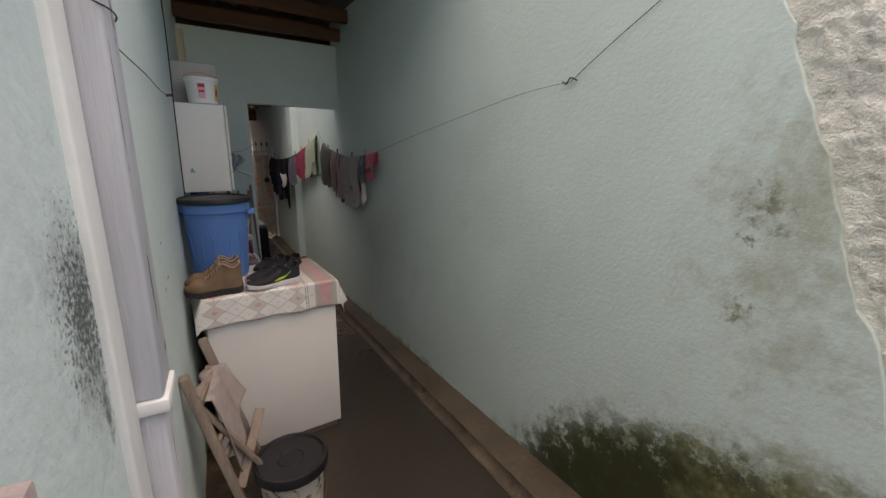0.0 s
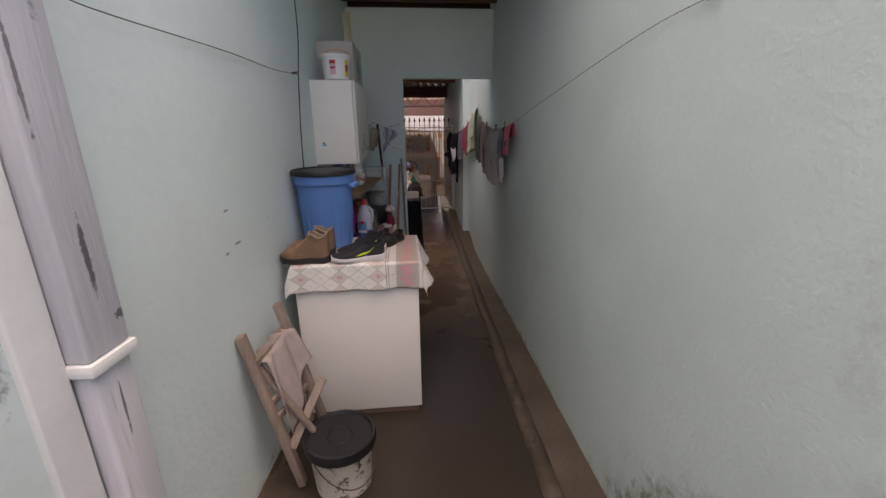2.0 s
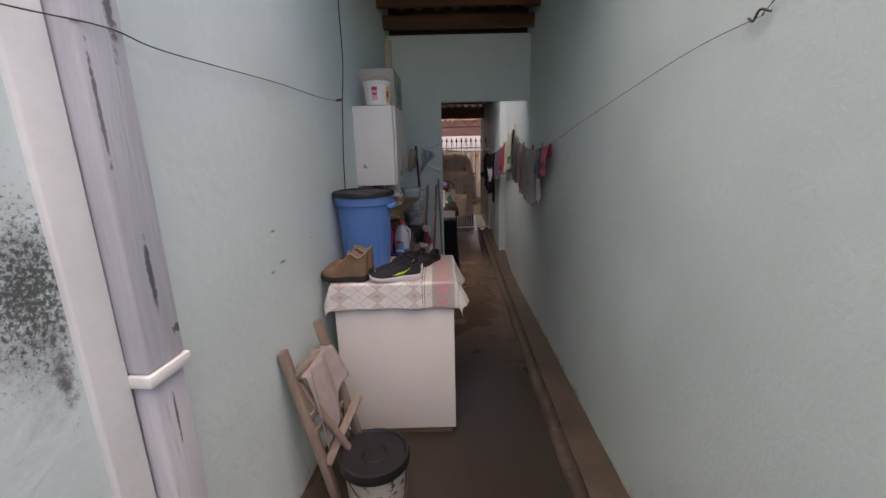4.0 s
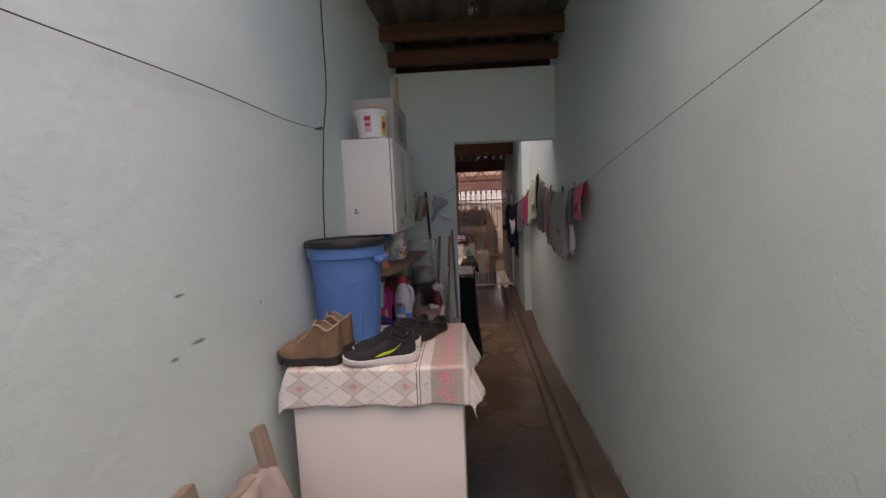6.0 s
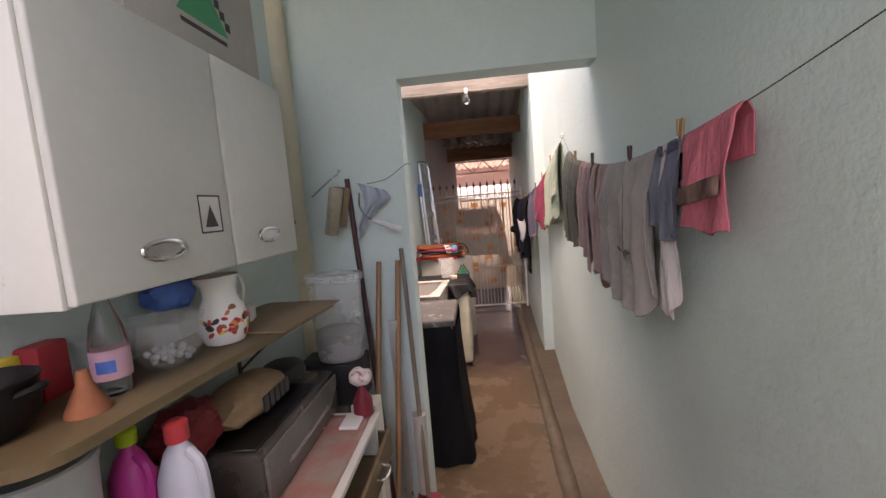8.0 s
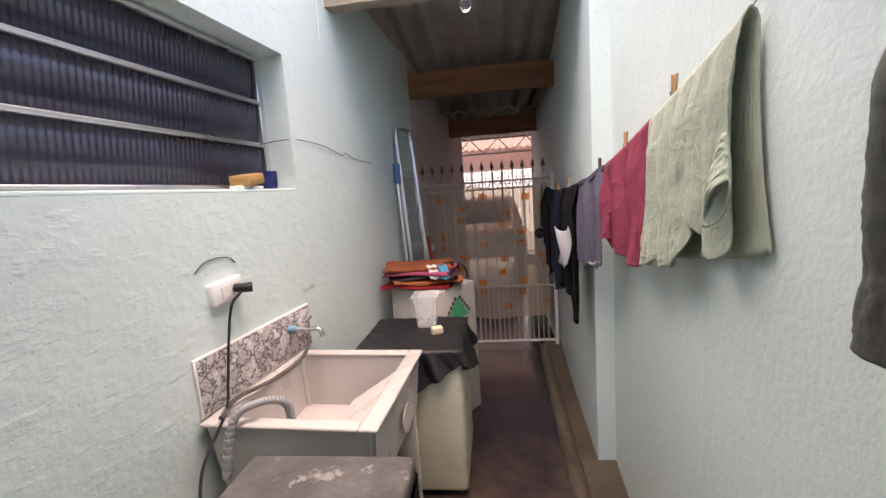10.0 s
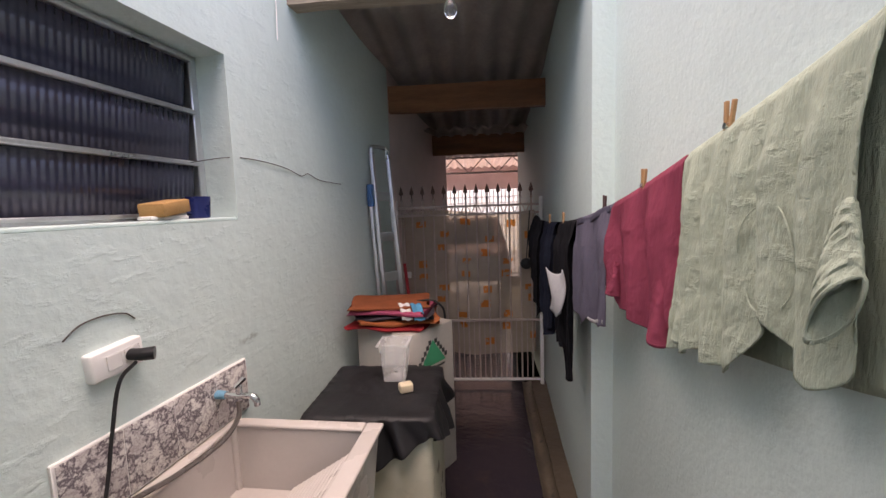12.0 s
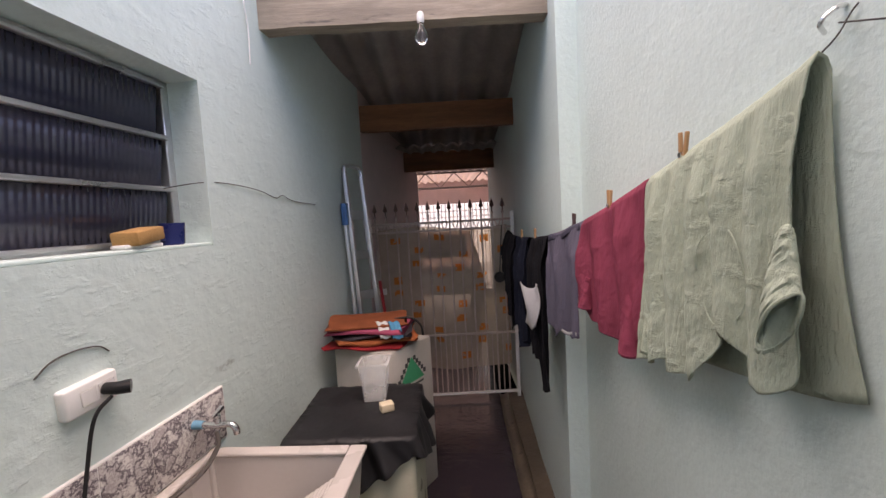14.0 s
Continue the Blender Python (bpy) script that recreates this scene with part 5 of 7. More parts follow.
for k, (x, y, dz, s) in enumerate(((0.12, 1.96, 0.006, 0.03), (0.15, 2.03, 0.006, 0.032), (0.10, 2.05, 0.006, 0.03), (0.13, 2.0, 0.06, 0.028), (0.18, 1.97, 0.006, 0.018))):
    bm = bmesh.new()
    lathe(bm, [(s * 0.7, 0), (s, 0.01), (s, s * 1.6), (s * 0.9, s * 1.6), (s * 0.85, 0.012), (0.004, 0.01)], 8)
    o = tagged(mesh_object("small_cup", bm, white_plastic), "small white plastic cup on the shelf", "cup", "cups on the shelf")
    o.matrix_world = on_shelf(x, y, dz)
# paper sacks under the shelf, on the drawer chest
t = blob("paper_sack", (0.60, 5.17, 0.975), (0.085, 0.17, 0.062), material("kraft_paper", (0.38, 0.24, 0.14), 0.75, var=0.2, fine=25, bump=0.5, depth=0.01), "crumpled brown paper sack with dark bars of print", "sack", 11, 0.15)
for k in range(5):
    bm = bmesh.new()
    box(bm, (0.690, 5.10 + 0.032 * k, 0.955), (0.697, 5.122 + 0.032 * k, 1.0))
    part("printed_bar", bm, ink_mat, t, smooth=False)
blob("paper_sack", (0.56, 4.96, 0.985), (0.075, 0.10, 0.075), material("red_sack_film", (0.26, 0.025, 0.03), 0.45, var=0.3, fine=26, bump=0.5, depth=0.01), "crumpled dark red plastic sack under the shelf", "sack", 15, 0.24, 4)
blob("metal_tray", (0.60, 5.40, 0.955), (0.08, 0.09, 0.045), black_plastic, "dark pan stacked on the drawer chest", "pan", 17, 0.1)

# ---- things against the end wall ----
t = thing("waste_pipe", pose(0.525, 5.835, 0), "cream plastic waste pipe in the corner", "pipe")
bm = bmesh.new()
lathe(bm, [(0.05, 0), (0.05, 2.62)], 24)
part("pipe", bm, cream_mat, t)
bm = bmesh.new()
lathe(bm, [(0.056, 1.30), (0.057, 1.31), (0.057, 1.40), (0.056, 1.41)], 24)
part("collar", bm, cream_mat, t)
t = thing("wall_tap", pose(0.50, 5.77, 1.475), "dark teal tap handle beside the waste pipe", "tap")
bm = bmesh.new()
tube(bm, [(0.04, 0.03, 0.01), (-0.01, -0.02, 0.0), (-0.05, -0.06, -0.01)], 0.012, 10)
part("stem", bm, chrome, t)
bm = bmesh.new()
tube(bm, [(-0.03, -0.04, -0.005), (-0.085, -0.095, -0.02)], 0.02, 12, 0.017)
part("knob", bm, material("dark_teal_plastic", (0.02, 0.07, 0.08), 0.4), t)


def stick(name, a, b, r, mat, label, head=None):
    t = thing(name, pose(0, 0, 0), label, "broom", "sticks against the end wall")
    bm = bmesh.new()
    tube(bm, [a, Vector(a).lerp(Vector(b), 0.03), Vector(a).lerp(Vector(b), 0.5), Vector(a).lerp(Vector(b), 0.97), b], r, 12, r * 0.9)
    part("handle", bm, mat, t)
    if head:
        head(t)
    return t


def broom_head(t):
    bm = bmesh.new()
    rbox(bm, (0.965, 5.80, 0.10), (1.075, 5.86, 0.135), 0.012, 3)
    part("head", bm, dark_red, t, "dark red plastic broom head")
    bm = bmesh.new()
    for k in range(220):
        x, y = 0.97 + 0.10 * random.random(), 5.805 + 0.05 * random.random()
        tube(bm, [(x, y, 0.105), (x + 0.75 * (x - 1.0), y + 1.2 * (y - 5.83) - 0.03, 0.004 + 0.02 * random.random())], 0.0024, 4)
    part("bristles", bm, material("reddish_brown_bristles", (0.10, 0.035, 0.025), 0.7, var=0.3), t, "reddish-brown bristles")


stick("broom", (1.02, 5.825, 0.13), (0.985, 5.885, 1.325), 0.011, grey_wood, "dark broom with reddish bristles leaning on the wall", broom_head)
stick("broomstick", (0.885, 5.70, 0.004), (0.965, 5.885, 1.27), 0.013, handle_wood, "varnished wooden broomstick leaning on the wall")
stick("broomstick", (0.79, 5.70, 0.004), (0.875, 5.885, 1.27), 0.013, handle_wood, "varnished wooden broomstick beside the storage bin")
stick("mop_handle", (0.865, 5.79, 0.004), (0.765, 5.885, 1.66), 0.013, material("maroon_plastic_pole", (0.09, 0.035, 0.04), 0.4), "dark maroon mop pole leaning on the wall")
bm = bmesh.new()
rbox(bm, (0.905, 5.83, 0.0), (0.945, 5.848, 1.0), 0.002, 1)
for k in range(14):
    rbox(bm, (0.917, 5.826, 0.3 + 0.048 * k), (0.933, 5.8302, 0.325 + 0.048 * k), 0.003, 1)
tagged(mesh_object("slotted_rail", bm, alu), "grey slotted metal rail leaning on the wall", "rail")
t = thing("pvc_pipe", pose(1.0, 5.86, 0), "short grey-white plastic pipe standing by the doorway", "pipe")
bm = bmesh.new()
lathe(bm, [(0.03, 0), (0.03, 0.5), (0.034, 0.502), (0.034, 0.53), (0.026, 0.53)], 20)
part("pipe", bm, material("grubby_grey_pvc", (0.48, 0.46, 0.43), 0.55, var=0.15), t)
run_of_wire("green_hose", smooth([(0.93, 5.86, 0.75), (0.965, 5.84, 0.6), (0.96, 5.85, 0.35), (0.94, 5.84, 0.2)]), 0.005, "thin pale green hose hanging by the brooms", pale_plastic, "hose")
# roller, brush and rag on a hook
t = thing("wall_hook", pose(0.735, 5.895, 1.69), "bent metal hook on the end wall", "hook")
bm = bmesh.new()
tube(bm, smooth([(0, 0.0, 0.01), (0, -0.03, 0.012), (0.0, -0.05, -0.01), (-0.03, -0.06, -0.03), (-0.12, -0.07, -0.10)]), 0.004, 8)
part("hook", bm, chrome, t)
t = thing("paint_roller", pose(0.74, 5.80, 1.62, 0, 12, 0), "used paint roller with a dirty beige sleeve", "paint roller")
bm = bmesh.new()
lathe(bm, [(0.028, -0.21), (0.031, -0.205), (0.031, -0.005), (0.028, 0.0)], 24)
for v in bm.verts:
    v.co += v.co.normalized() * 0.002 * n3(v.co.x, v.co.y, v.co.z, 60)
part("sleeve", bm, material("dirty_roller_fleece", (0.42, 0.37, 0.28), 0.95, var=0.25, fine=120, bump=0.8, depth=0.01), t)
bm = bmesh.new()
rbox(bm, (-0.03, 0.035, -0.17), (0.05, 0.05, 0.005), 0.006, 2)
part("card_back", bm, cardboard, t)
t = thing("cleaning_squeegee", pose(0.83, 5.82, 1.50), "small white-handled paint roller frame on the wall", "tool")
bm = bmesh.new()
tube(bm, smooth([(-0.005, 0.03, 0.09), (0.0, 0.0, 0.03), (0.03, 0.0, -0.02), (0.06, 0, -0.035)]), 0.004, 8)
part("wire_arm", bm, chrome, t)
bm = bmesh.new()
tube(bm, [(0.05, 0, -0.032), (0.175, 0, -0.085)], 0.011, 12, 0.014)
part("grip", bm, white_plastic, t)


def limp(u, v):
    w = 0.055 * (1 - 0.7 * abs(v - 0.25) ** 0.7)
    return (0.855 + w * (u - 0.4) * 2 + 0.03 * math.sin(5 * v) + 0.04 * max(0, 0.45 - v) * u * 2, 5.845 + 0.014 * math.sin(13 * u + 5 * v), 1.635 - 0.25 * v * (1 - 0.45 * u) - 0.04 * u)


bm = bmesh.new()
sheet(bm, limp, 18, 24)
thicken(tagged(mesh_object("hanging_rag", bm, fabric("pale_blue_rag", (0.42, 0.47, 0.55)), recalc=False), "pale blue rag hung on the wall hook", "rag"), 0.004)
run_of_wire("string", smooth([(0.86, 5.87, 1.63), (0.95, 5.875, 1.645), (1.036, 5.88, 1.70), (1.05, 5.95, 1.71)]), 0.0015, "thin string from the hook to the doorway")
t = thing("spray_bottle", pose(0.862, 5.475, TZ + 0.006), "dark pink bottle topped with a flowered cloth", "bottle")
bm = bmesh.new()
lathe(bm, [(0.033, 0), (0.038, 0.006), (0.036, 0.06), (0.015, 0.10), (0.013, 0.12)], 20)
part("body", bm, dark_red, t)
bm = bmesh.new()
bmesh.ops.create_icosphere(bm, subdivisions=3, radius=0.045, matrix=Matrix.Translation((0, 0, 0.15)) @ Matrix.Diagonal((1, 1, 0.7, 1)))
for v in bm.verts:
    v.co *= 1 + 0.08 * n3(v.co.x, v.co.y, v.co.z, 40)
part("cloth_top", bm, material("flowered_cotton", (0.7, 0.64, 0.60), 0.9, var=0.1, wear=((0.5, 0.08, 0.12), 30, 0.52)), t, "white cotton with red flowers")
bm = bmesh.new()
rbox(bm, (0.78, 5.56, 0.0), (0.885, 5.66, TZ - 0.002), 0.006, 2)
tagged(mesh_object("wooden_post", bm, dirty_white, True), "scuffed white post beside the low cabinet", "post")


def bulb(x, y, z, drop, label):
    t = thing("light_bulb", pose(x, y, z), label, "light bulb", "bare bulbs")
    if drop > 0.01:
        bm = bmesh.new()
        tube(bm, smooth([(0, 0, 0), (0.004, 0, -drop / 2), (0, 0, -drop)]), 0.003, 6)
        part("flex", bm, black_plastic, t)
    bm = bmesh.new()
    lathe(bm, [(0.014, -drop - 0.05), (0.017, -drop - 0.045), (0.017, -drop - 0.01), (0.012, -drop)], 16)
    part("socket", bm, white_plastic, t)
    bm = bmesh.new()
    lathe(bm, [(0.003, -drop - 0.145), (0.016, -drop - 0.142), (0.027, -drop - 0.128), (0.031, -drop - 0.112), (0.027, -drop - 0.09), (0.016, -drop - 0.066), (0.0135, -drop - 0.05)], 20)
    part("glass", bm, clear_glass, t, "clear glass bulb")
    return t


bulb(1.20, 5.10, 2.94, 0.02, "bare bulb in a socket under the corrugated roof")
bulb(1.335, 8.12, 2.60, 0.0, "bare bulb under the weathered beam")

# ---- washing lines and laundry ----
LINE1 = smooth([(1.85, 2.79, 1.97), (1.847, 3.07, 1.95), (1.845, 3.5, 1.885), (1.85, 4.31, 1.75), (1.845, 4.83, 1.65), (1.845, 5.21, 1.608), (1.845, 5.6, 1.605), (1.85, 6.09, 1.67), (1.865, 6.3, 1.725), (1.915, 6.68, 1.865)], 10)
LINE2 = smooth([(1.92, 6.66, 1.88), (1.895, 6.72, 1.815), (1.892, 7.12, 1.708), (1.888, 7.56, 1.608), (1.86, 7.97, 1.538), (1.855, 8.57, 1.503), (1.86, 9.08, 1.508), (1.9, 9.6, 1.56)], 10)
run_of_wire("washing_line", LINE1, 0.0012, "thin dark washing line along the aqua wall", category="washing line")
run_of_wire("washing_line", LINE2, 0.0012, "thin washing line from the wall hook to the gate", category="washing line")


def on_line(line, y):
    for a, b in zip(line, line[1:]):
        if a.y <= y <= b.y:
            return a.lerp(b, (y - a.y) / (b.y - a.y))
    return line[0] if y < line[0].y else line[-1]


def hang(name, line, y0, y1, drop, mat, label, back=0.4, amp=0.012, folds=4.0, seed=0, lean=0.0, spread=0.0, category="clothes", rear=None, crumple=1.0, flare=0.0):
    """Cloth folded over the line from y0 to y1; drop(u) is its length in front, in metres."""
    nu, nf, nb = 110, 100, 30
    def fn(u, v):
        p = on_line(line, y0 + (y1 - y0) * u)
        d = drop(u)
        s = (v - 0.22) / 0.78
        if s >= 0:
            q = s * d
            w = min(1, q / 0.12)
            fold = amp * w * (math.sin(2 * math.pi * folds * u + seed + 1.2 * math.sin(3 * s + seed)) + 0.3 * n3(u * 3 + seed, s * 1.2, 1, 2.2)) + 0.2 * amp * n3(u * 14 + seed, s * 3, 4, 1.5)
            fold += crumple * amp * w * (0.4 * (0.35 - abs(n3(u * 7 + 2 * s + seed, s * 4 - 2 * u, 9, 1.0))) + 0.22 * (0.35 - abs(n3(u * 13 - 7 * s + seed, s * 14 + 6 * u, 5, 1.0))) + 0.16 * (0.35 - abs(n3(u * 26 + 12 * s, s * 24 - 14 * u + seed, 2, 1.0))))
            x = p.x - 0.004 - 0.010 * min(1, q / 0.02) - 0.012 * w - fold - lean * s
            y = p.y + spread * (u - 0.5) * s + 0.25 * fold
            return (x, y, p.z + 0.003 - q + 0.006 * math.sin(9 * u + seed) * s)
        q = -s / 0.28 * (rear(u) if rear else d * back)
        return (min(p.x + 0.004 + 0.010 * min(1, q / 0.02) + 0.3 * amp * math.sin(7 * u + seed), 1.893 if p.y < 5.9 else p.x + 0.03), p.y + flare * (u - 0.5) * (q / 0.49) ** 2.2, p.z + 0.003 - q)
    bm = bmesh.new()
    sheet(bm, fn, nu, nf + nb)
    o = tagged(mesh_object(name, bm, mat, recalc=False), label, category, "washing on the lines")
    thicken(o, 0.003)
    return o


def steps(*pairs):
    us, ds = [p[0] for p in pairs], [p[1] for p in pairs]
    return lambda u: float(np.interp(u, us, ds))


pink_towel = fabric("pink_terry", (0.62, 0.17, 0.22), 0.12)
towel_at = on_line(LINE1, 4.835)
towel = hang("towel", LINE1, 4.835, 5.03, steps((0, 0.245), (0.3, 0.24), (1, 0.215)), pink_towel, "pink terry towel hung on the line", amp=0.008, folds=1.5, seed=1)
slate_shorts = hang("shorts", LINE1, 5.04, 5.17, steps((0, 0.23), (0.5, 0.25), (1, 0.20)), fabric("slate_blue_cotton", (0.155, 0.165, 0.21)), "slate blue shorts hung on the line", amp=0.012, folds=2, seed=2)
grey_shirt = fabric("warm_grey_jersey", (0.39, 0.35, 0.335), 0.1)
palm_shirt = hang("t_shirt", LINE1, 5.18, 5.60, steps((0, 0.40), (0.15, 0.47), (0.3, 0.49), (0.8, 0.47), (0.93, 0.42), (0.94, 0.34), (1, 0.33)), grey_shirt, "warm grey t-shirt with a dark palm print", amp=0.017, folds=4, seed=3)
vest = hang("undershirt", LINE1, 5.09, 5.16, steps((0, 0.40), (0.5, 0.47), (1, 0.44)), fabric("off_white_cotton", (0.56, 0.50, 0.50), 0.08), "off-white vest hung behind the shorts", amp=0.01, folds=1.5, seed=4, lean=-0.02)
hang("blouse", LINE1, 5.61, 5.78, steps((0, 0.40), (0.3, 0.46), (0.6, 0.42), (1, 0.47)), fabric("dusty_rose_jersey", (0.40, 0.28, 0.27), 0.1), "dusty rose blouse hung on the line", amp=0.014, folds=2, seed=5)
hang("blouse", LINE1, 5.79, 5.97, steps((0, 0.46), (0.4, 0.41), (1, 0.38)), fabric("mauve_jersey", (0.33, 0.235, 0.235), 0.12), "mauve blouse with dark hem hung on the line", amp=0.014, folds=2.5, seed=6)
hang("blouse_hem", LINE1, 5.64, 5.80, steps((0, 0.45), (0.5, 0.50), (1, 0.44)), fabric("dark_brown_print", (0.10, 0.07, 0.06), 0.4, second=(0.32, 0.2, 0.16)), "dark brown printed top hung under a blouse", amp=0.01, folds=2, seed=7, lean=-0.03)
hang("trousers", LINE1, 5.985, 6.17, steps((0, 0.38), (0.5, 0.42), (1, 0.40)), fabric("dark_moss_grey_cotton", (0.125, 0.13, 0.115), 0.15), "dark moss-grey trousers hung on the line", amp=0.016, folds=3, seed=8)
hang("trousers", LINE1, 6.18, 6.34, steps((0, 0.42), (0.6, 0.45), (1, 0.42)), fabric("olive_grey_cotton", (0.13, 0.135, 0.12), 0.15), "olive-grey trousers hung beside the hook", amp=0.016, folds=3, seed=9)
green_linen = material("sage_green_linen", (0.37, 0.42, 0.335), 0.9, var=0.07, scale=7, fine=70, bump=0.9, depth=0.005, spec=0.1, rvar=0.04, lumps=1.6, stretch=(1.9, 1.9, 0.5), trowel=(0.30, 0.30, -50))
linen = hang("linen_shirt", LINE2, 6.685, 7.11, lambda u: 0.475 - 0.045 * u - 0.05 * max(0, 1 - u / 0.2) - 0.095 * max(0, 1 - abs(u - 0.29) / 0.2) + 0.012 * math.sin(13 * u + 1) + 0.006 * math.sin(31 * u), green_linen, "crumpled sage green linen shirt hung upside down on the line",
             amp=0.012, folds=5.5, seed=10, lean=0.01, rear=lambda u: 0.45 - 0.03 * u, crumple=1.1, flare=0.135)
wine = fabric("wine_red_cotton", (0.23, 0.045, 0.075), 0.14)
red_shirt = hang("shirt", LINE2, 7.125, 7.568, steps((0, 0.37), (0.08, 0.42), (0.2, 0.44), (0.3, 0.42), (0.6, 0.37), (0.8, 0.35), (0.85, 0.31), (1, 0.30)), wine, "wine red shirt hung on the line", amp=0.015, folds=2.5, seed=11, crumple=0.7, rear=steps((0, 0.38), (1, 0.30)))
violet_shorts = hang("shorts", LINE2, 7.578, 7.939, steps((0, 0.42), (0.3, 0.44), (0.5, 0.40), (0.7, 0.44), (1, 0.40)), fabric("slate_violet_cotton", (0.12, 0.11, 0.15), 0.12), "slate violet shorts hung on the line", amp=0.01, folds=2, seed=12)
jet = fabric("black_jersey", (0.014, 0.014, 0.017), 0.3)
tracksuit = hang("tracksuit", LINE2, 7.949, 8.258, steps((0, 0.72), (0.45, 0.76), (0.5, 0.60), (1, 0.62)), jet, "black tracksuit with white panels hung in the passage", amp=0.02, folds=2, seed=13)
hang("jacket", LINE2, 8.361, 8.722, steps((0, 0.58), (0.5, 0.66), (1, 0.5)), fabric("navy_black_cotton", (0.015, 0.018, 0.03), 0.3), "dark navy jacket hung in the passage", amp=0.025, folds=2.5, seed=14)
hang("trousers", LINE2, 8.773, 9.236, steps((0, 0.62), (0.5, 0.5), (1, 0.3)), jet, "black trousers hung near the gate", amp=0.025, folds=3, seed=15)
white_panel = fabric("white_panel", (0.36, 0.36, 0.37), 0.06)
p0 = on_line(LINE2, 7.99)
bm = bmesh.new()
sheet(bm, lambda u, v: (p0.x - 0.06 - 0.04 * u + 0.012 * math.sin(5 * u + 4 * v), p0.y + 0.02 + 0.11 * u - 0.02 * math.sin(3 * v), p0.z - 0.22 - 0.20 * v - 0.03 * math.sin(3 * u)), 14, 18)
thicken(part("white_panel", bm, white_panel, tracksuit, "pale grey-white panel", recalc=False), 0.004)
bm = bmesh.new()
sheet(bm, lambda u, v: (towel_at.x - 0.042 - 0.004 * math.sin(6 * u), towel_at.y + 0.015 + 0.16 * u, on_line(LINE1, towel_at.y + 0.015 + 0.16 * u).z - 0.125 - 0.04 * v), 20, 4)
thicken(part("woven_band", bm, fabric("brown_floral_band", (0.10, 0.06, 0.06), 0.4, second=(0.42, 0.26, 0.22)), towel, "dark floral woven band", recalc=False), 0.003)

def band(name, parent, line, y0, y1, z0, z1, mat, label, off=0.019):
    bm = bmesh.new()
    def fn(u, v):
        p = on_line(line, y0 + (y1 - y0) * u)
        return (p.x - off + 0.003 * math.sin(14 * u), p.y, p.z + z0 + (z1 - z0) * v + 0.004 * math.sin(9 * u))
    sheet(bm, fn, 20, 3)
    thicken(part(name, bm, mat, parent, label, recalc=False), 0.003)


band("waistband", slate_shorts, LINE1, 5.045, 5.165, -0.004, -0.03, fabric("dark_waistband", (0.10, 0.105, 0.14)), "darker waistband")
band("waistband", violet_shorts, LINE2, 7.583, 7.934, -0.004, -0.03, fabric("violet_waistband", (0.09, 0.085, 0.12)), "darker waistband")
band("hem_trim", violet_shorts, LINE2, 7.588, 7.743, -0.40, -0.412, white_panel, "pale hem trim", 0.04)
band("neckband", vest, LINE1, 5.10, 5.15, -0.004, -0.02, fabric("white_rib", (0.56, 0.52, 0.52)), "ribbed neckband", 0.019)

# palm print and the shirt collar
bm = bmesh.new()
palm = on_line(LINE1, 5.37)
def leaf(a, b, w):
    a, b = Vector(a), Vector(b)
    n = (b - a).normalized()
    s = Vector((0, -n.z, n.y)) * w
    vs = [bm.verts.new(palm + Vector((-0.056, 0, 0)) + p) for p in (a, a.lerp(b, 0.4) + s, b, a.lerp(b, 0.4) - s)]
    bm.faces.new(vs)
leaf((0, -0.055, -0.06), (0, -0.042, -0.18), 0.003)
leaf((0, -0.045, -0.15), (0, -0.030, -0.285), 0.004)
for dy, dz, w in ((0.055, 0.014, 0.006), (-0.075, 0.002, 0.009), (-0.07, -0.030, 0.006), (-0.045, -0.048, 0.005), (-0.012, 0.045, 0.006)):
    leaf((0, -0.030, -0.285), (0, -0.030 + dy, -0.285 + dz), w)
part("palm_print", bm, ink_mat, palm_shirt, "dark printed palm tree", smooth=False)


def open_sleeve(parent, root, mouth, major, minor, mat, cuff=0.3):
    """A short sleeve hanging off the cloth, from a narrow root to a slanted open mouth."""
    root, mouth, major, minor = Vector(root), Vector(mouth), Vector(major), Vector(minor)
    bm = bmesh.new()
    def fn(u, v):
        a = 2 * math.pi * u
        k = 0.35 + 0.65 * v ** 0.8
        c = root.lerp(mouth, v)
        return c + k * (math.cos(a) * major * (0.55 + 0.45 * v) + math.sin(a) * minor) + Vector((1, 0.5, 0)) * (0.004 * math.sin(3 * a + 5 * v) * v + 0.006 * (0.3 - abs(n3(2 * u, 5 * v, 3, 2.5))))
    sheet(bm, fn, 48, 26)
    o = part("sleeve", bm, mat, parent, recalc=False)
    thicken(o, 0.003)
    bm = bmesh.new()
    tube(bm, [fn(i / 40, 1 - 0.12 * cuff) for i in range(41)], 0.0022, 6)
    part("cuff_seam", bm, mat, o)


open_sleeve(linen, (1.855, 6.69, 1.60), (1.838, 6.678, 1.472), (-0.003, 0.024, -0.046), (0.015, -0.013, 0.002), green_linen)
open_sleeve(linen, (1.865, 7.068, 1.488), (1.86, 7.068, 1.308), (0.006, 0.022, 0.004), (-0.022, 0.004, 0.0), green_linen)
open_sleeve(red_shirt, (1.865, 7.182, 1.448), (1.852, 7.171, 1.278), (0.004, 0.038, 0.012), (-0.024, 0.004, -0.006), wine)
open_sleeve(red_shirt, (1.865, 7.496, 1.418), (1.855, 7.506, 1.318), (0.004, 0.035, 0.006), (-0.022, 0.004, 0.0), wine)
bm = bmesh.new()
tube(bm, [(1.856 - 0.004 * math.sin(3 * a), 6.826 + 0.062 * math.cos(a), 1.518 + 0.085 * math.sin(a)) for a in [2 * math.pi * i / 40 for i in range(41)]], 0.0012, 5)
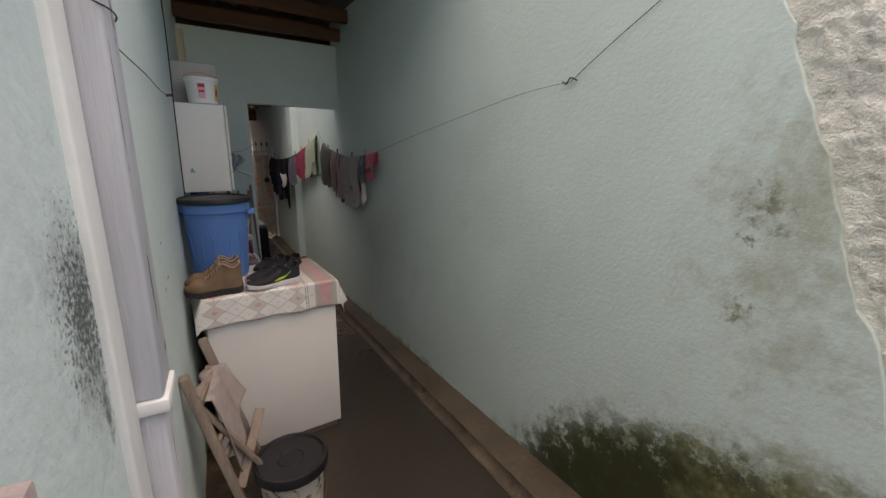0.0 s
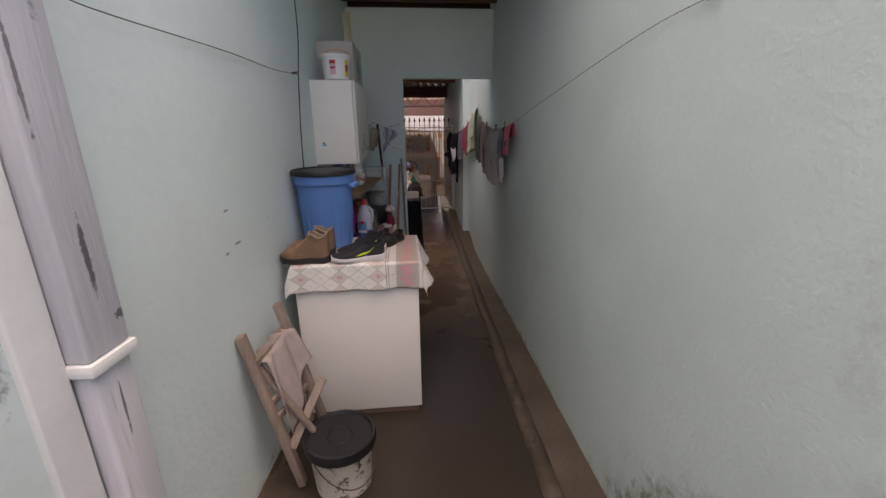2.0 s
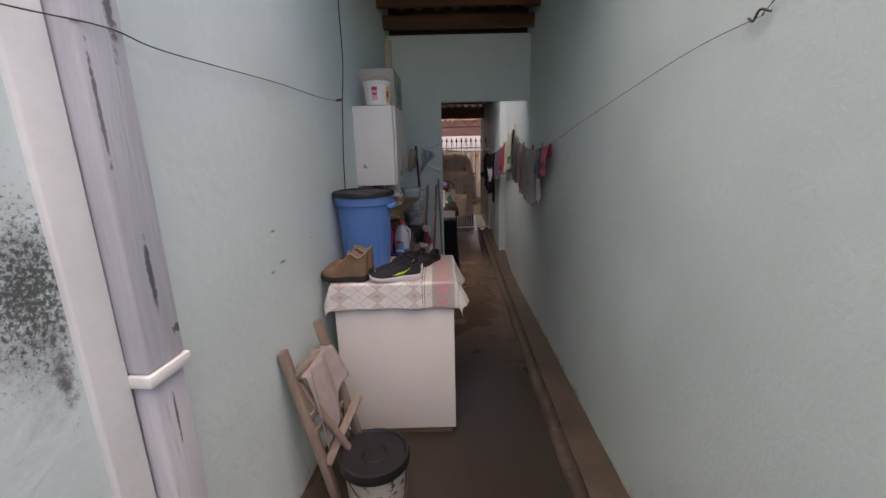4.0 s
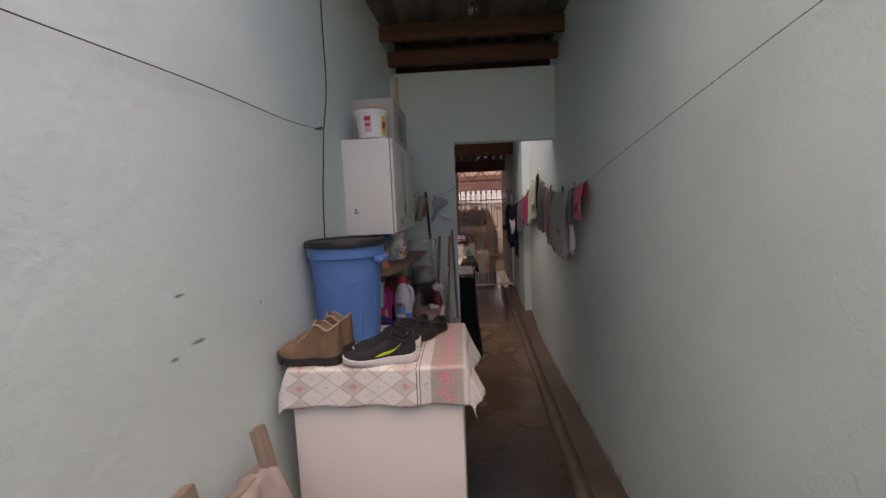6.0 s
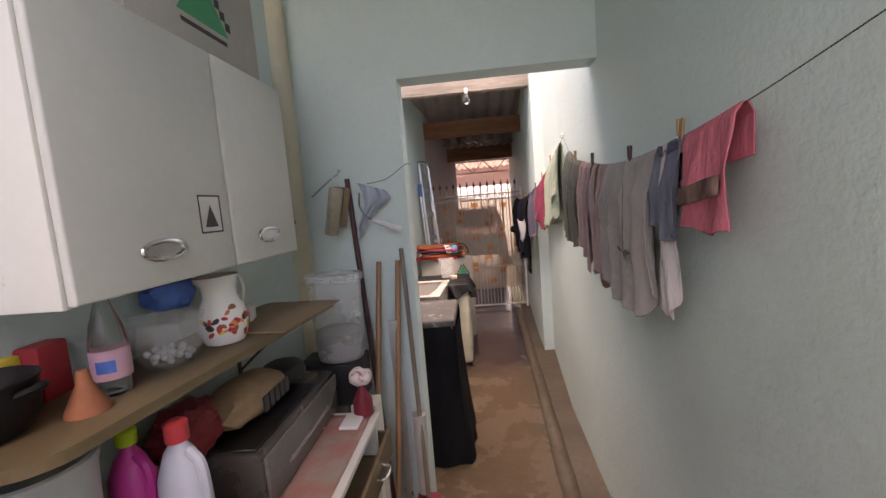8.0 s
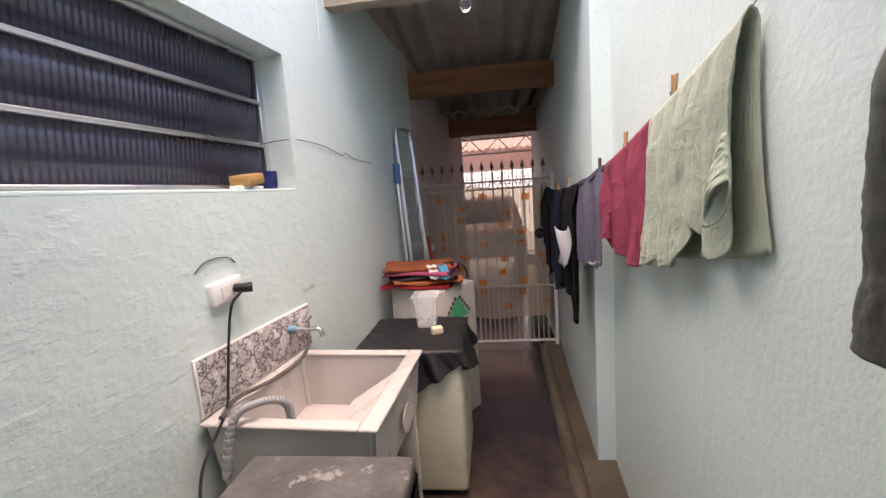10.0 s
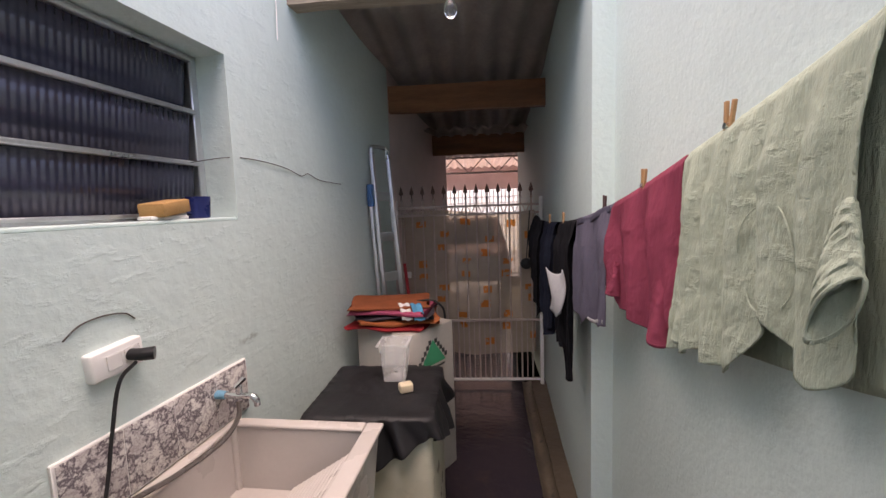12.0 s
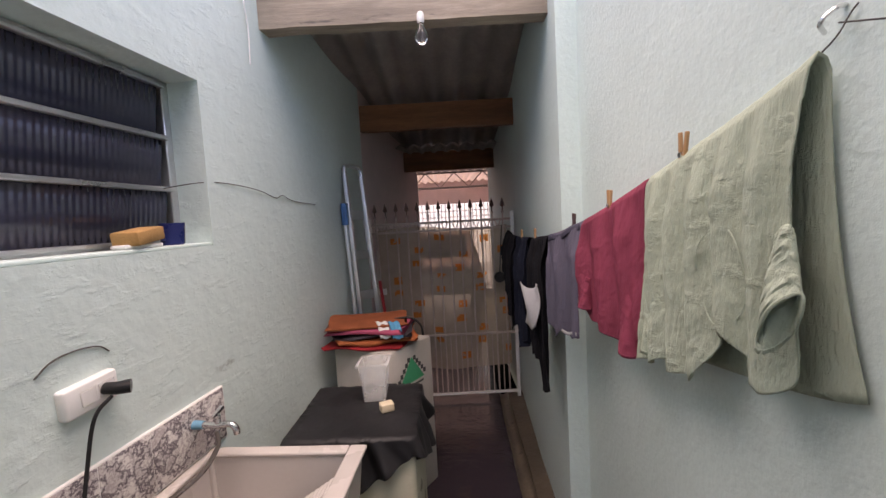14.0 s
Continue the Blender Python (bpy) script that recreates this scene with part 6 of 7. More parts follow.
part("stitched_ring", bm, green_linen, linen, "stitched ring")


def peg(line, y, mat, label, tilt=0):
    p = on_line(line, y)
    t = thing("clothes_peg", pose(p.x, p.y, p.z, tilt, 0, 0), label, "clothes peg", "pegs on the line")
    for s in (-1, 1):
        bm = bmesh.new()
        bar(bm, (-0.008, 0.004 * s, -0.035), (-0.008, 0.012 * s, 0.045), 0.009, 0.007, up=(1, 0, 0), r=0.002)
        part("arm", bm, mat, t)
    bm = bmesh.new()
    tube(bm, [(-0.016, 0, 0.0), (0.002, 0, 0.0)], 0.006, 8)
    part("spring", bm, chrome, t)


peg_wood = material("clothes_peg_wood", (0.42, 0.24, 0.12), 0.6, var=0.2)
peg_dark = material("dark_peg_plastic", (0.07, 0.04, 0.04), 0.5)
for line, y, mt, lab in ((LINE1, 5.06, peg_wood, "wooden clothes peg holding the pink towel"), (LINE1, 5.385, peg_dark, "dark plastic clothes peg on the grey shirt"), (LINE1, 5.80, peg_dark, "dark plastic clothes peg between blouses"),
                     (LINE1, 6.1, peg_wood, "wooden clothes peg on the trousers"), (LINE2, 6.976, peg_wood, "wooden clothes peg on the sage shirt"), (LINE2, 7.352, peg_wood, "wooden clothes peg on the wine red shirt"),
                     (LINE2, 7.661, peg_dark, "dark clothes peg on the slate shorts"), (LINE2, 8.207, peg_wood, "wooden clothes peg in the passage"), (LINE2, 8.567, peg_wood, "wooden clothes peg near the gate")):
    peg(line, y, mt, lab, 5)
t = thing("line_hook", pose(1.925, 6.68, 1.875), "small metal hook holding the washing lines", "hook")
bm = bmesh.new()
tube(bm, smooth([(0.03, 0, 0.01), (-0.01, 0, 0.01), (-0.025, 0.01, -0.005), (-0.01, 0.02, -0.015)]), 0.003, 6)
part("hook", bm, chrome, t)
t = thing("wire_knot", pose(1.85, 2.79, 1.97), "knot of wire on a wall nail", "knot")
bm = bmesh.new()
tube(bm, smooth([(-0.005, -0.03, 0.0), (-0.012, 0, 0.012), (-0.012, 0.02, -0.01), (-0.004, 0.05, 0.004)]), 0.0035, 6)
tube(bm, smooth([(-0.005, 0.0, 0.0), (-0.008, -0.16, 0.10), (-0.006, -0.4, 0.24)]), 0.0016, 6)
part("knot", bm, copper_wire, t)

# ---- laundry: window ----
t = thing("window_1", LEFT2, "aluminium louvre window with fluted glass panes", "window", kind="structure")
bm = bmesh.new()
X = -0.14
for a, b in (((X, WY0, WZ0), (X + 0.035, WY0 + 0.03, WZ1)), ((X, WY1 - 0.03, WZ0), (X + 0.035, WY1, WZ1)), ((X, WY0 + 0.03, WZ0), (X + 0.035, WY1 - 0.03, WZ0 + 0.025)), ((X, WY0 + 0.03, WZ1 - 0.025), (X + 0.035, WY1 - 0.03, WZ1))):
    rbox(bm, a, b, 0.003, 1)
part("window_frame", bm, alu, t)
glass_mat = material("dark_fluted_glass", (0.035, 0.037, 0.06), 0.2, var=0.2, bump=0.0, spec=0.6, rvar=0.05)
for k in range(3):
    z0 = WZ0 + 0.026 + k * 0.186
    z1 = z0 + 0.184
    bm = bmesh.new()
    sheet(bm, lambda u, v: (X + 0.012 + 0.02 * v + 0.0006 * math.sin(2 * math.pi * u * 52), WY0 + 0.045 + (WY1 - WY0 - 0.09) * u, z0 + (z1 - z0) * v), 416, 2)
    g = part("pane", bm, glass_mat, t, recalc=False)
    thicken(g, 0.004)
    for z in (z0, z1):
        bm = bmesh.new()
        rbox(bm, (X + 0.006, WY0 + 0.031, z - 0.006), (X + 0.05, WY1 - 0.031, z + 0.008), 0.003, 1)
        part("pane_rail", bm, alu, t)
# a dark panel stands for the shade of the unlit room
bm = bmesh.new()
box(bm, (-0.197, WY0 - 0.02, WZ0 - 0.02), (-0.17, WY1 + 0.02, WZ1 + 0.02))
part("dark_backing", bm, smoky, t, "dark panel standing for the unlit room behind the glass", smooth=False)
bm = bmesh.new()
rbox(bm, (-0.105, WY0 + 0.002, WZ0 + 0.0005), (-0.004, WY1 - 0.002, WZ0 + 0.012), 0.004, 2)
part("sill", bm, wall_end_mat, t)
t = thing("sponge", LEFT2 @ pose(-0.04, WY1 - 0.235, WZ0 + 0.013), "tan sponge block on the window sill", "sponge")
bm = bmesh.new()
rbox(bm, (-0.035, -0.06, 0.012), (0.035, 0.06, 0.055), 0.006, 2, pose(0, 0, 0.004, 8, 0, 12))
part("block", bm, material("tan_sponge", (0.45, 0.25, 0.10), 0.95, var=0.15, fine=150, bump=0.7), t)
bm = bmesh.new()
rbox(bm, (-0.02, -0.075, 0.0), (0.025, 0.05, 0.013), 0.005, 2)
part("soap_base", bm, white_plastic, t)
t = thing("mug", LEFT2 @ pose(-0.045, WY1 - 0.115, WZ0 + 0.013), "dark blue mug on the window sill", "mug")
bm = bmesh.new()
lathe(bm, [(0.028, 0), (0.031, 0.003), (0.035, 0.075), (0.032, 0.075), (0.028, 0.008), (0.003, 0.006)], 28)
part("cup", bm, material("dark_blue_enamel", (0.02, 0.03, 0.13), 0.3), t)
bm = bmesh.new()
tube(bm, smooth([(0, -0.033, 0.062), (0, -0.055, 0.055), (0, -0.055, 0.03), (0, -0.032, 0.018)]), 0.004, 8)
part("handle", bm, material("blue_enamel_handle", (0.02, 0.03, 0.13), 0.3), t)
run_of_wire("wall_crack_wire", [LEFT2 @ q for q in smooth([(-0.10, 3.86, 1.80), (-0.01, 3.95, 1.825), (0.006, 4.1, 1.825), (0.006, 4.25, 1.81), (0.004, 4.36, 1.785), (0.004, 4.42, 1.80), (0.004, 4.52, 1.775), (0.004, 4.75, 1.765)])], 0.0018, "thin wire running along the wall from the window")

run_of_wire("wall_scratch", [LEFT2 @ q for q in smooth([(0.002, 3.385, 1.33), (0.003, 3.42, 1.357), (0.003, 3.47, 1.365), (0.003, 3.52, 1.357), (0.002, 3.545, 1.335)])], 0.002, "dark arc scratched in the plaster above the socket", smoky, "scratch")
run_of_wire("loose_wire", [LEFT2 @ q for q in smooth([(0.012, 4.28, 2.78), (0.02, 4.22, 2.64), (0.01, 4.25, 2.53), (0.012, 4.24, 2.37)])], 0.003, "thin pale wire hanging beside the roof beam", white_plastic, "wire")
# ---- outlet, cord, splash tiles and tap ----
t = thing("wall_outlet", LEFT2 @ pose(0.0, 3.48, 1.248, 4, 0, 0), "white wall socket with a black plug", "socket")
bm = bmesh.new()
rbox(bm, (-0.005, -0.062, -0.038), (0.022, 0.062, 0.038), 0.006, 3)
part("plate", bm, white_plastic, t)
bm = bmesh.new()
rbox(bm, (0.0225, -0.03, -0.02), (0.025, 0.005, 0.02), 0.002, 1)
rbox(bm, (0.0225, 0.012, -0.02), (0.025, 0.05, 0.02), 0.002, 1)
part("modules", bm, rail_mat, t)
bm = bmesh.new()
tube(bm, [(0.024, 0.025, 0.0), (0.05, 0.03, -0.002), (0.07, 0.045, -0.004)], 0.015, 12, 0.018)
part("plug", bm, black_plastic, t)
run_of_wire("power_cord", [LEFT2 @ q for q in smooth([(0.055, 3.49, 1.238), (0.05, 3.45, 1.20), (0.04, 3.43, 1.08), (0.045, 3.40, 0.95), (0.07, 3.35, 0.88), (0.12, 3.2, 0.80), (0.2, 3.1, 0.7)])], 0.005, "black power cord hanging from the socket", black_plastic, "cable")
def veined_tile():
    m = bpy.data.materials.new("veined_tile")
    m.use_nodes = True
    nt = m.node_tree
    p = nt.nodes["Principled BSDF"]
    tc = nt.nodes.new("ShaderNodeTexCoord")
    vec = tc.outputs["Object"]
    w1 = soft_noise(nt, vec, 16, 6.0, 0.7)
    w2 = soft_noise(nt, vec, 44, 5.0, 0.7)
    v1 = ramp(nt, math_node(nt, "ABSOLUTE", math_node(nt, "SUBTRACT", w1, 0.5)), 0.008, 0.045, 1.0, 0.0)
    v2 = ramp(nt, math_node(nt, "ABSOLUTE", math_node(nt, "SUBTRACT", w2, 0.5)), 0.01, 0.06, 0.75, 0.0)
    base = mix(nt, ramp(nt, w1, 0.4, 0.65), (0.66, 0.63, 0.60), (0.47, 0.43, 0.42))
    base = mix(nt, v2, base, (0.30, 0.26, 0.27))
    base = mix(nt, v1, base, (0.13, 0.11, 0.125))
    nt.links.new(base, p.inputs["Base Color"])
    p.inputs["Roughness"].default_value = 0.25
    return m


tile_mat = veined_tile()
t = thing("splashback", LEFT2, "row of blue-veined ceramic tiles behind the sink", "tiles", kind="structure")
for k in range(4):
    bm = bmesh.new()
    y = 3.335 + 0.143 * k
    rbox(bm, (-0.004, y + 0.0015, 0.868), (0.012, y + 0.1415, 1.055), 0.002, 2)
    part("tile", bm, tile_mat, t)
bm = bmesh.new()
rbox(bm, (-0.004, 3.33, 0.862), (0.009, 3.912, 1.06), 0.002, 1)
part("grout_bed", bm, rail_mat, t)
t = thing("water_tap", LEFT2 @ pose(0.012, 3.77, 0.99), "chrome water tap with blue tape on the tiles", "tap")
bm = bmesh.new()
tube(bm, [(0, 0, 0), (0.03, 0, 0)], 0.015, 14, 0.013)
part("taped_joint", bm, material("blue_pipe_tape", (0.12, 0.30, 0.42), 0.5), t)
bm = bmesh.new()
tube(bm, smooth([(0.03, 0, 0), (0.08, 0, 0.0), (0.115, 0, 0.004), (0.13, 0, -0.012), (0.132, 0, -0.03)]), 0.011, 12, 0.009)
part("spout", bm, chrome, t)
bm = bmesh.new()
tube(bm, [(0.075, 0, 0.01), (0.075, 0, 0.035)], 0.009, 10)
tube(bm, [(0.075, -0.02, 0.037), (0.075, 0.024, 0.05)], 0.006, 8, 0.008)
part("lever", bm, chrome, t)
run_of_wire("grey_hose", [LEFT2 @ q for q in smooth([(0.09, 3.76, 0.975), (0.10, 3.74, 0.93), (0.09, 3.68, 0.885), (0.07, 3.55, 0.875), (0.05, 3.42, 0.885), (0.08, 3.32, 0.88)])], 0.008, "dark thin hose from the tap over the sink", smoky, "hose")
t = thing("drain_hose", LEFT2, "grey ribbed drain hose hooked over the sink", "hose")
bm = bmesh.new()
hp = smooth([(0.12, 3.27, 0.72), (0.13, 3.31, 0.885), (0.175, 3.37, 0.91), (0.215, 3.42, 0.875), (0.22, 3.43, 0.78)], 16)
for i, (a, b) in enumerate(zip(hp, hp[1:])):
    tube(bm, [a, a.lerp(b, 0.5), b], 0.0135 if i % 2 else 0.011, 10)
part("ribs", bm, material("grey_hose_plastic", (0.30, 0.30, 0.31), 0.5), t)

# ---- laundry sink ----
t = thing("laundry_sink", LEFT2 @ pose(0.015, 3.32, 0.0, 0, 0, 3.0), "off-white moulded laundry sink with a ribbed washboard", "sink")
sink_mat = material("off_white_moulded_marble", (0.50, 0.46, 0.435), 0.35, var=0.05, scale=3, fine=70, bump=0.05)
SX, SY, SH = 0.50, 0.52, 0.848
bm = bmesh.new()
rings = [[bm.verts.new(p) for p in ((e, e, z), (SX - e, e, z), (SX - e, SY - e, z), (e, SY - e, z))] for e, z in ((0.02, 0.60), (0.0, SH), (0.03, SH), (0.045, 0.625))]
for lo, hi in zip(rings, rings[1:]):
    for i in range(4):
        bm.faces.new((lo[i], lo[(i + 1) % 4], hi[(i + 1) % 4], hi[i]))
bm.faces.new(rings[0][::-1])
bm.faces.new(rings[-1])
bmesh.ops.bevel(bm, geom=[e for e in bm.edges if abs(e.verts[0].co.z - e.verts[1].co.z) > 0.1], offset=0.014, segments=3, affect="EDGES")
part("basin", bm, sink_mat, t)
bm = bmesh.new()
for a, b in (((-0.004, -0.008, SH - 0.002), (0.042, SY + 0.008, SH + 0.012)), ((SX - 0.042, -0.008, SH - 0.002), (SX + 0.012, SY + 0.008, SH + 0.012)), ((0.043, -0.008, SH - 0.002), (SX - 0.043, 0.036, SH + 0.012)), ((0.043, SY - 0.036, SH - 0.002), (SX - 0.043, SY + 0.008, SH + 0.012))):
    rbox(bm, a, b, 0.006, 3)
part("rim", bm, sink_mat, t)
bm = bmesh.new()
n = 26
def board(u, v):
    return (SX - 0.045 - 0.20 * u, 0.04 + (SY - 0.14) * v, SH - 0.02 - 0.15 * u + 0.004 * abs(math.sin(math.pi * u * 13)))
sheet(bm, board, 104, 2)
part("washboard", bm, sink_mat, t, "ribbed washboard slope", recalc=False)
bm = bmesh.new()
rbox(bm, (0.05, 0.04, 0.0), (SX - 0.02, 0.07, 0.60), 0.006, 2)
part("pedestal", bm, sink_mat, t)
bm = bmesh.new()
rbox(bm, (0.05, SY - 0.07, 0.0), (SX - 0.02, SY - 0.04, 0.60), 0.006, 2)
part("pedestal", bm, sink_mat, t)
bm = bmesh.new()
lathe(bm, [(0.045, 0), (0.052, 0.0), (0.052, 0.006), (0.045, 0.006)], 28)
bm.transform(Matrix.Translation((SX + 0.001, SY * 0.55, 0.70)) @ Vector((1, 0, 0)).to_track_quat("Z", "Y").to_matrix().to_4x4())
part("overflow_ring", bm, sink_mat, t)
# a flat black disc stands for the shade inside the overflow opening
bm = bmesh.new()
lathe(bm, [(0.045, 0), (0.044, 0.002)], 28)
bm.transform(Matrix.Translation((SX + 0.0012, SY * 0.55, 0.70)) @ Vector((1, 0, 0)).to_track_quat("Z", "Y").to_matrix().to_4x4())
part("overflow_dark_disc", bm, black_plastic, t)

# ---- the machine under a black sheet beside the doorway ----
t = thing("covered_machine", pose(0, 0, 0), "washing machine wrapped in a black sheet by the doorway", "washing machine")
black_sheet = fabric("black_plastic_sheet", (0.012, 0.012, 0.014), 0.3, 0.5)
bm = bmesh.new()
def wrap(u, v):
    a = 2 * math.pi * u
    c, s = math.cos(a), math.sin(a)
    k = 1 / max(abs(c), abs(s)) ** 0.82
    z = 0.815 * (1 - v)
    w = 0.245 + 0.045 * v ** 2
    d = 0.265 + 0.045 * v ** 2
    f = 1 + 0.035 * v * math.sin(11 * a + 2 * v) + 0.015 * n3(c, s, v, 4)
    return (0.95 + w * k * c * f, 6.54 + d * k * s * f, z + 0.004)
sheet(bm, wrap, 120, 20)
part("black_skirt", bm, black_sheet, t, recalc=False)
bm = bmesh.new()
rbox(bm, (0.72, 6.29, 0.79), (1.175, 6.81, 0.855), 0.014, 3)
part("dusty_top", bm, material("dusty_dark_top", (0.10, 0.095, 0.09), 0.7, var=0.3, scale=12, fine=60, bump=0.6, wear=((0.26, 0.24, 0.22), 16, 0.56)), t, "dusty grey speckled top")

# ---- second machine under a black cloth ----
t = thing("washing_machine", pose(0, 0, 0), "cream washing machine beside the sink", "washing machine")
cream_enamel = material("cream_machine_enamel", (0.62, 0.60, 0.47), 0.35, var=0.04, bump=0.03)
MX0, MX1, MY0, MY1, MZ = 0.70, 1.225, 7.70, 8.24, 0.775
bm = bmesh.new()
rbox(bm, (MX0, MY0, 0.03), (MX1, MY1, MZ), 0.03, 4)
part("body", bm, cream_enamel, t)
for x in (MX0 + 0.05, MX1 - 0.05):
    for y in (MY0 + 0.05, MY1 - 0.05):
        bm = bmesh.new()
        lathe(bm, [(0.02, 0), (0.022, 0.03)], 12, (x, y, 0))
        part("foot", bm, rubber, t)
def cover(u, v):
    p, q = 2 * u - 1, 2 * v - 1
    p, q = p * math.sqrt(1 - q * q / 2), q * math.sqrt(1 - p * p / 2)
    th = math.atan2(q, p)
    k = 1 + 0.05 * math.sin(3 * th + 1) + 0.03 * math.sin(7 * th)
    a, b = (MX0 + MX1) / 2 + 0.44 * p * k, (MY0 + MY1) / 2 + 0.45 * q * k
    ex = max(0, a - MX1 + 0.02) - max(0, MX0 + 0.02 - a)
    ey = max(0, b - MY1 + 0.02) - max(0, MY0 + 0.02 - b)
    e = math.hypot(ex, ey)
    w = min(1, e / 0.12)
    out = 0.026 + 0.20 * e + w * (0.020 * math.sin(15 * th) + 0.012 * math.sin(26 * th + 1))
    x = min(max(a, MX0 + 0.02), MX1 - 0.02) + (out * ex / e if e else 0)
    y = min(max(b, MY0 + 0.02), MY1 - 0.02) + (out * ey / e if e else 0)
    ridge = 0.35 - abs(n3(a + 0.4 * b, b - 0.3 * a, 0, 7))
    return (x, y, MZ + 0.007 - 0.90 * e + (1 - w) * 0.010 * max(0, ridge) + 0.004 * n3(a, b, 0, 9))
bm = bmesh.new()
sheet(bm, cover, 110, 110)
thicken(tagged(mesh_object("black_cloth", bm, material("black_cotton_cover", (0.012, 0.012, 0.014), 0.55, var=0.3, scale=7, fine=30, bump=0.3, depth=0.006, lumps=1.5), recalc=False), "black cloth draped over the washing machine", "cloth"), 0.004)
KZ = MZ + 0.013
t = thing("plastic_container", pose(1.015, 8.08, KZ) @ Matrix.Scale(1.12, 4), "cloudy clear plastic container on the black cloth", "container")
bm = bmesh.new()
def cup_wall(q, z):
    return [(sx * q, sy * q, z) for sx, sy in ((-1, -1), (1, -1), (1, 1), (-1, 1))]
rings = [[bm.verts.new(p) for p in cup_wall(q, z)] for q, z in ((0.044, 0.0), (0.046, 0.004), (0.060, 0.155), (0.068, 0.157), (0.068, 0.165), (0.058, 0.165), (0.043, 0.008))]
for lo, hi in zip(rings, rings[1:]):
    for i in range(4):
        bm.faces.new((lo[i], lo[(i + 1) % 4], hi[(i + 1) % 4], hi[i]))
bm.faces.new(rings[0][::-1]); bm.faces.new(rings[-1])
bmesh.ops.bevel(bm, geom=[e for e in bm.edges if abs(e.verts[0].co.z - e.verts[1].co.z) > 0.02], offset=0.012, segments=3, affect="EDGES")
part("tub", bm, cloudy_plastic, t)
bm = bmesh.new()
rbox(bm, (-0.028, -0.022, 0), (0.028, 0.022, 0.036), 0.007, 3)
o = tagged(mesh_object("soap_bar", bm, material("yellowed_soap", (0.66, 0.56, 0.40), 0.5, var=0.08), True), "yellowish bar of soap on the black cloth", "soap")
o.matrix_world = pose(1.088, 7.93, KZ, 0, 0, 25) @ Matrix.Scale(1.1, 4)

# ---- box with folded clothes, ladder ----
before = set(scene.objects)
carton(pose(0.80, 7.99, 0.0, 0, 0, -33), 0.36, 0.34, 0.83, grey_card, "tall pale cardboard box behind the washing machine")
pile = [((0.25, 0.075, 0.035), "rust brown"), ((0.30, 0.025, 0.03), "red"), ((0.06, 0.05, 0.06), "black"), ((0.40, 0.08, 0.14), "pink"), ((0.34, 0.10, 0.04), "orange-brown")]
z = 0.836
for k, (c, nm) in enumerate([pile[1], pile[4], pile[2], pile[3], pile[0]]):
    bm = bmesh.new()
    h = 0.026 + 0.006 * (k % 2)
    def fold(u, v, k=k, h=h):
        a = 2 * math.pi * v
        return (0.19 * (2 * u - 1) * (1 + 0.06 * math.sin(3 * a + k)), 0.15 * math.copysign(abs(math.cos(a)) ** 0.5, math.cos(a)) + 0.012 * math.sin(9 * u + k), h / 2 + h / 2 * math.copysign(abs(math.sin(a)) ** 0.6, math.sin(a)) + 0.008 * math.sin(6 * u + 2 * k) * (1 - u))
    sheet(bm, fold, 22, 28)
    bmesh.ops.remove_doubles(bm, verts=bm.verts[:], dist=0.0004)
    bmesh.ops.holes_fill(bm, edges=[e for e in bm.edges if e.is_boundary], sides=0)
    o = tagged(mesh_object("folded_garment", bm, fabric(nm.replace(" ", "_").replace("-", "_") + "_garment", c), True), nm + " garment folded on the cardboard box", "folded clothes", "folded clothes on the box")
    o.matrix_world = pose(1.0 + 0.014 * ((k * 3) % 4 - 1.5), 8.01 + 0.01 * (k % 3), z, 0, 0, -6 + 7 * ((k * 2) % 3))
    z += h - 0.002
for dx, dy, c, nm in ((0.06, -0.10, (0.65, 0.64, 0.62), "white"), (0.12, -0.11, (0.06, 0.25, 0.40), "teal blue")):
    bm = bmesh.new()
    sheet(bm, lambda u, v: (1.0 + dx + 0.05 * (u - 0.5) + 0.03 * v, 8.01 + dy - 0.06 * v, z + 0.004 - 0.07 * v * v + 0.004 * math.sin(9 * u)), 10, 14)
    thicken(tagged(mesh_object("sock", bm, fabric(nm.replace(" ", "_") + "_sock", c), recalc=False), nm + " sock hanging off the folded clothes", "sock", "folded clothes on the box"), 0.006)
run_of_wire("black_strap", smooth([(1.12, 7.98, z), (1.2, 7.95, z + 0.01), (1.25, 7.95, z - 0.03), (1.26, 7.96, z - 0.09)]), 0.006, "black strap hanging from the folded clothes", rubber, "strap")
t = thing("folding_ladder", pose(0.0, 0.0, 0.0), "aluminium folding ladder leaning against the wall", "ladder")
R = [((0.90, 8.42, 0.0), (0.805, 8.46, 1.83)), ((1.0, 8.54, 0.0), (0.885, 8.56, 1.82))]
for a, b in R:
    bm = bmesh.new()
    bar(bm, a, b, 0.022, 0.05, r=0.003)
    part("rail", bm, alu, t)
R2 = [((0.87, 8.37, 0.0), (0.798, 8.41, 1.56)), ((0.98, 8.64, 0.0), (0.872, 8.63, 1.56))]
for a, b in R2:
    bm = bmesh.new()
    bar(bm, a, b, 0.018, 0.03, r=0.003)
    part("rear_rail", bm, alu, t)
for k in range(6):
    f = 0.12 + 0.145 * k
    bm = bmesh.new()
    bar(bm, Vector(R[0][0]).lerp(Vector(R[0][1]), f), Vector(R[1][0]).lerp(Vector(R[1][1]), f), 0.014, 0.06, up=(0, 0, 1), r=0.003)
    part("tread", bm, alu, t)
bm = bmesh.new()
tube(bm, smooth([(0.805, 8.46, 1.81), (0.812, 8.47, 1.86), (0.872, 8.55, 1.855), (0.885, 8.56, 1.80)]), 0.014, 8)
part("top_hoop", bm, alu, t)
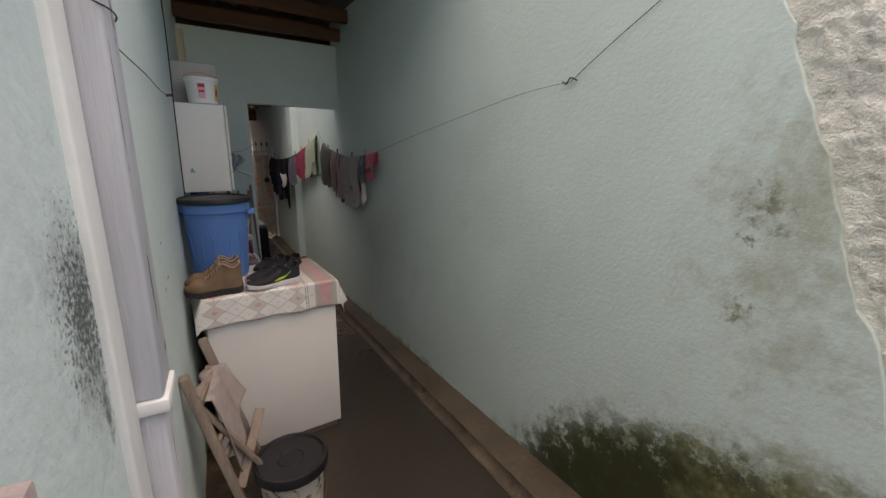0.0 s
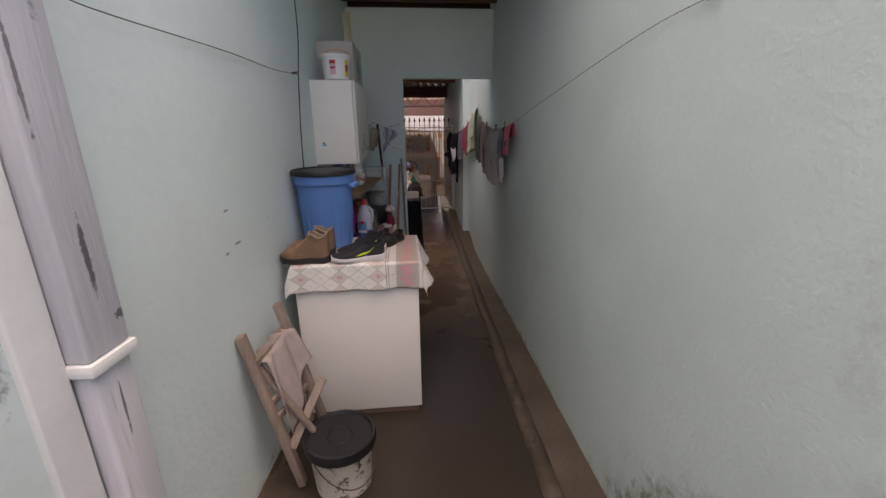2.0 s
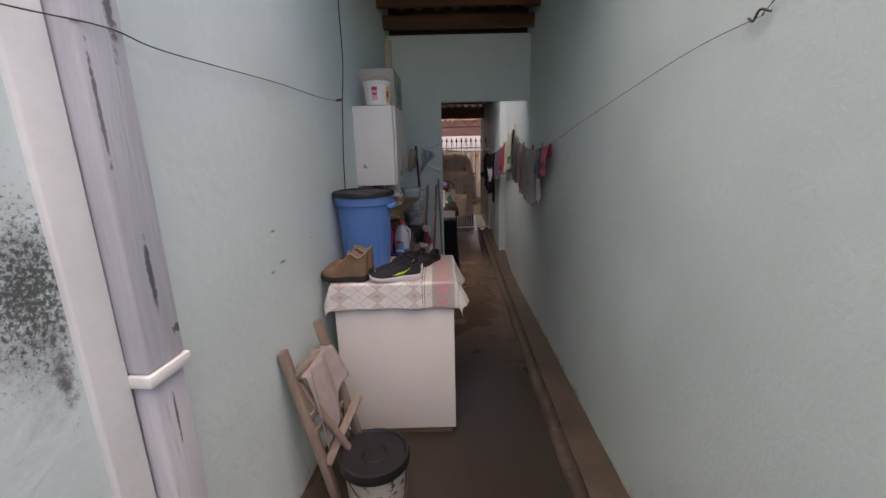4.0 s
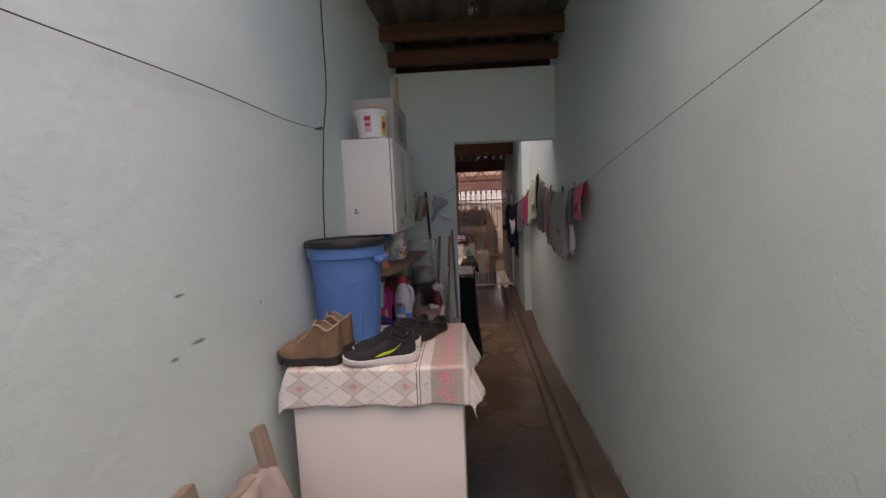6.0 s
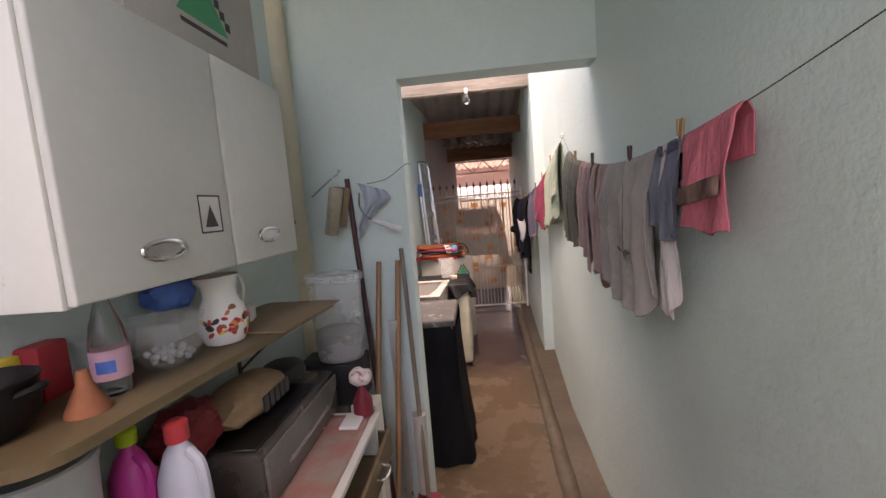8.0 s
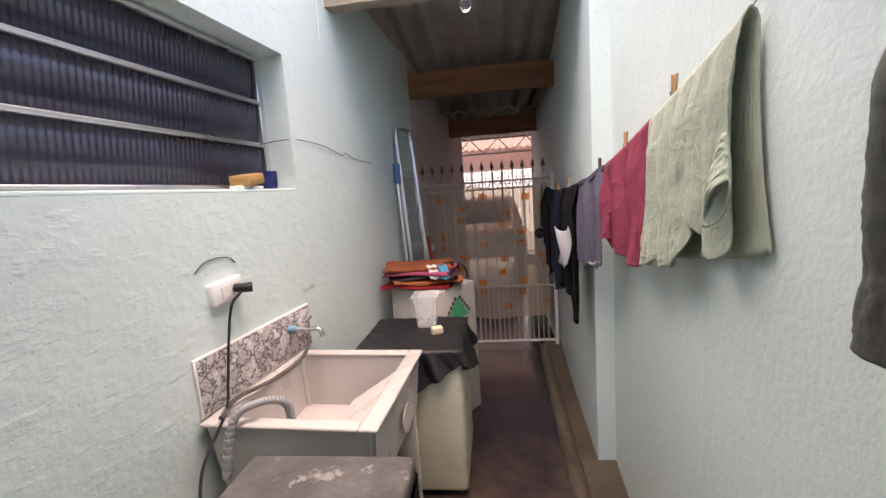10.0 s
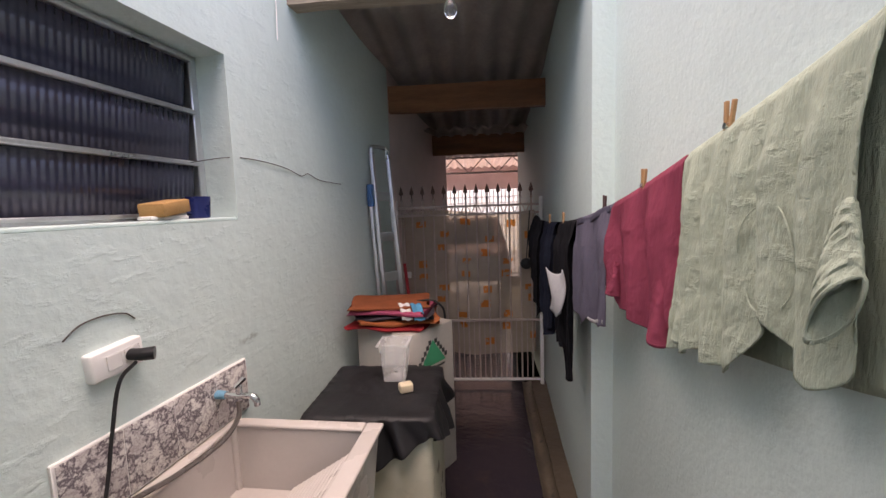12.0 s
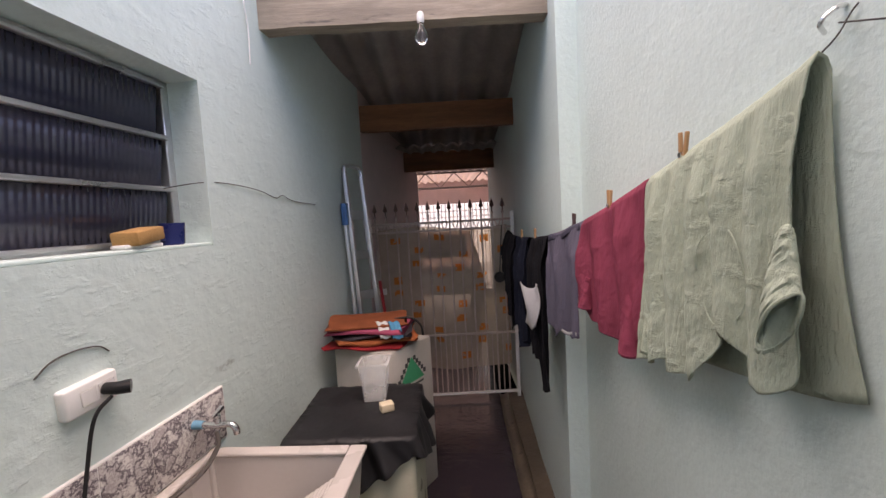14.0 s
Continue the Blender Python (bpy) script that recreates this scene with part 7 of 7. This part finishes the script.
bm = bmesh.new()
rbox(bm, (0.785, 8.385, 1.48), (0.822, 8.43, 1.62), 0.006, 2)
part("joint_cap", bm, material("blue_joint_plastic", (0.05, 0.16, 0.36), 0.4), t, "blue plastic joint")
bm = bmesh.new()
tube(bm, [(1.02, 8.75, 0.0), (0.92, 8.8, 1.05)], 0.011, 8)
tagged(mesh_object("red_pole", bm, red_mat, True), "dark red pole standing by the gate", "pole")

corner = Matrix.Translation((-0.235, -0.816, 0)) @ Matrix.Diagonal((1.165, 1.17, 1.1, 1))   # the corner by the gate, enlarged as one
for ob in set(scene.objects) - before:
    if not ob.parent:
        ob.matrix_world = corner @ ob.matrix_world

# ---- gate with its curtain ----
before = set(scene.objects)
GX0, GX1, GY = 0.83, 1.905, 9.73
t = thing("metal_gate", pose(0, GY, 0), "spear-topped metal bar gate with worn pale paint", "gate")
for z in (0.055, 0.56, 1.435, 1.50):
    bm = bmesh.new()
    rbox(bm, (GX0, -0.011, z - 0.009), (GX1, 0.011, z + 0.009), 0.002, 1)
    part("rail", bm, rail_mat if z < 0.1 else gate_mat, t)
for x in (GX0 - 0.012, GX1 + 0.012):
    bm = bmesh.new()
    rbox(bm, (x - 0.014, -0.014, 0.012), (x + 0.014, 0.014, 1.56), 0.002, 1)
    part("stile", bm, rail_mat, t)
step = (1.765 - 0.862) / 11
for k in range(13):
    x = 0.862 + step * k
    bm = bmesh.new()
    tube(bm, [(x, 0, 0.06), (x, 0, 1.57)], 0.0065, 8)
    b = part("bar", bm, gate_mat, t)
    bm = bmesh.new()
    lathe(bm, [(0.007, 1.55), (0.010, 1.562), (0.005, 1.572), (0.005, 1.60), (0.018, 1.612), (0.010, 1.645), (0.001, 1.675)], 4, (x, 0, 0), 0.35)
    part("spear_tip", bm, steel_dark, b, "dark iron spear tip")
for k in range(12):
    x = 0.862 + step * (k + 0.5)
    bm = bmesh.new()
    tube(bm, [(x, 0, 0.06), (x, 0, 0.56)], 0.004, 6)
    part("short_bar", bm, gate_mat, t)
for k in range(12):
    x = 0.862 + step * (k + 0.5)
    bm = bmesh.new()
    tube(bm, smooth([(x - step / 2, 0, 1.505), (x - step / 4, 0, 1.485), (x, 0, 1.44), (x + step / 4, 0, 1.485), (x + step / 2, 0, 1.505)], 4), 0.004, 6)
    part("scroll", bm, gate_mat, t)
bm = bmesh.new()
rbox(bm, (GX0 - 0.01, -0.03, 0.93), (GX0 + 0.09, -0.012, 0.98), 0.004, 2)
part("lock", bm, rail_mat, t, "white lock box")

curtain_mat = bpy.data.materials.new("sheer_beige_curtain")
curtain_mat.use_nodes = True
nt = curtain_mat.node_tree
nt.nodes.remove(nt.nodes["Principled BSDF"])
def curtain_shader(m, col, through):
    nt = m.node_tree
    tc = nt.nodes.new("ShaderNodeTexCoord")
    n = soft_noise(nt, tc.outputs["Object"], 14)
    base = mix(nt, n, tone(col, 0.8), tone(col, 1.15))
    d = nt.nodes.new("ShaderNodeBsdfDiffuse")
    tr = nt.nodes.new("ShaderNodeBsdfTranslucent")
    tp = nt.nodes.new("ShaderNodeBsdfTransparent")
    nt.links.new(base, d.inputs[0])
    nt.links.new(base, tr.inputs[0])
    tp.inputs[0].default_value = (*tone(col, 1.5), 1)
    a = nt.nodes.new("ShaderNodeMixShader")
    a.inputs[0].default_value = 0.5
    nt.links.new(d.outputs[0], a.inputs[1])
    nt.links.new(tr.outputs[0], a.inputs[2])
    b = nt.nodes.new("ShaderNodeMixShader")
    b.inputs[0].default_value = through
    nt.links.new(a.outputs[0], b.inputs[1])
    nt.links.new(tp.outputs[0], b.inputs[2])
    nt.links.new(b.outputs[0], nt.nodes["Material Output"].inputs[0])
curtain_shader(curtain_mat, (0.66, 0.56, 0.46), 0.38)
flower_mat = bpy.data.materials.new("sheer_orange_print")
flower_mat.use_nodes = True
flower_mat.node_tree.nodes.remove(flower_mat.node_tree.nodes["Principled BSDF"])
curtain_shader(flower_mat, (0.75, 0.26, 0.07), 0.2)
bm = bmesh.new()
def curtain(u, v):
    x = 0.875 + 1.0 * u
    top = 1.455 + 0.02 * math.sin(math.pi * u * 2.0) * (1 - v)
    return (x, GY + 0.03 + 0.014 * math.sin(17 * u + 2 * v) + 0.012 * n3(u, v, 0, 5), top - (top - 0.27 - 0.01 * math.sin(8 * u)) * v)
sheet(bm, curtain, 90, 100)
rng = random.Random(5)
patches = [(0.09 + 0.17 * i + 0.05 * rng.random(), 0.06 + 0.18 * j + 0.09 * ((i + j) % 2) + 0.03 * rng.random()) for i in range(6) for j in range(5)]
bm.faces.ensure_lookup_table()
for k, f in enumerate(bm.faces):
    u, v = (k // 100) / 90, (k % 100) / 100
    for pu, pv in patches:
        du, dv = (u - pu) * 1.0, (v - pv) * 1.18
        if abs(du) < 0.036 and abs(dv) < 0.026 and abs(n3(u * 9, v * 9, 2, 3)) < 0.42:
            f.material_index = 1
tagged(mesh_object("curtain", bm, [curtain_mat, flower_mat], recalc=False), "sheer beige curtain with orange flowers behind the gate", "curtain")
t = thing("hanging_ball", pose(1.80, GY - 0.05, 1.03), "small black ball hanging by the gate", "ball")
bm = bmesh.new()
bmesh.ops.create_uvsphere(bm, u_segments=20, v_segments=12, radius=0.045)
part("ball", bm, black_plastic, t)
bm = bmesh.new()
tube(bm, [(0.0, 0, 0.03), (0.03, 0.01, 0.42)], 0.004, 6)
part("cord", bm, rubber, t)

wider = Matrix.Translation((-0.185, 0, 0)) @ Matrix.Diagonal((1.13, 1, 1.07, 1))   # the gate and its curtain fill the passage
for ob in set(scene.objects) - before:
    if not ob.parent:
        ob.matrix_world = wider @ ob.matrix_world

# ---- garage: truss, front fence and car ----
t = thing("roof_truss", pose(0, 12.72, 0) @ Matrix.Diagonal((1.13, 1, 1.02, 1)), "light metal roof truss in the garage", "truss")
for z in (2.07, 2.30):
    bm = bmesh.new()
    tube(bm, [(-0.7, 0, z), (2.55, 0, z)], 0.014, 8)
    part("chord", bm, rail_mat if z < 2.2 else zinc_mat, t)
for k in range(16):
    x = -0.6 + 0.2 * k
    bm = bmesh.new()
    tube(bm, [(x, 0, 2.07 if k % 2 else 2.30), (x + 0.2, 0, 2.30 if k % 2 else 2.07)], 0.008, 6)
    part("web", bm, zinc_mat, t)
t = thing("front_fence", pose(0, 15.38, 0) @ Matrix.Diagonal((1.08, 1, 1.09, 1)), "pale metal street fence of the garage", "fence")
for k in range(42):
    bm = bmesh.new()
    x = -0.76 + 0.08 * k
    tube(bm, [(x, 0, 0.03), (x, 0, 1.77)], 0.010, 6)
    part("bar", bm, rail_mat, t)
for z in (0.06, 1.5, 1.62):
    bm = bmesh.new()
    rbox(bm, (-0.79, -0.015, z), (2.59, 0.015, z + 0.02), 0.002, 1)
    part("rail", bm, rail_mat, t)

t = thing("parked_car", pose(1.25, 13.9, 0), "silver hatchback parked in the garage", "car")
silver = material("silver_car_paint", (0.5, 0.5, 0.52), 0.3, 0.5, var=0.03, bump=0.0)
bm = bmesh.new()
prof = [(-1.0, 0.35), (-1.02, 0.62), (-0.95, 0.80), (-0.35, 0.92), (0.05, 1.36), (0.75, 1.40), (1.0, 1.02), (1.04, 0.6), (1.02, 0.35)]
rows = []
for xx, sc in ((-0.74, 0.93), (-0.70, 1.0), (0.70, 1.0), (0.74, 0.93)):
    rows.append([bm.verts.new((xx * (0.86 if z > 1.0 else 1), y * sc, 0.35 + (z - 0.35) * sc)) for y, z in prof])
for lo, hi in zip(rows, rows[1:]):
    for i in range(len(prof)):
        bm.faces.new((lo[i], lo[(i + 1) % len(prof)], hi[(i + 1) % len(prof)], hi[i]))
bm.faces.new(rows[0]); bm.faces.new(rows[-1][::-1])
bmesh.ops.bevel(bm, geom=bm.edges[:], offset=0.04, segments=3, affect="EDGES")
part("body", bm, silver, t)
bm = bmesh.new()
rbox(bm, (-0.52, -0.04, -0.012), (0.52, 0.48, 0.012), 0.008, 2, pose(0, -0.34, 0.965, 47.5, 0, 0))
part("windscreen", bm, glass_mat, t)
for x in (-0.5, 0.5):
    bm = bmesh.new()
    rbox(bm, (x - 0.14, -1.03, 0.62), (x + 0.14, -0.985, 0.74), 0.03, 3)
    part("headlight", bm, chrome, t)
bm = bmesh.new()
rbox(bm, (-0.2, -1.045, 0.45), (0.2, -1.03, 0.55), 0.006, 2)
part("number_plate", bm, rail_mat, t)
for x in (-0.68, 0.68):
    for y in (-0.62, 0.66):
        bm = bmesh.new()
        lathe(bm, [(0.19, -0.08), (0.27, -0.075), (0.285, -0.05), (0.285, 0.05), (0.27, 0.075), (0.19, 0.08)], 28)
        bm.transform(Matrix.Translation((x, y, 0.285)) @ Vector((1, 0, 0)).to_track_quat("Z", "Y").to_matrix().to_4x4())
        w = part("wheel", bm, rubber, t)
        bm = bmesh.new()
        lathe(bm, [(0.185, -0.082), (0.18, 0.082)], 24)
        bm.transform(Matrix.Translation((x, y, 0.285)) @ Vector((1, 0, 0)).to_track_quat("Z", "Y").to_matrix().to_4x4())
        part("rim", bm, alu, w)
